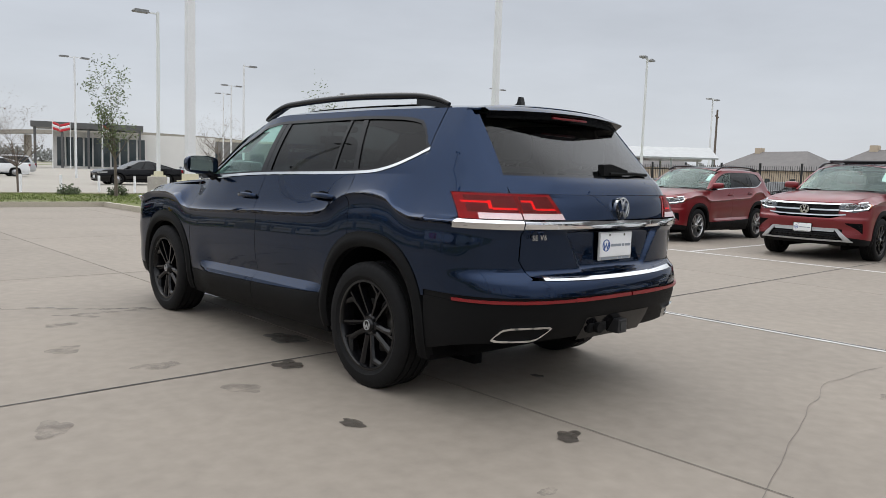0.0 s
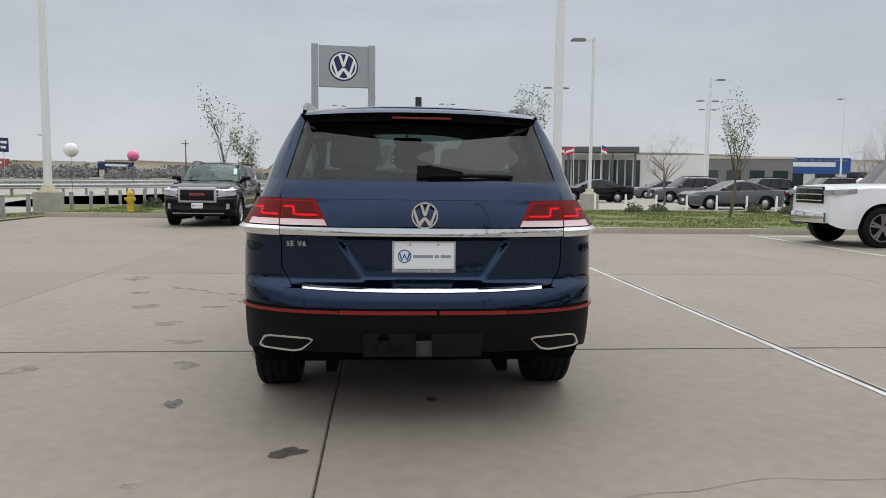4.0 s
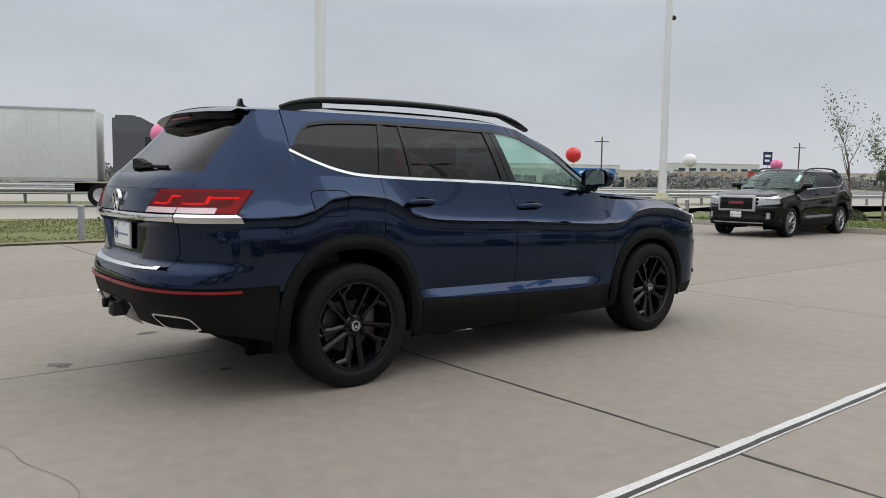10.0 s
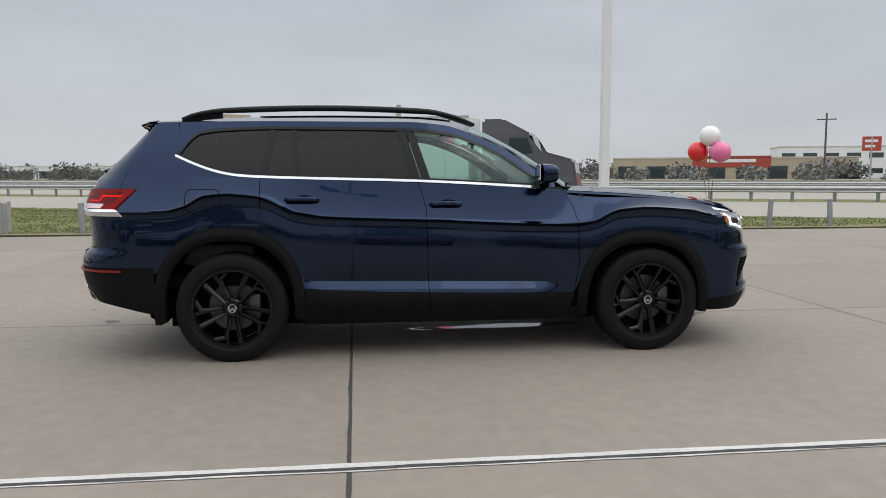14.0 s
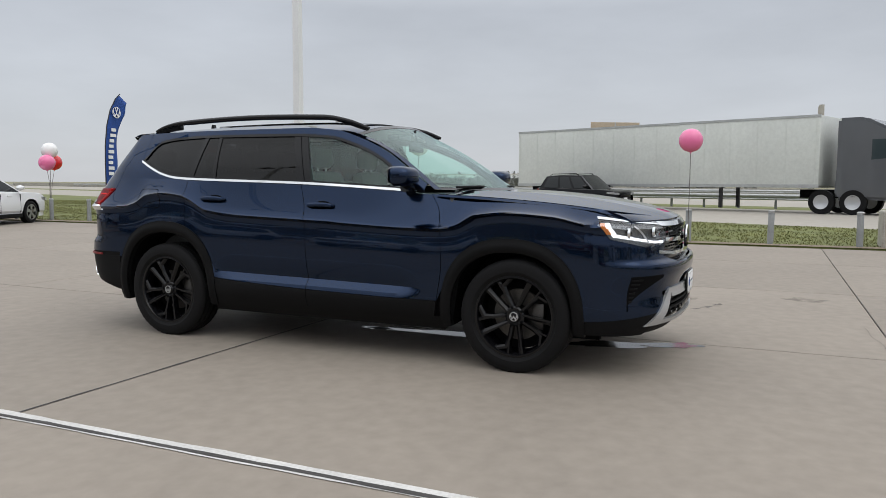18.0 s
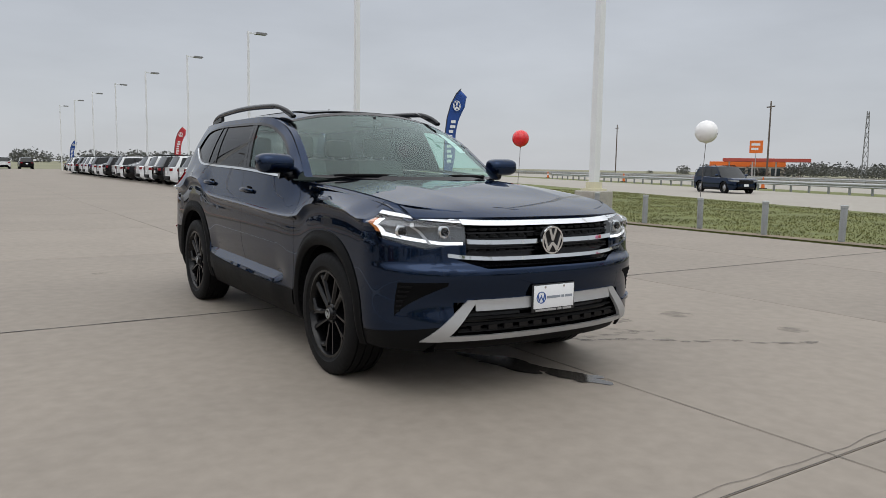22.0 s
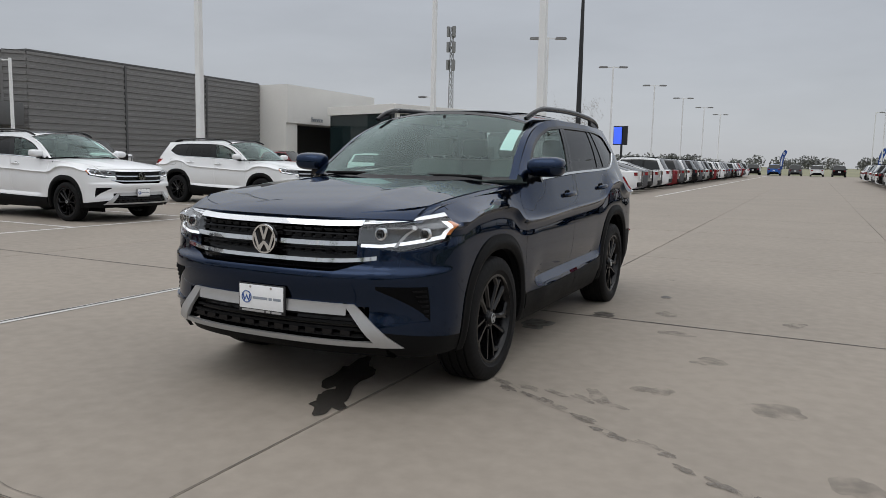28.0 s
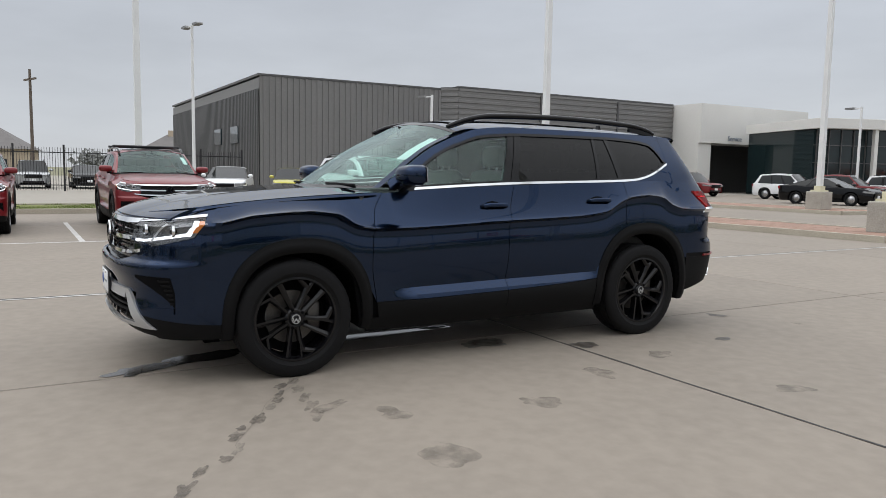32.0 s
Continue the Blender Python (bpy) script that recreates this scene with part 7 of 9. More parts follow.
# Stalls east of the car: noses towards it.
red2 = build_suv("sport_utility_car", "red sport utility car with black wheels and roof bars", "red_paint", facing(10.9 + 1.4895, 0.35, 90), "cars in the east stalls", False)
bm = bmesh.new()
for yb in (-0.45, -1.25):
    add_tube(bm, [(-0.72, yb, 1.80), (0.72, yb, 1.80)], 0.025, 8)
part("cross_bars", bm, M["black_metal"], red2)
white1 = build_suv("sport_utility_car", "white sport utility car with black wheels", "white_paint", facing(10.2 + 1.4895, -4.95, 90), "cars in the east stalls", False)
copy_thing(white1, facing(10.3 + 1.4895, -10.75, 90))
build_suv("compact_car", "red compact crossover car with silver wheels", "red_paint", facing(11.3 + 1.36, 3.95, 88) @ Matrix.Diagonal((0.93, 0.88, 0.94, 1)), "cars in the east stalls", False, "rim_silver")
simple_car("pickup_truck", "white crew-cab pickup truck with chrome grille", "pickup", "white_paint", facing(10.15 + 1.88, 9.35, 90), "cars in the east stalls", "rim_silver", "chrome")
gm = build_suv("crossover_car", "black crossover car with silver wheels backed to the kerb", "black_paint", facing(-4.95, 15.65, 180) @ Matrix.Diagonal((0.97, 0.93, 0.98, 1)), "", False, "rim_silver", "upright")
bm = bmesh.new(); add_box(bm, (-0.50, 0.50), (2.44, 2.505), (0.64, 1.045), 0.03); part("grille_frame", bm, M["silver_paint"], gm, "broad chrome grille surround")
bm = bmesh.new(); add_box(bm, (-0.44, 0.44), (2.45, 2.512), (0.695, 0.985), 0.015); part("grille_mesh", bm, M["gloss_black"], gm)
bm = bmesh.new(); add_box(bm, (-0.20, 0.20), (2.47, 2.522), (0.82, 0.895), 0.006); part("grille_mark", bm, M["lamp_red"], gm, "red bar on the grille")
mal = simple_car("saloon_car", "white saloon car with silver wheels", "sedan", "white_paint", facing(-8.45, -18.0, 110), "cars in the west row", "rim_silver")

# Rows of stock along the drive: west row tails to the drive, east row the same.
TEMPL = {}
def stock(kind, col, m, group):
    key = (kind, col)
    words = {"black_paint": "black", "white_paint": "white", "grey_paint": "grey metallic", "silver_paint": "silver", "red_paint": "red", "blue": "dark blue", "sky_paint": "bright blue", "yellow_paint": "lime yellow"}[col]
    kn = {"suv": "sport utility car", "sedan": "saloon car", "hatch": "hatchback car", "pickup": "pickup truck"}[kind]
    if key not in TEMPL:
        TEMPL[key] = simple_car({"suv": "sport_utility_car", "sedan": "saloon_car", "hatch": "hatchback_car", "pickup": "pickup_truck"}[kind], words + " " + kn + " parked in a row", kind, col, m, group, near=False)
        return TEMPL[key]
    c = copy_thing(TEMPL[key], m)
    c["group"] = group
    return c


_r = random.Random(4)
_cols = ["black_paint", "grey_paint", "white_paint", "black_paint", "grey_paint", "white_paint", "red_paint", "silver_paint"]
for k in range(22):
    stock("sedan" if k in (1, 2) else _r.choice(["suv", "suv", "suv", "sedan"]), _cols[(k * 5 + k // 3) % 8] if k not in (0, 1, 2) else ("black_paint", "grey_paint", "white_paint")[k], facing(-9.3 + 0.2 * _r.random(), -22.2 - 2.85 * k, 90 + 2 * _r.random()), "cars in the west row")
for k in range(24):
    stock("sedan" if k < 2 else _r.choice(["suv", "suv", "sedan", "suv"]), ("white_paint", "grey_paint")[k] if k < 2 else _cols[(k * 3 + k // 2) % 8], facing(6.7 + 0.2 * _r.random(), -28.2 - 2.85 * k, -90 + 2 * _r.random()), "cars in the east row")
for k in range(9):
    stock("suv", ("black_paint", "white_paint", "grey_paint", "sky_paint")[k % 4], facing(-6 + 2.9 * k, -119, 180), "cars at the end of the lot")
# Cars by the showroom and the service building.
for k, (c, kd) in enumerate((("black_paint", "sedan"), ("red_paint", "suv"), ("white_paint", "suv"), ("white_paint", "sedan"), ("white_paint", "suv"), ("white_paint", "suv"))):
    stock(kd, c, facing((19.0, 23.5, 22.0, 20.6, 17.0, 25.5)[k], (-35.0, -44.0, -47.5, -52.0, -57.0, -41.0)[k], (100, 100, 103, 103, -75, 98)[k]), "cars by the showroom")
for x, y, kd, c, a in ((30.5, -9.0, "hatch", "yellow_paint", 70), (32.0, -13.2, "suv", "grey_paint", 80), (28.5, -5.4, "sedan", "white_paint", 70), (27.5, -2.4, "sedan", "black_paint", 70), (36, -20, "sedan", "black_paint", 85), (36, -25, "pickup", "white_paint", 85), (33, -40, "suv", "red_paint", 90), (35, -34, "sedan", "black_paint", 80)):
    stock(kd, c, facing(x, y, a), "cars by the service building")
for k in range(16):
    stock(("suv", "sedan", "suv")[k % 3], ("white_paint", "black_paint", "silver_paint", "grey_paint", "white_paint", "red_paint")[k % 6], facing(47, -4 + 3.0 * k, 90), "cars behind the iron fence")
# Neighbouring lot to the north.
for k, (x, y, kd, c, a) in enumerate(((13, 40, "sedan", "black_paint", 90), (19.5, 41, "suv", "grey_paint", 90), (25, 42, "suv", "black_paint", 95), (31, 44, "suv", "white_paint", 90), (22, 52, "sedan", "grey_paint", 90), (28, 54, "sedan", "red_paint", 90), (6, 62, "suv", "grey_paint", 90), (0, 66, "sedan", "black_paint", 90), (-7, 70, "suv", "white_paint", 90), (12, 68, "suv", "silver_paint", 90), (17, 29.5, "sedan", "grey_paint", 92), (24, 33, "suv", "black_paint", 92), (9, 58, "sedan", "white_paint", 90), (36, 36, "suv", "black_paint", 90))):
    stock(kd, c, facing(x, y, a), "cars in the next lot")
# Traffic on the frontage road, as it stands for most of its time in view.
_ru = math.degrees(math.atan2(-UX, UY))
p = wst(26.6, -16.5); stock("suv", "black_paint", facing(p[0], p[1], _ru), "road traffic")
p = wst(26.0, -36); stock("suv", "blue", facing(p[0], p[1], _ru), "road traffic")


def articulated_truck(n, u, box, dark_cab, back=-8.0, turn=0):
    px = wst(n, u)
    t = thing("articulated_truck", ("bright blue box trailer with a pale swoosh" if box == "trailer_blue" else "weathered white box trailer and dark tractor") + " on the frontage road", "truck", pose(px[0], px[1], 0.02, 0, 0, _ru + turn), "road traffic")
    bm = bmesh.new(); add_box(bm, (-1.3, 1.3), (back, 8.0), (1.15, 4.05), 0.03); part("trailer_box", bm, M[box], t)
    for sx in (-1, 1):
        for k in range(int((7.9 - back) / 1.21) + 1):
            bm = bmesh.new(); add_box(bm, (sx * 1.3 - 0.006, sx * 1.3 + 0.012), (back + 0.1 + 1.21 * k, back + 0.13 + 1.21 * k), (1.25, 3.95)); part("panel_rib", bm, M[box], t, smooth=False)
        bm = bmesh.new(); add_box(bm, (sx * 1.3 - 0.02, sx * 1.3 + 0.02), (back, 8.0), (1.08, 1.22)); part("side_rail", bm, M["galv"], t, smooth=False)
        bm = bmesh.new(); add_box(bm, (sx * 1.3 - 0.02, sx * 1.3 + 0.02), (back, 8.0), (3.98, 4.08)); part("top_rail", bm, M["galv"], t, smooth=False)
        for y in (back + 1.4, back + 2.7):
            for q in (0.0, 0.3):
                bm = bmesh.new(); add_lathe(bm, [(-0.13, 0.3), (-0.13, 0.50), (0.13, 0.50), (0.13, 0.3)], 28, closed=True, m=Matrix.Translation((sx * (1.12 - q), y, 0.50))); part("tyre", bm, M["rubber"], t)
            bm = bmesh.new(); add_lathe(bm, [(sx * 0.05, 0.0), (sx * 0.05, 0.12), (sx * 0.12, 0.30), (0, 0.30)], 20, m=Matrix.Translation((sx * 1.12, y, 0.50))); part("wheel_disc", bm, M["silver_paint"], t)
        bm = bmesh.new(); add_box(bm, (sx * 0.9 - 0.06, sx * 0.9 + 0.06), (3.6, 3.75), (0.15, 1.1)); part("landing_leg", bm, M["black_metal"], t, smooth=False)
    bm = bmesh.new(); add_box(bm, (-0.5, 0.5), (back + 0.4, back + 3.6), (0.7, 1.15)); part("bogie", bm, M["under"], t, smooth=False)
    if box == "trailer_blue":
        for sx in (-1, 1):
            bm = bmesh.new()
            add_tube(bm, [(sx * 1.31, -5.8 + 0.55 * k, 2.35 - 0.5 * math.sin(math.pi * (k + 1) / 13)) for k in range(12)], [0.05 + 0.10 * math.sin(math.pi * (k + 1) / 13) for k in range(12)], 6)
            for v in bm.verts: v.co.x = sx * 1.313
            part("swoosh", bm, M["white"], t, "pale curved stripe")
            bm = bmesh.new(); add_box(bm, (sx * 1.315 - 0.003, sx * 1.315 + 0.003), (-4.6, -1.8), (2.75, 3.35)); part("print", bm, M["white"], t, "white bar of print", False)
    cab = dark_cab
    bm = bmesh.new()
    add_prism(bm, [(8.6, 0.9), (8.6, 3.9), (9.6, 3.9), (10.9, 3.2), (11.3, 2.3), (12.9, 2.0), (13.1, 0.6), (8.6, 0.6)], -1.2, 1.2, "x"); bmesh.ops.bevel(bm, geom=bm.edges, offset=0.12, segments=2, affect='EDGES'); part("cab", bm, M[cab], t)
    bm = bmesh.new(); add_prism(bm, [(10.85, 3.1), (11.22, 2.36), (11.26, 2.4), (10.92, 3.14)], -1.0, 1.0, "x"); part("windscreen", bm, M["facade_glass"], t)
    for sx in (-1, 1):
        bm = bmesh.new(); add_prism(bm, [(9.9, 2.2), (9.9, 3.0), (10.75, 3.0), (11.05, 2.3)], sx * 1.20 - 0.01, sx * 1.20 + 0.01, "x"); part("side_window", bm, M["facade_glass"], t, smooth=False)
        for y in (12.2, 9.3, 8.1):
            bm = bmesh.new(); add_lathe(bm, [(-0.13, 0.3), (-0.13, 0.50), (0.13, 0.50), (0.13, 0.3)], 28, closed=True, m=Matrix.Translation((sx * 1.1, y, 0.50))); part("tyre", bm, M["rubber"], t)
            bm = bmesh.new(); add_lathe(bm, [(sx * 0.05, 0.0), (sx * 0.05, 0.12), (sx * 0.12, 0.30), (0, 0.30)], 20, m=Matrix.Translation((sx * 1.1, y, 0.50))); part("wheel_disc", bm, M["silver_paint"], t)
    bm = bmesh.new(); add_box(bm, (-0.5, 0.5), (7.0, 12.6), (0.65, 1.0)); part("chassis", bm, M["under"], t, smooth=False)
    return t


articulated_truck(29.8, -14.3, "trailer_white", "grey_paint")

# ---------------- guard rails, fences, signs ----------------
def guard_rail(n, u0, u1, z, label="galvanised steel guard rail on posts"):
    g = thing("guard_rail", label, "guard rail", kind="structure")
    bm = bmesh.new()
    prof = [(0.0, 0.42), (0.05, 0.47), (0.0, 0.53), (0.05, 0.60), (0.05, 0.66), (0.0, 0.73)]
    for a, b in zip(prof, prof[1:]):
        p = [wst(n - a[0], u0, z + a[1]), wst(n - b[0], u0, z + b[1]), wst(n - b[0], u1, z + b[1]), wst(n - a[0], u1, z + a[1])]
        bm.faces.new([bm.verts.new(q) for q in p])
    part("beam", bm, M["galv"], g, smooth=False)
    bm = bmesh.new()
    k = u0
    while k < u1:
        q = wst(n + 0.12, k)
        add_box(bm, (q[0] - 0.06, q[0] + 0.06), (q[1] - 0.06, q[1] + 0.06), (z - 0.3, z + 0.72))
        k += 1.9
    part("posts", bm, M["bollard"], g, smooth=False, kind="stuff")


guard_rail(34.0, -90, 110, 0.02)
guard_rail(63.0, -200, 260, 0.0, "far galvanised guard rail on posts")
bm = bmesh.new()
for k in range(60):
    a, b = wst(64.5, -260 + 9 * k), wst(64.5, -251.1 + 9 * k)
    d = Vector((0.25, 0.1, 0))
    lo = [bm.verts.new(Vector(a) - d), bm.verts.new(Vector(a) + d), bm.verts.new(Vector(b) + d), bm.verts.new(Vector(b) - d)]
    hi = [bm.verts.new(Vector(v.co) * 1 + Vector((0, 0, 0.85))) for v in lo]
    bm.faces.new(hi)
    for i in range(4):
        bm.faces.new((lo[i], lo[(i + 1) % 4], hi[(i + 1) % 4], hi[i]))
tagged(part("barrier", bm, M["concrete_base"], smooth=False), "long concrete median barrier", "barrier", kind="structure")

# Dealer pylon: two silver posts and a panel with a ring emblem.
py = thing("pylon_sign", "tall silver pylon sign with dark blue disc and white ring", "sign", pose(-2.37, 35.5, 0.02, 0, 0, 4) @ Matrix.Scale(1.085, 4))
for sx in (-1, 1):
    bm = bmesh.new(); add_box(bm, (sx * 1.42 - 0.17, sx * 1.42 + 0.17), (-0.2, 0.2), (0, 7.85), 0.01); part("post", bm, M["sign_silver"], py, smooth=False)
    bm = bmesh.new(); add_box(bm, (sx * 1.42 - 0.5, sx * 1.42 + 0.5), (-0.5, 0.5), (0, 0.25), 0.02); part("footing", bm, M["concrete_base"], py, smooth=False)
bm = bmesh.new(); add_box(bm, (-1.22, 1.22), (-0.14, 0.14), (5.75, 7.80), 0.02); part("panel", bm, M["sign_silver"], py, smooth=False)
for sy in (-1, 1):
    bm = bmesh.new(); add_lathe(bm, [(sy * 0.13, 0.74), (sy * 0.165, 0.72), (sy * 0.17, 0.0)], 44, "y", m=Matrix.Translation((0, 0, 6.78))); part("disc", bm, M["navy"], py, "dark blue disc")
    emblem(py, 0.66, sy * 0.165 - 0.015, sy * 0.165 + 0.015, "white", pose(0, 0, 6.78))

# Iron fence east.
fe = thing("iron_fence", "black iron picket fence", "fence", kind="structure")
bm = bmesh.new()
for k in range(420):
    y = -9 + 0.13 * k
    add_box(bm, (39.99, 40.01), (y, y + 0.022), (0.05, 2.35))
part("pickets", bm, M["black_metal"], fe, smooth=False, kind="stuff")
for k in range(24):
    bm = bmesh.new(); add_box(bm, (39.95, 40.05), (-9.05 + 2.4 * k, -8.95 + 2.4 * k), (0, 2.5)); part("post", bm, M["black_metal"], fe, smooth=False)
for z in (0.3, 2.05):
    bm = bmesh.new(); add_box(bm, (39.98, 40.02), (-9, 46), (z, z + 0.05)); part("rail", bm, M["black_metal"], fe, smooth=False)

# Low white posts and rail beside the north street.
wf = thing("low_barrier", "low white pipe rail beside the street", "rail", kind="structure")
bm = bmesh.new()
for k in range(40):
    add_tube(bm, [(-9 + 1.4 * k, 26.2, 0.0), (-9 + 1.4 * k, 26.2, 0.75)], 0.05, 8)
part("posts", bm, M["white"], wf, kind="stuff")


# ---------------- trees and shrubs ----------------
def tree(x, y, h, spread, seed, leaf="leaf", leaves=900, z=0.1, lsize=0.06, twigs=True, label="slender young tree with sparse leaves"):
    rng = random.Random(seed)
    t = thing("tree", label, "tree", pose(x, y, z), "trees")
    bm = bmesh.new()
    tips = []
    def limb(p, d, length, r, depth):
        pts, rs = [p], [r]
        for i in range(4):
            d = (d + Vector((rng.uniform(-1, 1), rng.uniform(-1, 1), rng.uniform(-0.2, 0.6))) * 0.16).normalized()
            p = p + d * length / 4
            pts.append(p); rs.append(r * (1 - 0.2 * (i + 1)))
            if depth > 0:
                tips.append(p)
        add_tube(bm, pts, rs, 6 if depth < 2 else 4, False)
        if depth < (4 if leaf == "leaf_brown" else 3):
            for k in range((4 if leaf == "leaf_brown" and depth < 3 else 3) if depth else 13):
                i = rng.randint(1, 4) if depth else rng.randint(2, 4)
                a = rng.uniform(0, 6.283)
                nd = (Vector((math.cos(a) * spread, math.sin(a) * spread, rng.uniform(0.35, 1.0))) * (1.0 if leaf != "leaf_brown" or depth else 1.6) + d * 0.5).normalized()
                limb(pts[i], nd, length * rng.uniform(0.36, 0.58) * (1.25 if leaf == "leaf_brown" and not depth else 1.0), rs[i] * (0.70 if leaf == "leaf_brown" else 0.55), depth + 1)
    limb(Vector((0, 0, 0)), Vector((0, 0, 1)), h * 0.66, 0.012 * h + 0.02, 0)
    part("trunk", bm, M["bark"], t)
    co, fa = [], []
    for k in range(int(leaves * (1.1 if leaf == "leaf_brown" else 2.2))):
        p = rng.choice(tips) + Vector((rng.gauss(0, 1), rng.gauss(0, 1), rng.gauss(0, 1))) * 0.13 * (h / 4)
        a = Vector((rng.uniform(-1, 1), rng.uniform(-1, 1), rng.uniform(-1, 1))).normalized(); b = a.orthogonal().normalized()
        s = lsize * rng.uniform(0.6, 1.5) * (0.45 if leaf == "leaf_brown" else 0.8)
        i = len(co)
        co += [p + a * s, p + b * s * 0.45, p - a * s, p - b * s * 0.45]
        fa.append((i, i + 1, i + 2, i + 3))
    me = bpy.data.meshes.new("crown"); me.from_pydata([tuple(c) for c in co], [], fa); me.materials.append(M[leaf])
    o = new("crown", me); o.parent = t
    return t


BARE = "young bare tree with brownish buds"
tree(5.7, 22.2, 3.9, 0.5, 11, leaves=700, lsize=0.06)
tree(-0.5, 27.0, 3.2, 0.6, 12, leaves=1500, lsize=0.055)
tree(-6.1, 22.6, 3.9, 0.45, 13, leaves=150, lsize=0.05)
tree(-5.6, 24.2, 2.9, 0.5, 14, leaves=600, lsize=0.05)
tree(11.8, 18.7, 4.0, 0.5, 15, leaves=450, lsize=0.055)
tree(3.9, 27.8, 3.0, 1.0, 16, "leaf_brown", 1500, 0.02, 0.05, label=BARE)
tree(15.8, 35.0, 3.9, 1.0, 17, "leaf_brown", 1700, 0.02, 0.05, label=BARE)
tree(30.5, 38.5, 3.8, 1.1, 18, "leaf_brown", 1400, 0.02, 0.05, label=BARE)
tree(22.5, 26.0, 4.2, 1.1, 19, "leaf_brown", 2000, 0.02, 0.06, label=BARE)
tree(27.5, 30.0, 4.4, 1.0, 20, "leaf_brown", 1500, 0.05, 0.06, label=BARE)
tree(12.5, -46, 5.0, 1.1, 21, "leaf_brown", 1500, 0.0, 0.06, label=BARE)
tree(34, 24, 4.2, 0.5, 22, leaves=900, lsize=0.05)


def shrub(x, y, r, seed, z=0.05):
    rng = random.Random(seed)
    s = thing("shrub", "low dark green shrub", "shrub", pose(x, y, z), "shrubs")
    co, fa = [], []
    for k in range(420):
        d = Vector((rng.gauss(0, 1), rng.gauss(0, 1), abs(rng.gauss(0, 0.8)))).normalized()
        p = d * r * rng.uniform(0.45, 1.0) * (1 + 0.25 * noise.noise(d * 2 + Vector((seed, 0, 0))))
        a = Vector((rng.uniform(-1, 1), rng.uniform(-1, 1), rng.uniform(-1, 1))).normalized(); b = a.orthogonal().normalized()
        q = r * 0.13
        i = len(co)
        co += [p + a * q, p + b * q * 0.5, p - a * q, p - b * q * 0.5]; fa.append((i, i + 1, i + 2, i + 3))
    me = bpy.data.meshes.new("leaves"); me.from_pydata([tuple(c) for c in co], [], fa); me.materials.append(M["bush"])
    o = new("leaves", me); o.parent = s
    bm = bmesh.new(); add_tube(bm, [(0, 0, 0), (0.02, 0, r * 0.8)], 0.03, 6); part("stem", bm, M["bark"], s)


for k in range(14):
    shrub(-9 + 2.6 * k + 0.8 * math.sin(k * 3), 23.2 + 0.4 * math.sin(k * 1.7), 0.42, k, 0.08)

# Boulders at the row end.
for x, y, r, s in ((4.8, -24.6, 0.42, 1), (4.35, -24.3, 0.30, 2), (5.2, -24.2, 0.24, 3)):
    b = bmesh.new(); blob(b, (0, 0, r * 0.55), r, s, 0.75, 0.6, 3)
    ob = part("boulder", b, M["rock"]); ob.location = (x, y, 0)
    tagged(ob, "rough brown boulder at the end of the row", "boulder", "boulders")

# ---------------- buildings ----------------
def corrugated(bm, p0, p1, z0, z1, step=0.30, depth=0.05, level=True):
    """Ribbed sheet wall from p0 to p1; ribs level or upright."""
    d = (Vector(p1) - Vector(p0)); n = Vector((d.y, -d.x)).normalized()
    prof = []
    if level:
        z = z0
        while z < z1:
            prof += [(z, 0.0), (min(z1, z + step * 0.5), 0.0), (min(z1, z + step * 0.55), depth), (min(z1, z + step * 0.95), depth)]
            z += step
        rows = [[bm.verts.new((q[0] + n.x * o, q[1] + n.y * o, zz)) for q in (p0, p1)] for zz, o in prof]
    else:
        m = int(d.length / step)
        for k in range(m):
            prof += [(k / m, 0.0), ((k + 0.5) / m, 0.0), ((k + 0.55) / m, depth), ((k + 0.95) / m, depth)]
        rows = []
        for t, o in prof:
            c = Vector(p0) + d * t
            rows.append([bm.verts.new((c.x + n.x * o, c.y + n.y * o, zz)) for zz in (z0, z1)])
    for a, b in zip(rows, rows[1:]):
        bm.faces.new((a[0], a[1], b[1], b[0]))


def sign_text(parent, body, size, m, material, label):
    fc = bpy.data.curves.new("letters", 'FONT'); fc.body = body; fc.size = size; fc.extrude = 0.02
    tob = new("letters", fc); bpy.context.view_layer.update()
    me = bpy.data.meshes.new_from_object(tob.evaluated_get(bpy.context.evaluated_depsgraph_get())); me.materials.append(material)
    bpy.data.objects.remove(tob)
    o = new("letters", me); o.parent = parent; o.matrix_basis = m; o["label"] = label
    return o


sb = thing("service_building", "large grey ribbed steel service building with a white service entrance", "building")
BX = 43.0
bm = bmesh.new(); add_box(bm, (BX, BX + 30), (-47.5, -11.0), (0, 7.3)); part("wall", bm, M["cladding"], sb, smooth=False)
bm = bmesh.new(); corrugated(bm, (BX - 0.02, -11.0), (BX - 0.02, -24.5), 0, 7.45, 0.4, 0.06, False); part("upright_cladding", bm, M["cladding"], sb, "upright ribbed grey sheet", False)
bm = bmesh.new(); corrugated(bm, (BX - 0.9, -25.5), (BX - 0.9, -47.5), 0, 7.6, 0.42, 0.07, True); part("level_cladding", bm, M["cladding"], sb, "level ribbed grey sheet", False)
bm = bmesh.new(); corrugated(bm, (BX - 0.02, -24.5), (BX - 0.9, -25.5), 0, 7.6, 0.42, 0.07, True); part("return_cladding", bm, M["cladding"], sb, smooth=False)
bm = bmesh.new(); add_box(bm, (BX - 0.95, BX + 30), (-47.5, -25.5), (7.55, 7.7)); add_box(bm, (BX - 0.08, BX + 30), (-25.5, -10.9), (7.4, 7.55)); part("parapet", bm, M["cladding_dark"], sb, smooth=False)
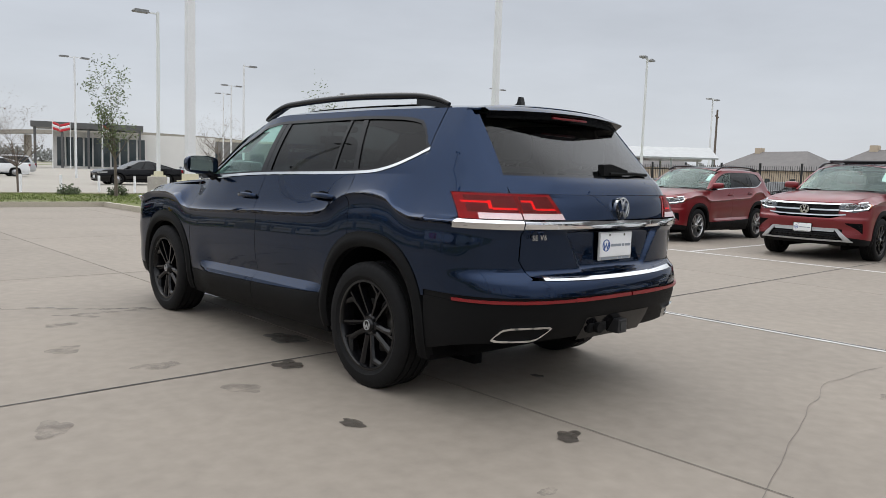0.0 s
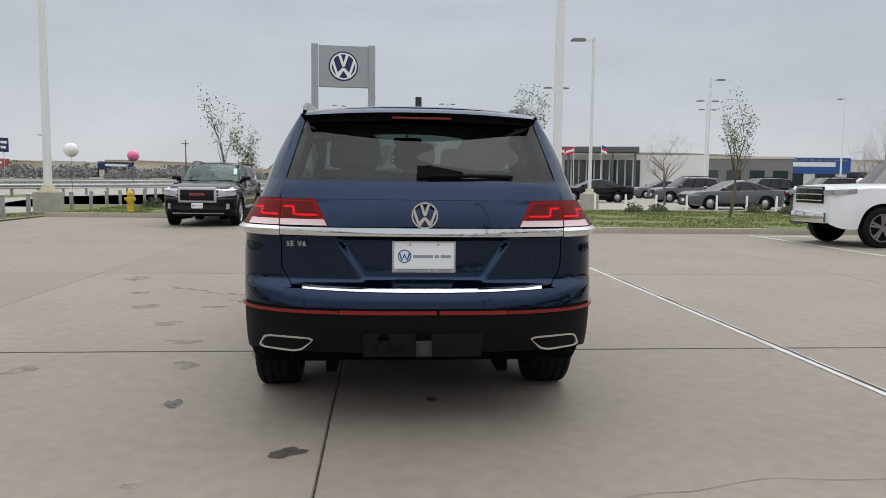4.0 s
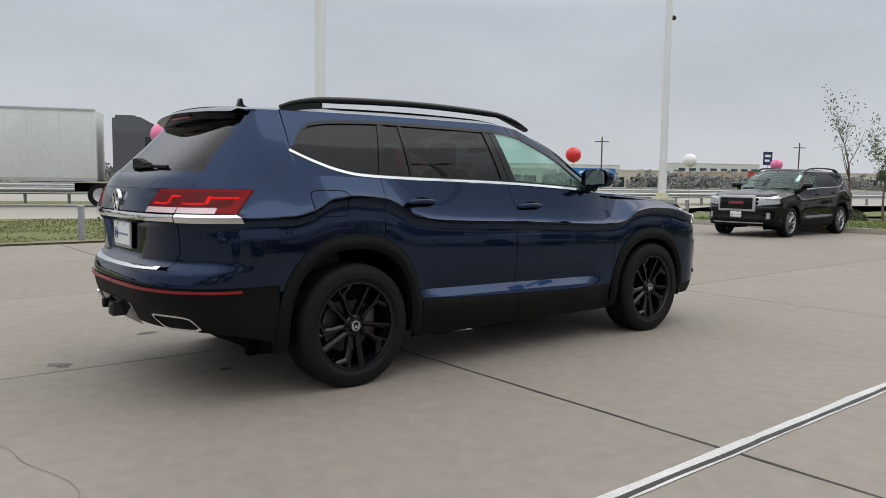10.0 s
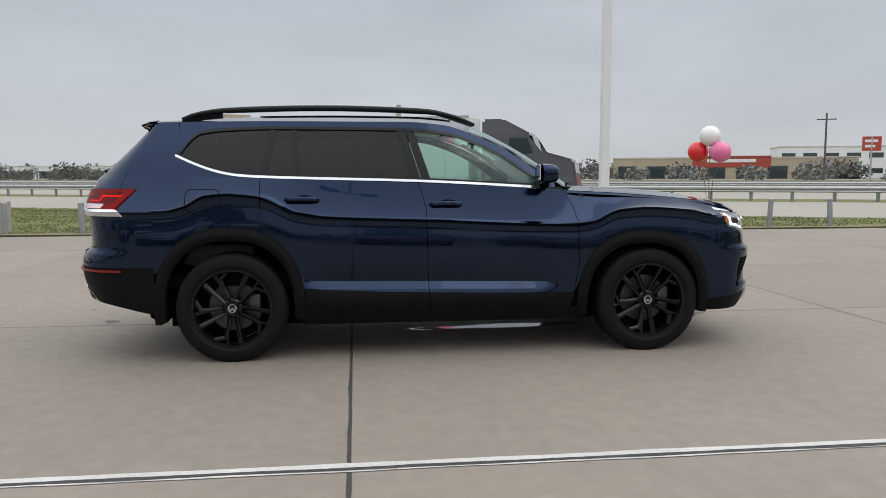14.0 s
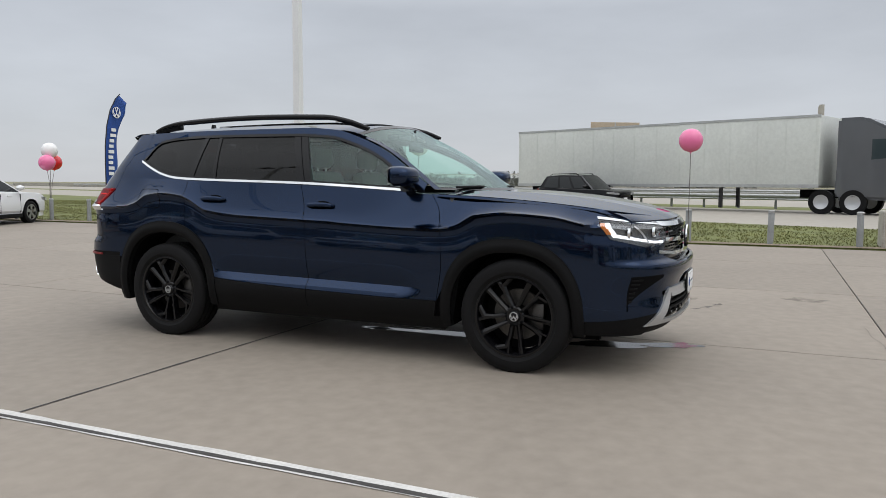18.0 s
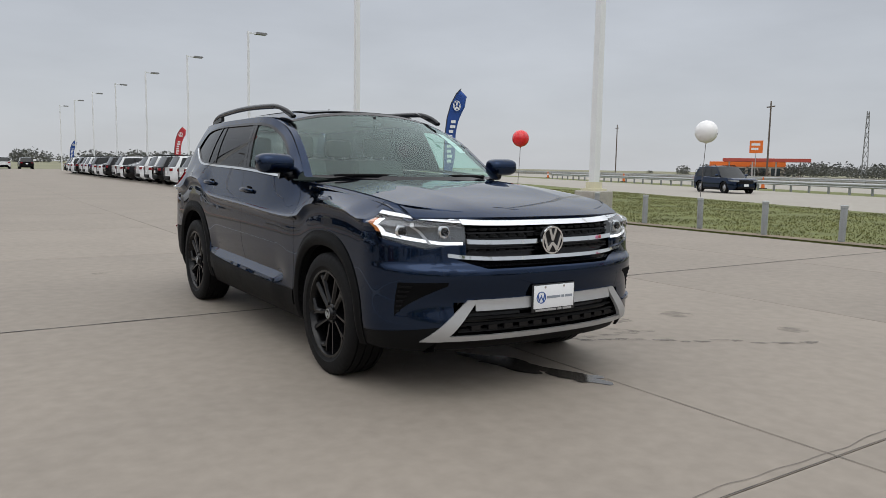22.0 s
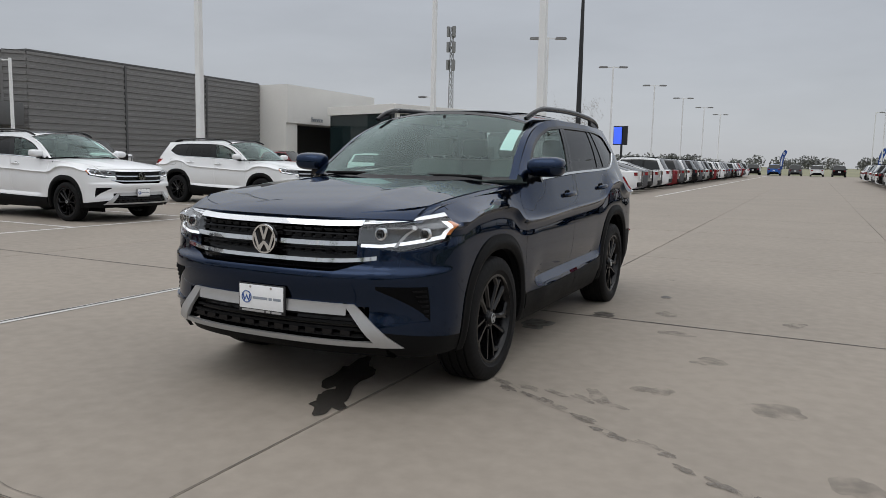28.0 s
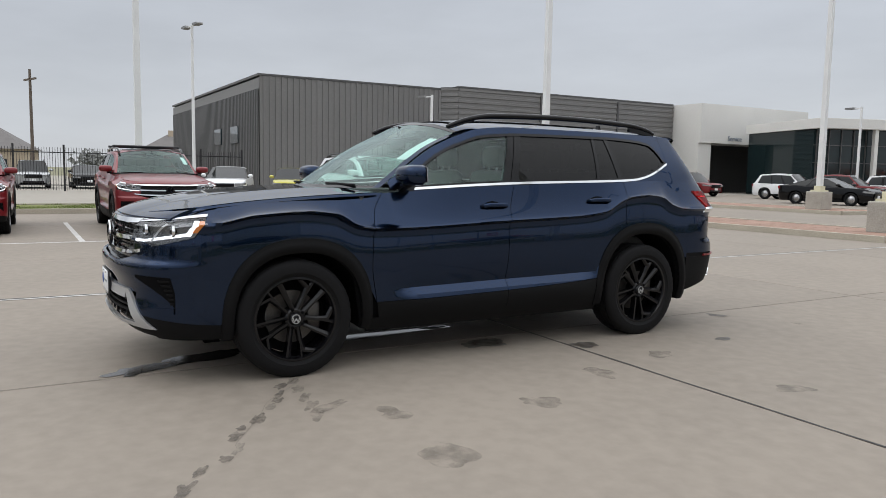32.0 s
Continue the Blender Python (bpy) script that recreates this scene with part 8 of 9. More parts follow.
bm = bmesh.new(); add_box(bm, (BX - 1.5, BX), (-24.8, -20.6), (2.9, 4.3), 0.02); part("door_canopy", bm, M["cladding_dark"], sb, "projecting dark metal canopy")
bm = bmesh.new(); add_box(bm, (BX - 0.09, BX), (-23.8, -21.4), (0, 2.9)); part("door", bm, M["dark_open"], sb, smooth=False)
for y in (-33, -41):
    bm = bmesh.new(); add_box(bm, (BX - 1.02, BX - 0.9), (y - 0.08, y + 0.08), (0, 7.5)); part("downpipe", bm, M["cladding_dark"], sb, smooth=False)
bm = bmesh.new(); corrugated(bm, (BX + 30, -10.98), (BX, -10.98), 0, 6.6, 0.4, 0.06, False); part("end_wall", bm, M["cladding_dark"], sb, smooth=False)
for k in range(2):
    bm = bmesh.new(); add_box(bm, (BX + 5 + 5 * k, BX + 7 + 5 * k), (-10.98, -10.85), (3.2, 4.4)); part("window", bm, M["facade_glass"], sb, smooth=False)
# white service entrance
bm = bmesh.new(); add_box(bm, (39.0, 60), (-62, -47.6), (4.3, 7.6)); add_box(bm, (39.2, 60), (-49.2, -47.6), (0, 4.3)); add_box(bm, (38.6, 40), (-57.4, -55.6), (0, 4.6)); add_box(bm, (39.2, 60), (-62, -60.6), (0, 4.3)); part("service_front", bm, M["stucco"], sb, "white panelled service front", False)
bm = bmesh.new(); add_box(bm, (42, 60), (-60.6, -49.2), (0, 4.3)); part("bay_interior", bm, M["dark_open"], sb, "dark open service bays", False)
bm = bmesh.new(); add_box(bm, (38.2, 39.0), (-60.2, -55.4), (4.0, 5.4), 0.02); part("canopy", bm, M["stucco"], sb, smooth=False)
for y, txt in ((-51.0, "Service"), (-58.6, "Service Express")):
    sign_text(sb, txt, 0.62, pose(38.96 if y > -55 else 38.17, y, 4.55, 90, 0, -90), M["ink_grey"], "grey sign letters reading " + txt)
# glass showroom, standing aslant to the service building
sh = thing("showroom", "glass-fronted white showroom with a white entrance portal", "building", pose(23.0, -64.5, 0, 0, 0, 69.75))
bm = bmesh.new(); add_box(bm, (0.4, 17), (-9, -0.5), (0, 5.2)); part("core", bm, M["facade_dark"], sh, smooth=False)
bm = bmesh.new(); add_box(bm, (-0.4, 17.2), (-9.2, 0.35), (5.1, 5.85), 0.02); part("fascia", bm, M["stucco"], sh, "white roof fascia", False)
for k in range(17):
    bm = bmesh.new(); add_box(bm, (0.42 + 1.02 * k, 0.48 + 1.02 * k), (-0.5, -0.40), (0, 5.1)); part("mullion", bm, M["cladding_dark"], sh, smooth=False)
for z in (1.3, 2.6, 3.9):
    bm = bmesh.new(); add_box(bm, (0.4, 17), (-0.5, -0.42), (z - 0.03, z + 0.03)); part("transom", bm, M["cladding_dark"], sh, smooth=False)
bm = bmesh.new(); add_prism(bm, [(4.4, 0), (5.1, 0), (5.1, 2.6), (8.6, 2.6), (8.6, 0), (9.8, 0), (9.8, 4.7), (4.4, 4.7)], -0.4, 0.5, "y"); part("portal", bm, M["white"], sh, "white entrance portal", False)
emblem(sh, 0.60, -0.03, 0.03, "navy", pose(8.7, 0.54, 3.7, 0, 0, 180))
bm = bmesh.new(); add_box(bm, (1.2, 3.4), (-0.40, -0.2), (3.4, 4.2)); part("name_panel", bm, M["white"], sh, "white name panel", False)
bm = bmesh.new(); add_box(bm, (1.6, 3.0), (-0.2, -0.17), (3.7, 3.95)); part("name_bar", bm, M["ink_grey"], sh, "dark bar of print", False)
for k in (0.0, 12.3, 16.6):
    bm = bmesh.new(); add_box(bm, (k - 0.15, k + 0.15), (-0.1, 0.2), (0, 5.1)); part("column", bm, M["stucco"], sh, smooth=False)


def block(name, label, x, y, w, d, h, material, turn=0.0, bays=6, band=None, storeys=1, z=0.0):
    """A far building: walls, parapet, door and window bays."""
    b = thing(name, label, "building", pose(x, y, z, 0, 0, turn), "far buildings")
    bm = bmesh.new(); add_box(bm, (-w / 2, w / 2), (-d / 2, d / 2), (-1, h)); part("wall", bm, M[material], b, smooth=False)
    bm = bmesh.new(); add_box(bm, (-w / 2 - 0.2, w / 2 + 0.2), (-d / 2 - 0.2, d / 2 + 0.2), (h, h + 0.5)); part("roof", bm, M["cream"], b, smooth=False)
    for s in range(storeys):
        hh = h / storeys
        for k in range(bays):
            xc = -w / 2 + (k + 0.5) * w / bays
            for sy in (-1, 1):
                bm = bmesh.new(); add_box(bm, (xc - w / bays * 0.32, xc + w / bays * 0.32), (sy * d / 2 - 0.06, sy * d / 2 + 0.06), (s * hh + (0.3 if storeys > 1 else 0.0) * hh, s * hh + 0.62 * hh)); part("window", bm, M["facade_glass"], b, smooth=False)
    if band:
        for sy in (-1, 1):
            bm = bmesh.new(); add_box(bm, (-w * 0.16, w * 0.16), (sy * d / 2 - 0.2, sy * d / 2 + 0.2), (h * 0.55, h * 1.12)); part("shop_front", bm, M[band], b, smooth=False)
            bm = bmesh.new(); add_box(bm, (-w * 0.10, w * 0.10), (sy * d / 2 - 0.25, sy * d / 2 + 0.25), (h * 0.8, h * 0.96)); part("sign_bar", bm, M["white"], b, "plain white sign bar", False)
    return b


_wt = math.degrees(A_) * -1 + 90
_rb = random.Random(9)
for n, u, w, h, mt, bd in ((150, -50, 60, 7, "cream", None), (165, 20, 70, 8, "tan", "brick_red"), (160, 95, 55, 7.5, "cream", "trailer_blue"), (170, 160, 60, 8, "tan", "brick_red"), (185, 230, 80, 9, "cream", "navy"), (175, 310, 70, 8, "tan", None), (210, 60, 60, 15, "white", None), (240, 130, 70, 14, "stucco", None), (260, 220, 60, 18, "trailer_white", None), (230, 330, 90, 14, "tan", None), (170, -120, 50, 6, "stucco", None), (200, -200, 80, 7, "white", None), (190, 400, 90, 9, "cream", "brick_red")):
    p = wst(n * 1.95, u * 1.75)
    block("store", "distant " + {"cream": "cream", "tan": "tan", "white": "white", "stucco": "white", "trailer_white": "pale"}[mt] + " commercial block", p[0], p[1], w * 1.3, 24, h, mt, _wt, 8, bd, 2 if h > 10 else 1)
# Gabled inn west-south-west.
def house(x, y, w, d, h, roof_h, material, turn, label, storeys=2):
    b = thing("house", label, "house", pose(x, y, 0, 0, 0, turn), "far houses")
    bm = bmesh.new(); add_box(bm, (-w / 2, w / 2), (-d / 2, d / 2), (-0.5, h)); part("wall", bm, M[material], b, smooth=False)
    bm = bmesh.new()
    e = 0.6
    lo = [bm.verts.new(c) for c in ((-w / 2 - e, -d / 2 - e, h), (w / 2 + e, -d / 2 - e, h), (w / 2 + e, d / 2 + e, h), (-w / 2 - e, d / 2 + e, h))]
    r0, r1 = bm.verts.new((-w / 2 + d * 0.4, 0, h + roof_h)), bm.verts.new((w / 2 - d * 0.4, 0, h + roof_h))
    for q in ((lo[0], lo[1], r1, r0), (lo[2], lo[3], r0, r1), (lo[1], lo[2], r1), (lo[3], lo[0], r0), tuple(lo[::-1])):
        bm.faces.new(q)
    part("roof", bm, M["roof_grey"], b, smooth=False)
    for k in range(4):
        for s in range(storeys):
            for sy in (-1, 1):
                xc = -w / 2 + (k + 0.5) * w / 4
                bm = bmesh.new(); add_box(bm, (xc - 0.6, xc + 0.6), (sy * d / 2 - 0.05, sy * d / 2 + 0.05), (1 + s * 2.9, 2.4 + s * 2.9)); part("window", bm, M["facade_glass"], b, smooth=False)
    bm = bmesh.new(); add_box(bm, (w * 0.2, w * 0.2 + 1.4), (-0.7, 0.7), (h, h + roof_h + 0.8)); part("chimney", bm, M["tan"], b, smooth=False)
    return b


house(-321, -48, 20, 15, 6.0, 5.5, "cream", _wt + 90, "cream two-storey inn with a steep brown roof")
for k in range(9):
    house(140 + 8 * (k % 3), 12 + 26 * k, 24, 14, 4.0, 4.2, "tan", 80 + 8 * math.sin(k * 2), "tan house with a grey shingle roof", 1)
for k in range(5):
    house(150 + 8 * (k % 2), -30 - 26 * k, 24, 14, 4.0, 4.0, "tan", 80 + 8 * math.sin(k * 2), "tan house with a grey shingle roof", 1)
# Carport behind the fence.
cp = thing("carport", "low beige sided shed with an open carport under one pale roof", "carport", pose(42.5, 26.5, 0, 0, 0, 128))
bm = bmesh.new(); add_prism(bm, [(-3.4, 2.9), (0, 3.7), (3.4, 2.9), (3.4, 2.78), (0, 3.58), (-3.4, 2.78)], -6.2, 6.2, "x"); part("roof", bm, M["galv"], cp, "pale sheet metal roof", smooth=False)
bm = bmesh.new(); add_box(bm, (-0.4, 6.0), (-3.1, 3.1), (0, 2.8)); part("shed", bm, M["cream"], cp, smooth=False)
for k in range(14):
    for sy in (-1, 1):
        bm = bmesh.new(); add_box(bm, (-0.4, 6.0), (sy * 3.12 - 0.02, sy * 3.12 + 0.02), (0.1 + 0.19 * k, 0.26 + 0.19 * k)); part("siding_board", bm, M["cream"], cp, smooth=False)
for sx in (-5.9, -3.2):
    for sy in (-1, 1):
        bm = bmesh.new(); add_box(bm, (sx - 0.06, sx + 0.06), (sy * 3.1 - 0.06, sy * 3.1 + 0.06), (0, 2.8)); part("post", bm, M["galv"], cp, smooth=False)
# Neighbouring dealership to the north: dark canopy and glass box.
nd = thing("dealership", "modern white dealership with a dark canopy and tall windows", "building", pose(47, 138, 0, 0, 0, -20))
bm = bmesh.new(); add_box(bm, (-12, 16), (0, 18), (0, 6.6)); part("wall", bm, M["stucco"], nd, smooth=False)
bm = bmesh.new(); add_box(bm, (-15, 3), (-5, 4), (7.0, 8.0)); part("canopy", bm, M["cladding_dark"], nd, "dark flat canopy", False)
for k in range(5):
    bm = bmesh.new(); add_box(bm, (-14.6 + 4.2 * k, -14.2 + 4.2 * k), (-4.7, -4.3), (0, 7.0)); part("column", bm, M["cladding_dark"], nd, smooth=False)
for k in range(10):
    bm = bmesh.new(); add_box(bm, (-11.4 + 1.5 * k, -10.2 + 1.5 * k), (-0.08, 0.05), (0.4, 5.6)); part("window", bm, M["facade_glass"], nd, smooth=False)
block("store", "distant grey dealership block", 78, 175, 40, 24, 7, "cladding", -20, 8)
block("store", "distant blue-banded dealership block", 125, 215, 70, 30, 8, "stucco", -10, 8, "ink_blue")
block("store", "distant pale dealership block", 150, 140, 50, 24, 6, "cladding_dark", -35, 6)


def flagpole(x, y, h, cols, dark=False, turn=0.0):
    f = thing("flagpole", ("tall black" if dark else "white") + " flagpole with a hanging flag", "flagpole", pose(x, y, 0, 0, 0, turn), "flagpoles")
    bm = bmesh.new(); add_tube(bm, [(0, 0, 0), (0, 0, h * 0.5), (0, 0, h)], [0.16 if dark else 0.07, 0.13 if dark else 0.06, 0.05], 12); part("pole", bm, M["black_metal" if dark else "pole"], f)
    s = h * 0.16
    for k in range(len(cols)):
        bm = bmesh.new()
        add_grid(bm, lambda u, v: Vector((0.06 + 1.5 * s * u * 0.8, 0.08 * s * math.sin(7 * u), h - 0.1 - s * lerp(k, k + 1, v) / len(cols) - 0.35 * s * u)), 14, 2)
        c = part("flag", bm, M[cols[k]], f); c.modifiers.new("thickness", 'SOLIDIFY').thickness = 0.01
    return f


flagpole(9.5, -36, 13.6, ("flag_red", "white", "flag_red", "white"), True, 0)
flagpole(34, 126, 7.6, ("flag_red", "white", "flag_red"), False, 180)
flagpole(39, 126, 8.0, ("flag_blue", "flag_red", "white"), False, 30)
flagpole(30, 121, 7.4, ("flag_red", "white", "flag_red"), False, 30)

# Cell tower, stacks, water towers, utility poles, traffic lights.
tw_ = thing("cell_tower", "grey lattice cell tower with aerials", "tower", pose(144, -297, 0) @ Matrix.Scale(2.2, 4))
bm = bmesh.new()
for k in range(3):
    a = 2.094 * k
    add_tube(bm, [(0.75 * math.cos(a), 0.75 * math.sin(a), 0), (0.30 * math.cos(a), 0.30 * math.sin(a), 27)], 0.07, 6)
for i in range(22):
    z0, z1 = 27 * i / 22, 27 * (i + 1) / 22
    for k in range(3):
        a, b = 2.094 * k, 2.094 * (k + 1)
        r0, r1 = lerp(0.75, 0.30, i / 22), lerp(0.75, 0.30, (i + 1) / 22)
        add_tube(bm, [(r0 * math.cos(a), r0 * math.sin(a), z0), (r1 * math.cos(b), r1 * math.sin(b), z1)], 0.06, 4)
part("lattice", bm, M["lamp_grey"], tw_)
for z in (19.5, 23, 26):
    for k in range(3):
        a = 2.094 * k + 0.5
        bm = bmesh.new(); add_box(bm, (0.75 * math.cos(a) - 0.25, 0.75 * math.cos(a) + 0.25), (0.75 * math.sin(a) - 0.25, 0.75 * math.sin(a) + 0.25), (z - 1.0, z + 1.0)); add_tube(bm, [(0, 0, z), (0.75 * math.cos(a), 0.75 * math.sin(a), z)], 0.05, 4); part("aerial", bm, M["lamp_grey"], tw_, smooth=False)


def utility_pole(x, y, h, turn=0):
    u = thing("utility_pole", "weathered wooden utility pole with a cross arm", "utility pole", pose(x, y, 0, 0, 0, turn), "utility poles")
    bm = bmesh.new(); add_tube(bm, [(0, 0, 0), (0, 0, h)], [0.16, 0.11], 8); part("post", bm, M["bark"], u)
    bm = bmesh.new(); add_box(bm, (-1.2, 1.2), (-0.06, 0.06), (h - 0.9, h - 0.75)); part("cross_arm", bm, M["bark"], u, smooth=False)


for x, y, h in ((68, 1.5, 9.5), (82, 40, 10), (90, 62, 10)):
    utility_pole(x, y, h, 20)
for n, u, h in ((70, -95, 12), (104, -60, 9), (104, -20, 9), (104, 25, 9.5), (104, 60, 9), (104, 100, 9), (104, 140, 9.5), (106, 190, 9.5), (108, 250, 10), (75, -160, 12)):
    p = wst(n, u); utility_pole(p[0], p[1], h, 60)


def road_sign(x, y, h, w, hh, mt, turn, label):
    s = thing("road_sign", label, "sign", pose(x, y, 0, 0, 0, turn), "signs")
    bm = bmesh.new(); add_tube(bm, [(0, 0, 0), (0, 0, h)], 0.07 if w < 3 else 0.16, 8); part("post", bm, M["galv"], s)
    bm = bmesh.new(); add_box(bm, (-w / 2, w / 2), (-0.1, 0.1), (h - hh, h), 0.02); part("panel", bm, M[mt], s, smooth=False)
    bm = bmesh.new()
    for k in range(2):
        for sy in (-1, 1):
            add_box(bm, (-w * 0.36, w * (0.30 - 0.12 * k)), (sy * 0.11 - 0.01, sy * 0.11 + 0.01), (h - hh * (0.40 + 0.36 * k), h - hh * (0.22 + 0.36 * k)))
    part("print", bm, M["white"], s, "pale bars of print", False)


p = wst(36, 86); road_sign(-31, 136, 3.2, 4.4, 2.2, "green_sign", 0, "green highway sign on a post")
p = wst(100, -62); road_sign(p[0], p[1], 11, 8, 7, "tan", 120, "roadside shop sign on a post")
p = wst(95, -135); road_sign(p[0], p[1], 8, 2.6, 2.6, "orange", 120, "tall orange and brown roadside sign")
road_sign(2, 120, 5.6, 1.8, 1.8, "brick_red", 0, "red square dealer sign")
road_sign(-1, 88, 4.4, 1.6, 1.5, "ink_blue", 0, "blue square dealer sign")
p = wst(140, 40); road_sign(p[0], p[1], 8, 3, 2.5, "brick_red", _wt, "roadside shop sign on a post")
p = wst(135, 120); road_sign(p[0], p[1], 9, 2.4, 3, "navy", _wt, "roadside shop sign on a post")
scn = thing("display_sign", "lit blue display board on a post", "sign", pose(16, -75, 0, 0, 0, 0))
bm = bmesh.new(); add_box(bm, (-0.1, 0.1), (-0.1, 0.1), (0, 5.2)); part("post", bm, M["black_metal"], scn, smooth=False)
bm = bmesh.new(); add_box(bm, (-0.6, 0.9), (-0.1, 0.1), (3.3, 5.3)); part("case", bm, M["black_metal"], scn, smooth=False)
bm = bmesh.new(); add_box(bm, (0.0, 0.85), (0.1, 0.14), (3.4, 5.2)); part("screen", bm, M["screen"], scn, smooth=False)
# Yellow hydrant by the verge, orange barrels on the road.
hy = thing("hydrant", "yellow fire hydrant on the grass", "hydrant", pose(-8.6, 19.4, 0.1))
bm = bmesh.new(); add_lathe(bm, [(0, 0.13), (0.05, 0.13), (0.06, 0.09), (0.55, 0.09), (0.56, 0.12), (0.62, 0.11), (0.72, 0.04), (0.75, 0.0)], 16, "z"); part("barrel", bm, M["yellow_post"], hy)
bm = bmesh.new(); add_tube(bm, [(-0.17, 0, 0.42), (0.17, 0, 0.42)], 0.055, 10); add_tube(bm, [(0, -0.17, 0.38), (0, 0, 0.38)], 0.07, 10); part("outlet", bm, M["yellow_post"], hy)
for k in range(5):
    p = wst(37 + 2 * (k % 2), -48 - 13 * k)
    b = thing("traffic_cone", "orange striped traffic cone on the roadside", "traffic cone", pose(p[0], p[1], 0.0), "traffic cones")
    bm = bmesh.new(); add_lathe(bm, [(0, 0.17), (0.95, 0.05)], 12, "z"); part("cone", bm, M["orange"], b)
    bm = bmesh.new(); add_box(bm, (-0.25, 0.25), (-0.25, 0.25), (0, 0.06)); part("foot", bm, M["rubber"], b, smooth=False)
    bm = bmesh.new(); add_lathe(bm, [(0.45, 0.127), (0.62, 0.105)], 12, "z"); part("band", bm, M["white"], b)
# Two factory stacks and a low white plant, far off.
st = thing("factory", "far pale factory with two tall stacks", "factory", pose(*wst(330, -110)))
bm = bmesh.new(); add_box(bm, (-40, 40), (-20, 20), (0, 10)); part("wall", bm, M["trailer_white"], st, smooth=False)
for k in (-4, 4):
    bm = bmesh.new(); add_tube(bm, [(k, 0, 10), (k, 0, 34)], [1.4, 1.0], 12); part("stack", bm, M["concrete_base"], st)
wt_ = thing("water_tower", "far grey water tower", "water tower", pose(-309, -508, 0))
bm = bmesh.new(); add_tube(bm, [(0, 0, 0), (0, 0, 11)], 1.4, 12); add_lathe(bm, [(9, 1.4), (11, 4), (14, 4.6), (16, 2)], 24, "z"); part("tank", bm, M["lamp_grey"], wt_)

# Overpass far north.
ov = thing("overpass", "far concrete highway flyover on columns", "bridge", kind="structure")
bm = bmesh.new()
for k in range(26):
    x0, x1 = -30 + 12 * k, -30 + 12 * (k + 1)
    z = lambda x: 15 - ((x - 130) / 150.0) ** 2 * 13
    add_prism(bm, [(x0, z(x0) - 1.6), (x1, z(x1) - 1.6), (x1, z(x1)), (x0, z(x0))], 330, 342, "y")
part("deck", bm, M["concrete_far"], ov, smooth=False)
for k in range(13):
    x = -18 + 24 * k
    bm = bmesh.new(); add_box(bm, (x - 1, x + 1), (334, 338), (0, max(1, 13 - ((x - 130) / 150.0) ** 2 * 13))); part("column", bm, M["concrete_far"], ov, smooth=False)


def hazed_woods(name, a, b, h, seed, n=140):
    """A distant line of trees, haze in their colour, as many uneven leafy clumps."""
    rng = random.Random(seed)
    co, fa = [], []
    for k in range(n):
        t = rng.random()
        r = h * rng.uniform(0.35, 0.75)
        cx, cy = lerp(a[0], b[0], t) + rng.uniform(-12, 12), lerp(a[1], b[1], t) + rng.uniform(-12, 12)
        for q in range(150):
            d = Vector((rng.gauss(0, 1), rng.gauss(0, 1), rng.gauss(0, 0.75))).normalized() * (rng.random() ** 0.4) * r
            p = Vector((cx, cy, max(0.1, r * 0.75 + d.z))) + Vector((d.x * 1.3, d.y * 1.3, 0))
            u = Vector((rng.uniform(-1, 1), rng.uniform(-1, 1), rng.uniform(-1, 1))).normalized(); v = u.orthogonal().normalized()
            s = r * rng.uniform(0.10, 0.22); i = len(co)
            co += [p + u * s, p + v * s * 0.8, p - u * s, p - v * s * 0.8]; fa.append((i, i + 1, i + 2, i + 3))
    me = bpy.data.meshes.new(name); me.from_pydata([tuple(c) for c in co], [], fa); me.materials.append(M["hazed_tree"])
    tagged(new(name, me), "distant line of trees with haze painted into their grey colour", "trees", kind="stuff")


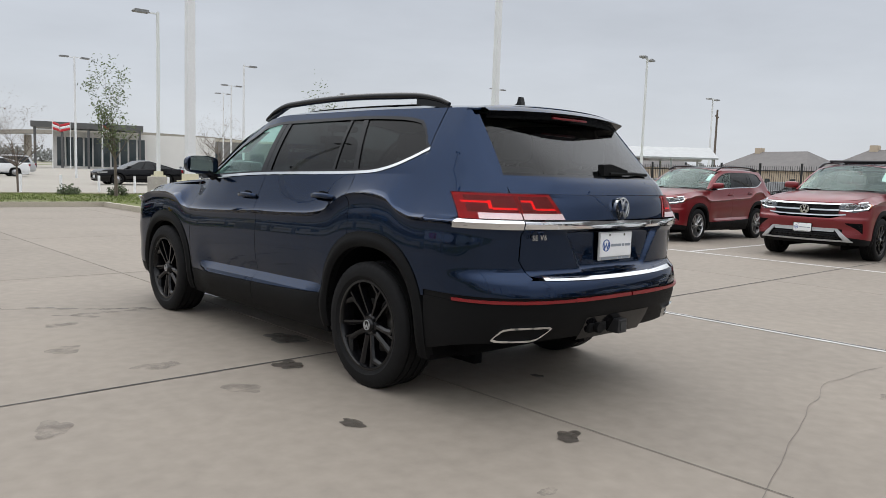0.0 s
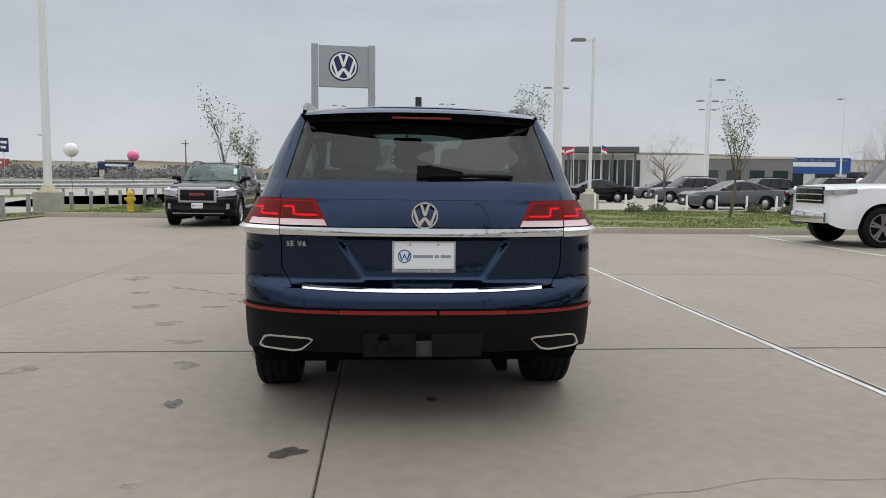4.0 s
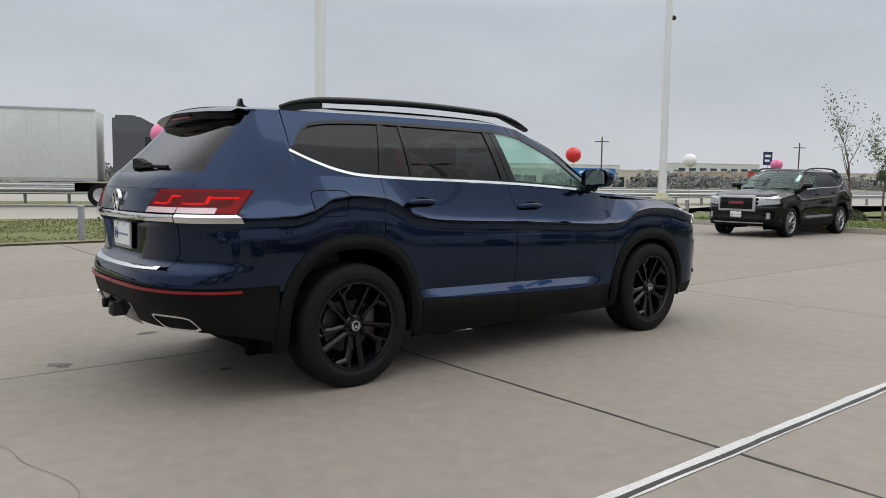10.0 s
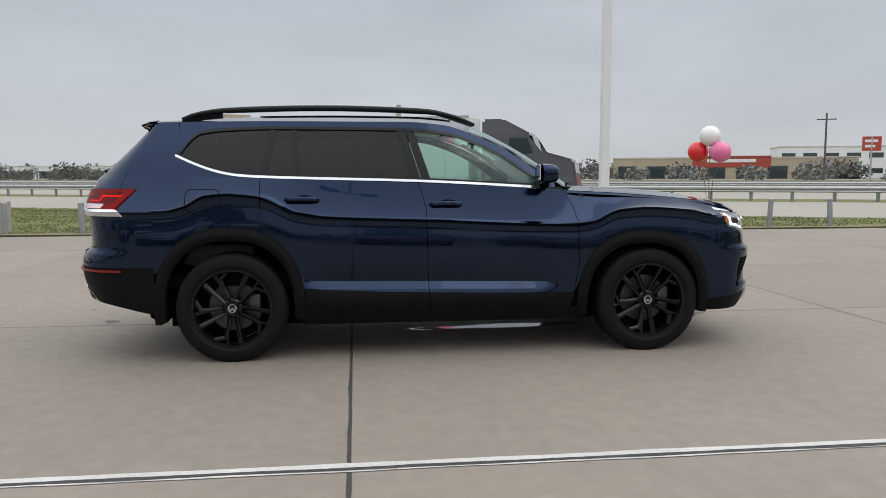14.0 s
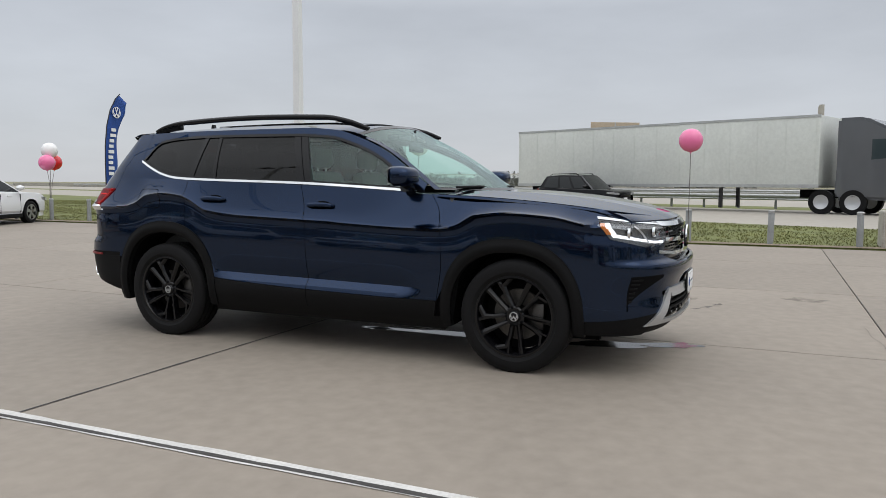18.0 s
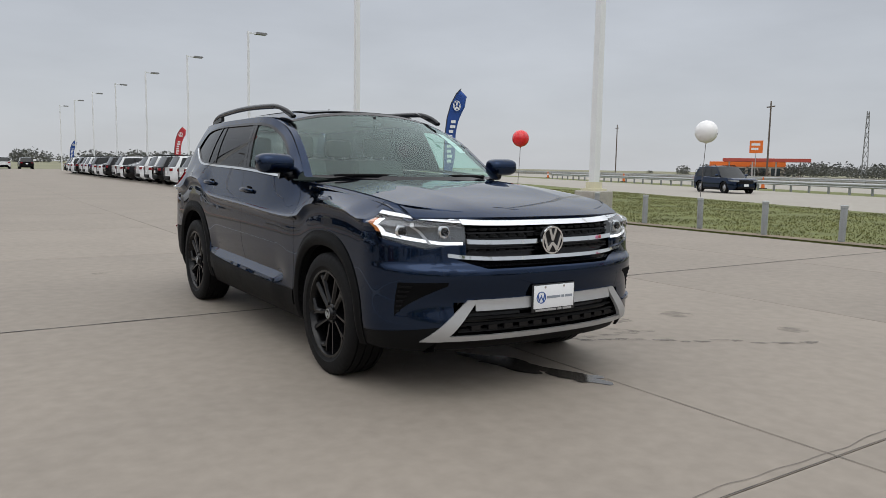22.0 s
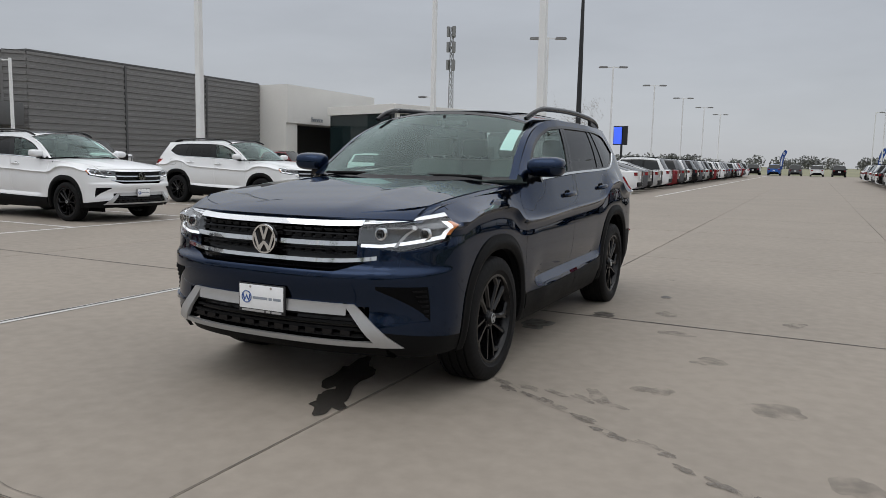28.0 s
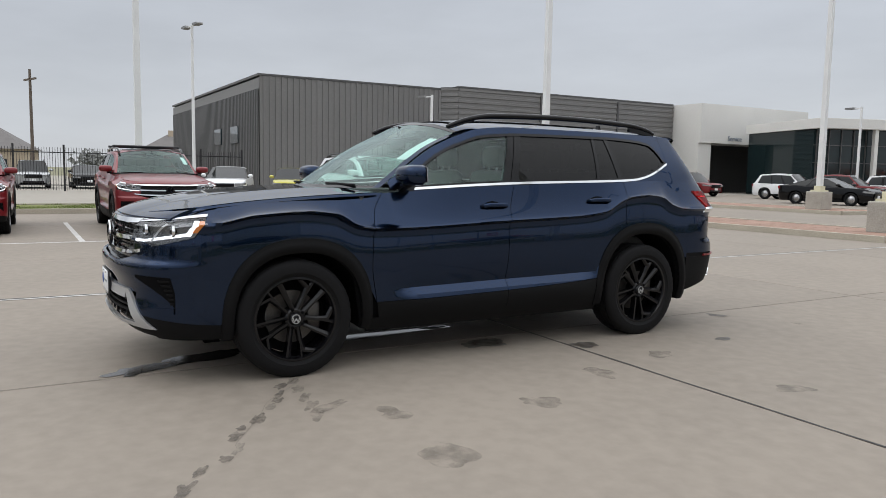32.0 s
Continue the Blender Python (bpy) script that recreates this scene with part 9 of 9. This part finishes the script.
hazed_woods("far_trees", wst(140, -260), wst(145, 420), 3.0, 1, 200)
hazed_woods("far_trees", wst(420, -700), wst(420, 900), 9.0, 2, 240)
hazed_woods("far_trees", (-300, 700), (500, 650), 11.0, 3, 200)
hazed_woods("far_trees", (300, 400), (300, -500), 8.0, 4, 160)
hazed_woods("far_trees", (-300, -600), (350, -600), 9.0, 5, 160)
hazed_woods("far_trees", wst(300, -400), wst(300, 500), 6.5, 6, 150)


# ---------------- roadside shops beyond the highway ----------------
def fuel_station(x, y, turn):
    """A low shop with an orange fascia and a flat canopy on posts."""
    f = thing("fuel_station", "low fuel station with an orange fascia and flat canopy", "fuel station", pose(x, y, 0, 0, 0, turn), "far buildings")
    bm = bmesh.new(); add_box(bm, (-14, 6), (4, 14), (0, 3.6)); part("wall", bm, M["cream"], f, smooth=False)
    bm = bmesh.new(); add_box(bm, (-14.2, 6.2), (3.8, 14.2), (3.0, 4.4), 0.03); part("fascia", bm, M["orange"], f, "orange roof fascia", False)
    for k in range(6):
        bm = bmesh.new(); add_box(bm, (-13 + 3.1 * k, -10.6 + 3.1 * k), (3.85, 4.02), (0.4, 2.6)); part("window", bm, M["facade_glass"], f, smooth=False)
    bm = bmesh.new(); add_box(bm, (-10, 12), (-9, -1), (4.3, 5.2), 0.03); part("canopy", bm, M["brick_red"], f, "red flat canopy", False)
    for k in range(4):
        bm = bmesh.new(); add_box(bm, (-8.6 + 6 * k, -8.2 + 6 * k), (-5.2, -4.8), (0, 4.3)); part("post", bm, M["white"], f, smooth=False)


def lattice_mast(x, y, h, w):
    """A slim three-legged radio mast."""
    t = thing("radio_mast", "slim grey lattice radio mast", "tower", pose(x, y, 0), "masts")
    bm = bmesh.new()
    legs = [(w * math.cos(2.094 * k), w * math.sin(2.094 * k)) for k in range(3)]
    for lx, ly in legs:
        add_tube(bm, [(lx, ly, 0), (lx * 0.3, ly * 0.3, h)], w * 0.12, 5)
    n = int(h / (2.2 * w))
    for i in range(n):
        r0, r1 = lerp(1.0, 0.3, i / n), lerp(1.0, 0.3, (i + 1) / n)
        for k in range(3):
            a, b = legs[k], legs[(k + 1) % 3]
            add_tube(bm, [(a[0] * r0, a[1] * r0, h * i / n), (b[0] * r1, b[1] * r1, h * (i + 1) / n)], w * 0.07, 4)
    part("lattice", bm, M["lamp_grey"], t)


fuel_station(-188, -122, 123.5)
lattice_mast(-298, -151, 26, 1.5)
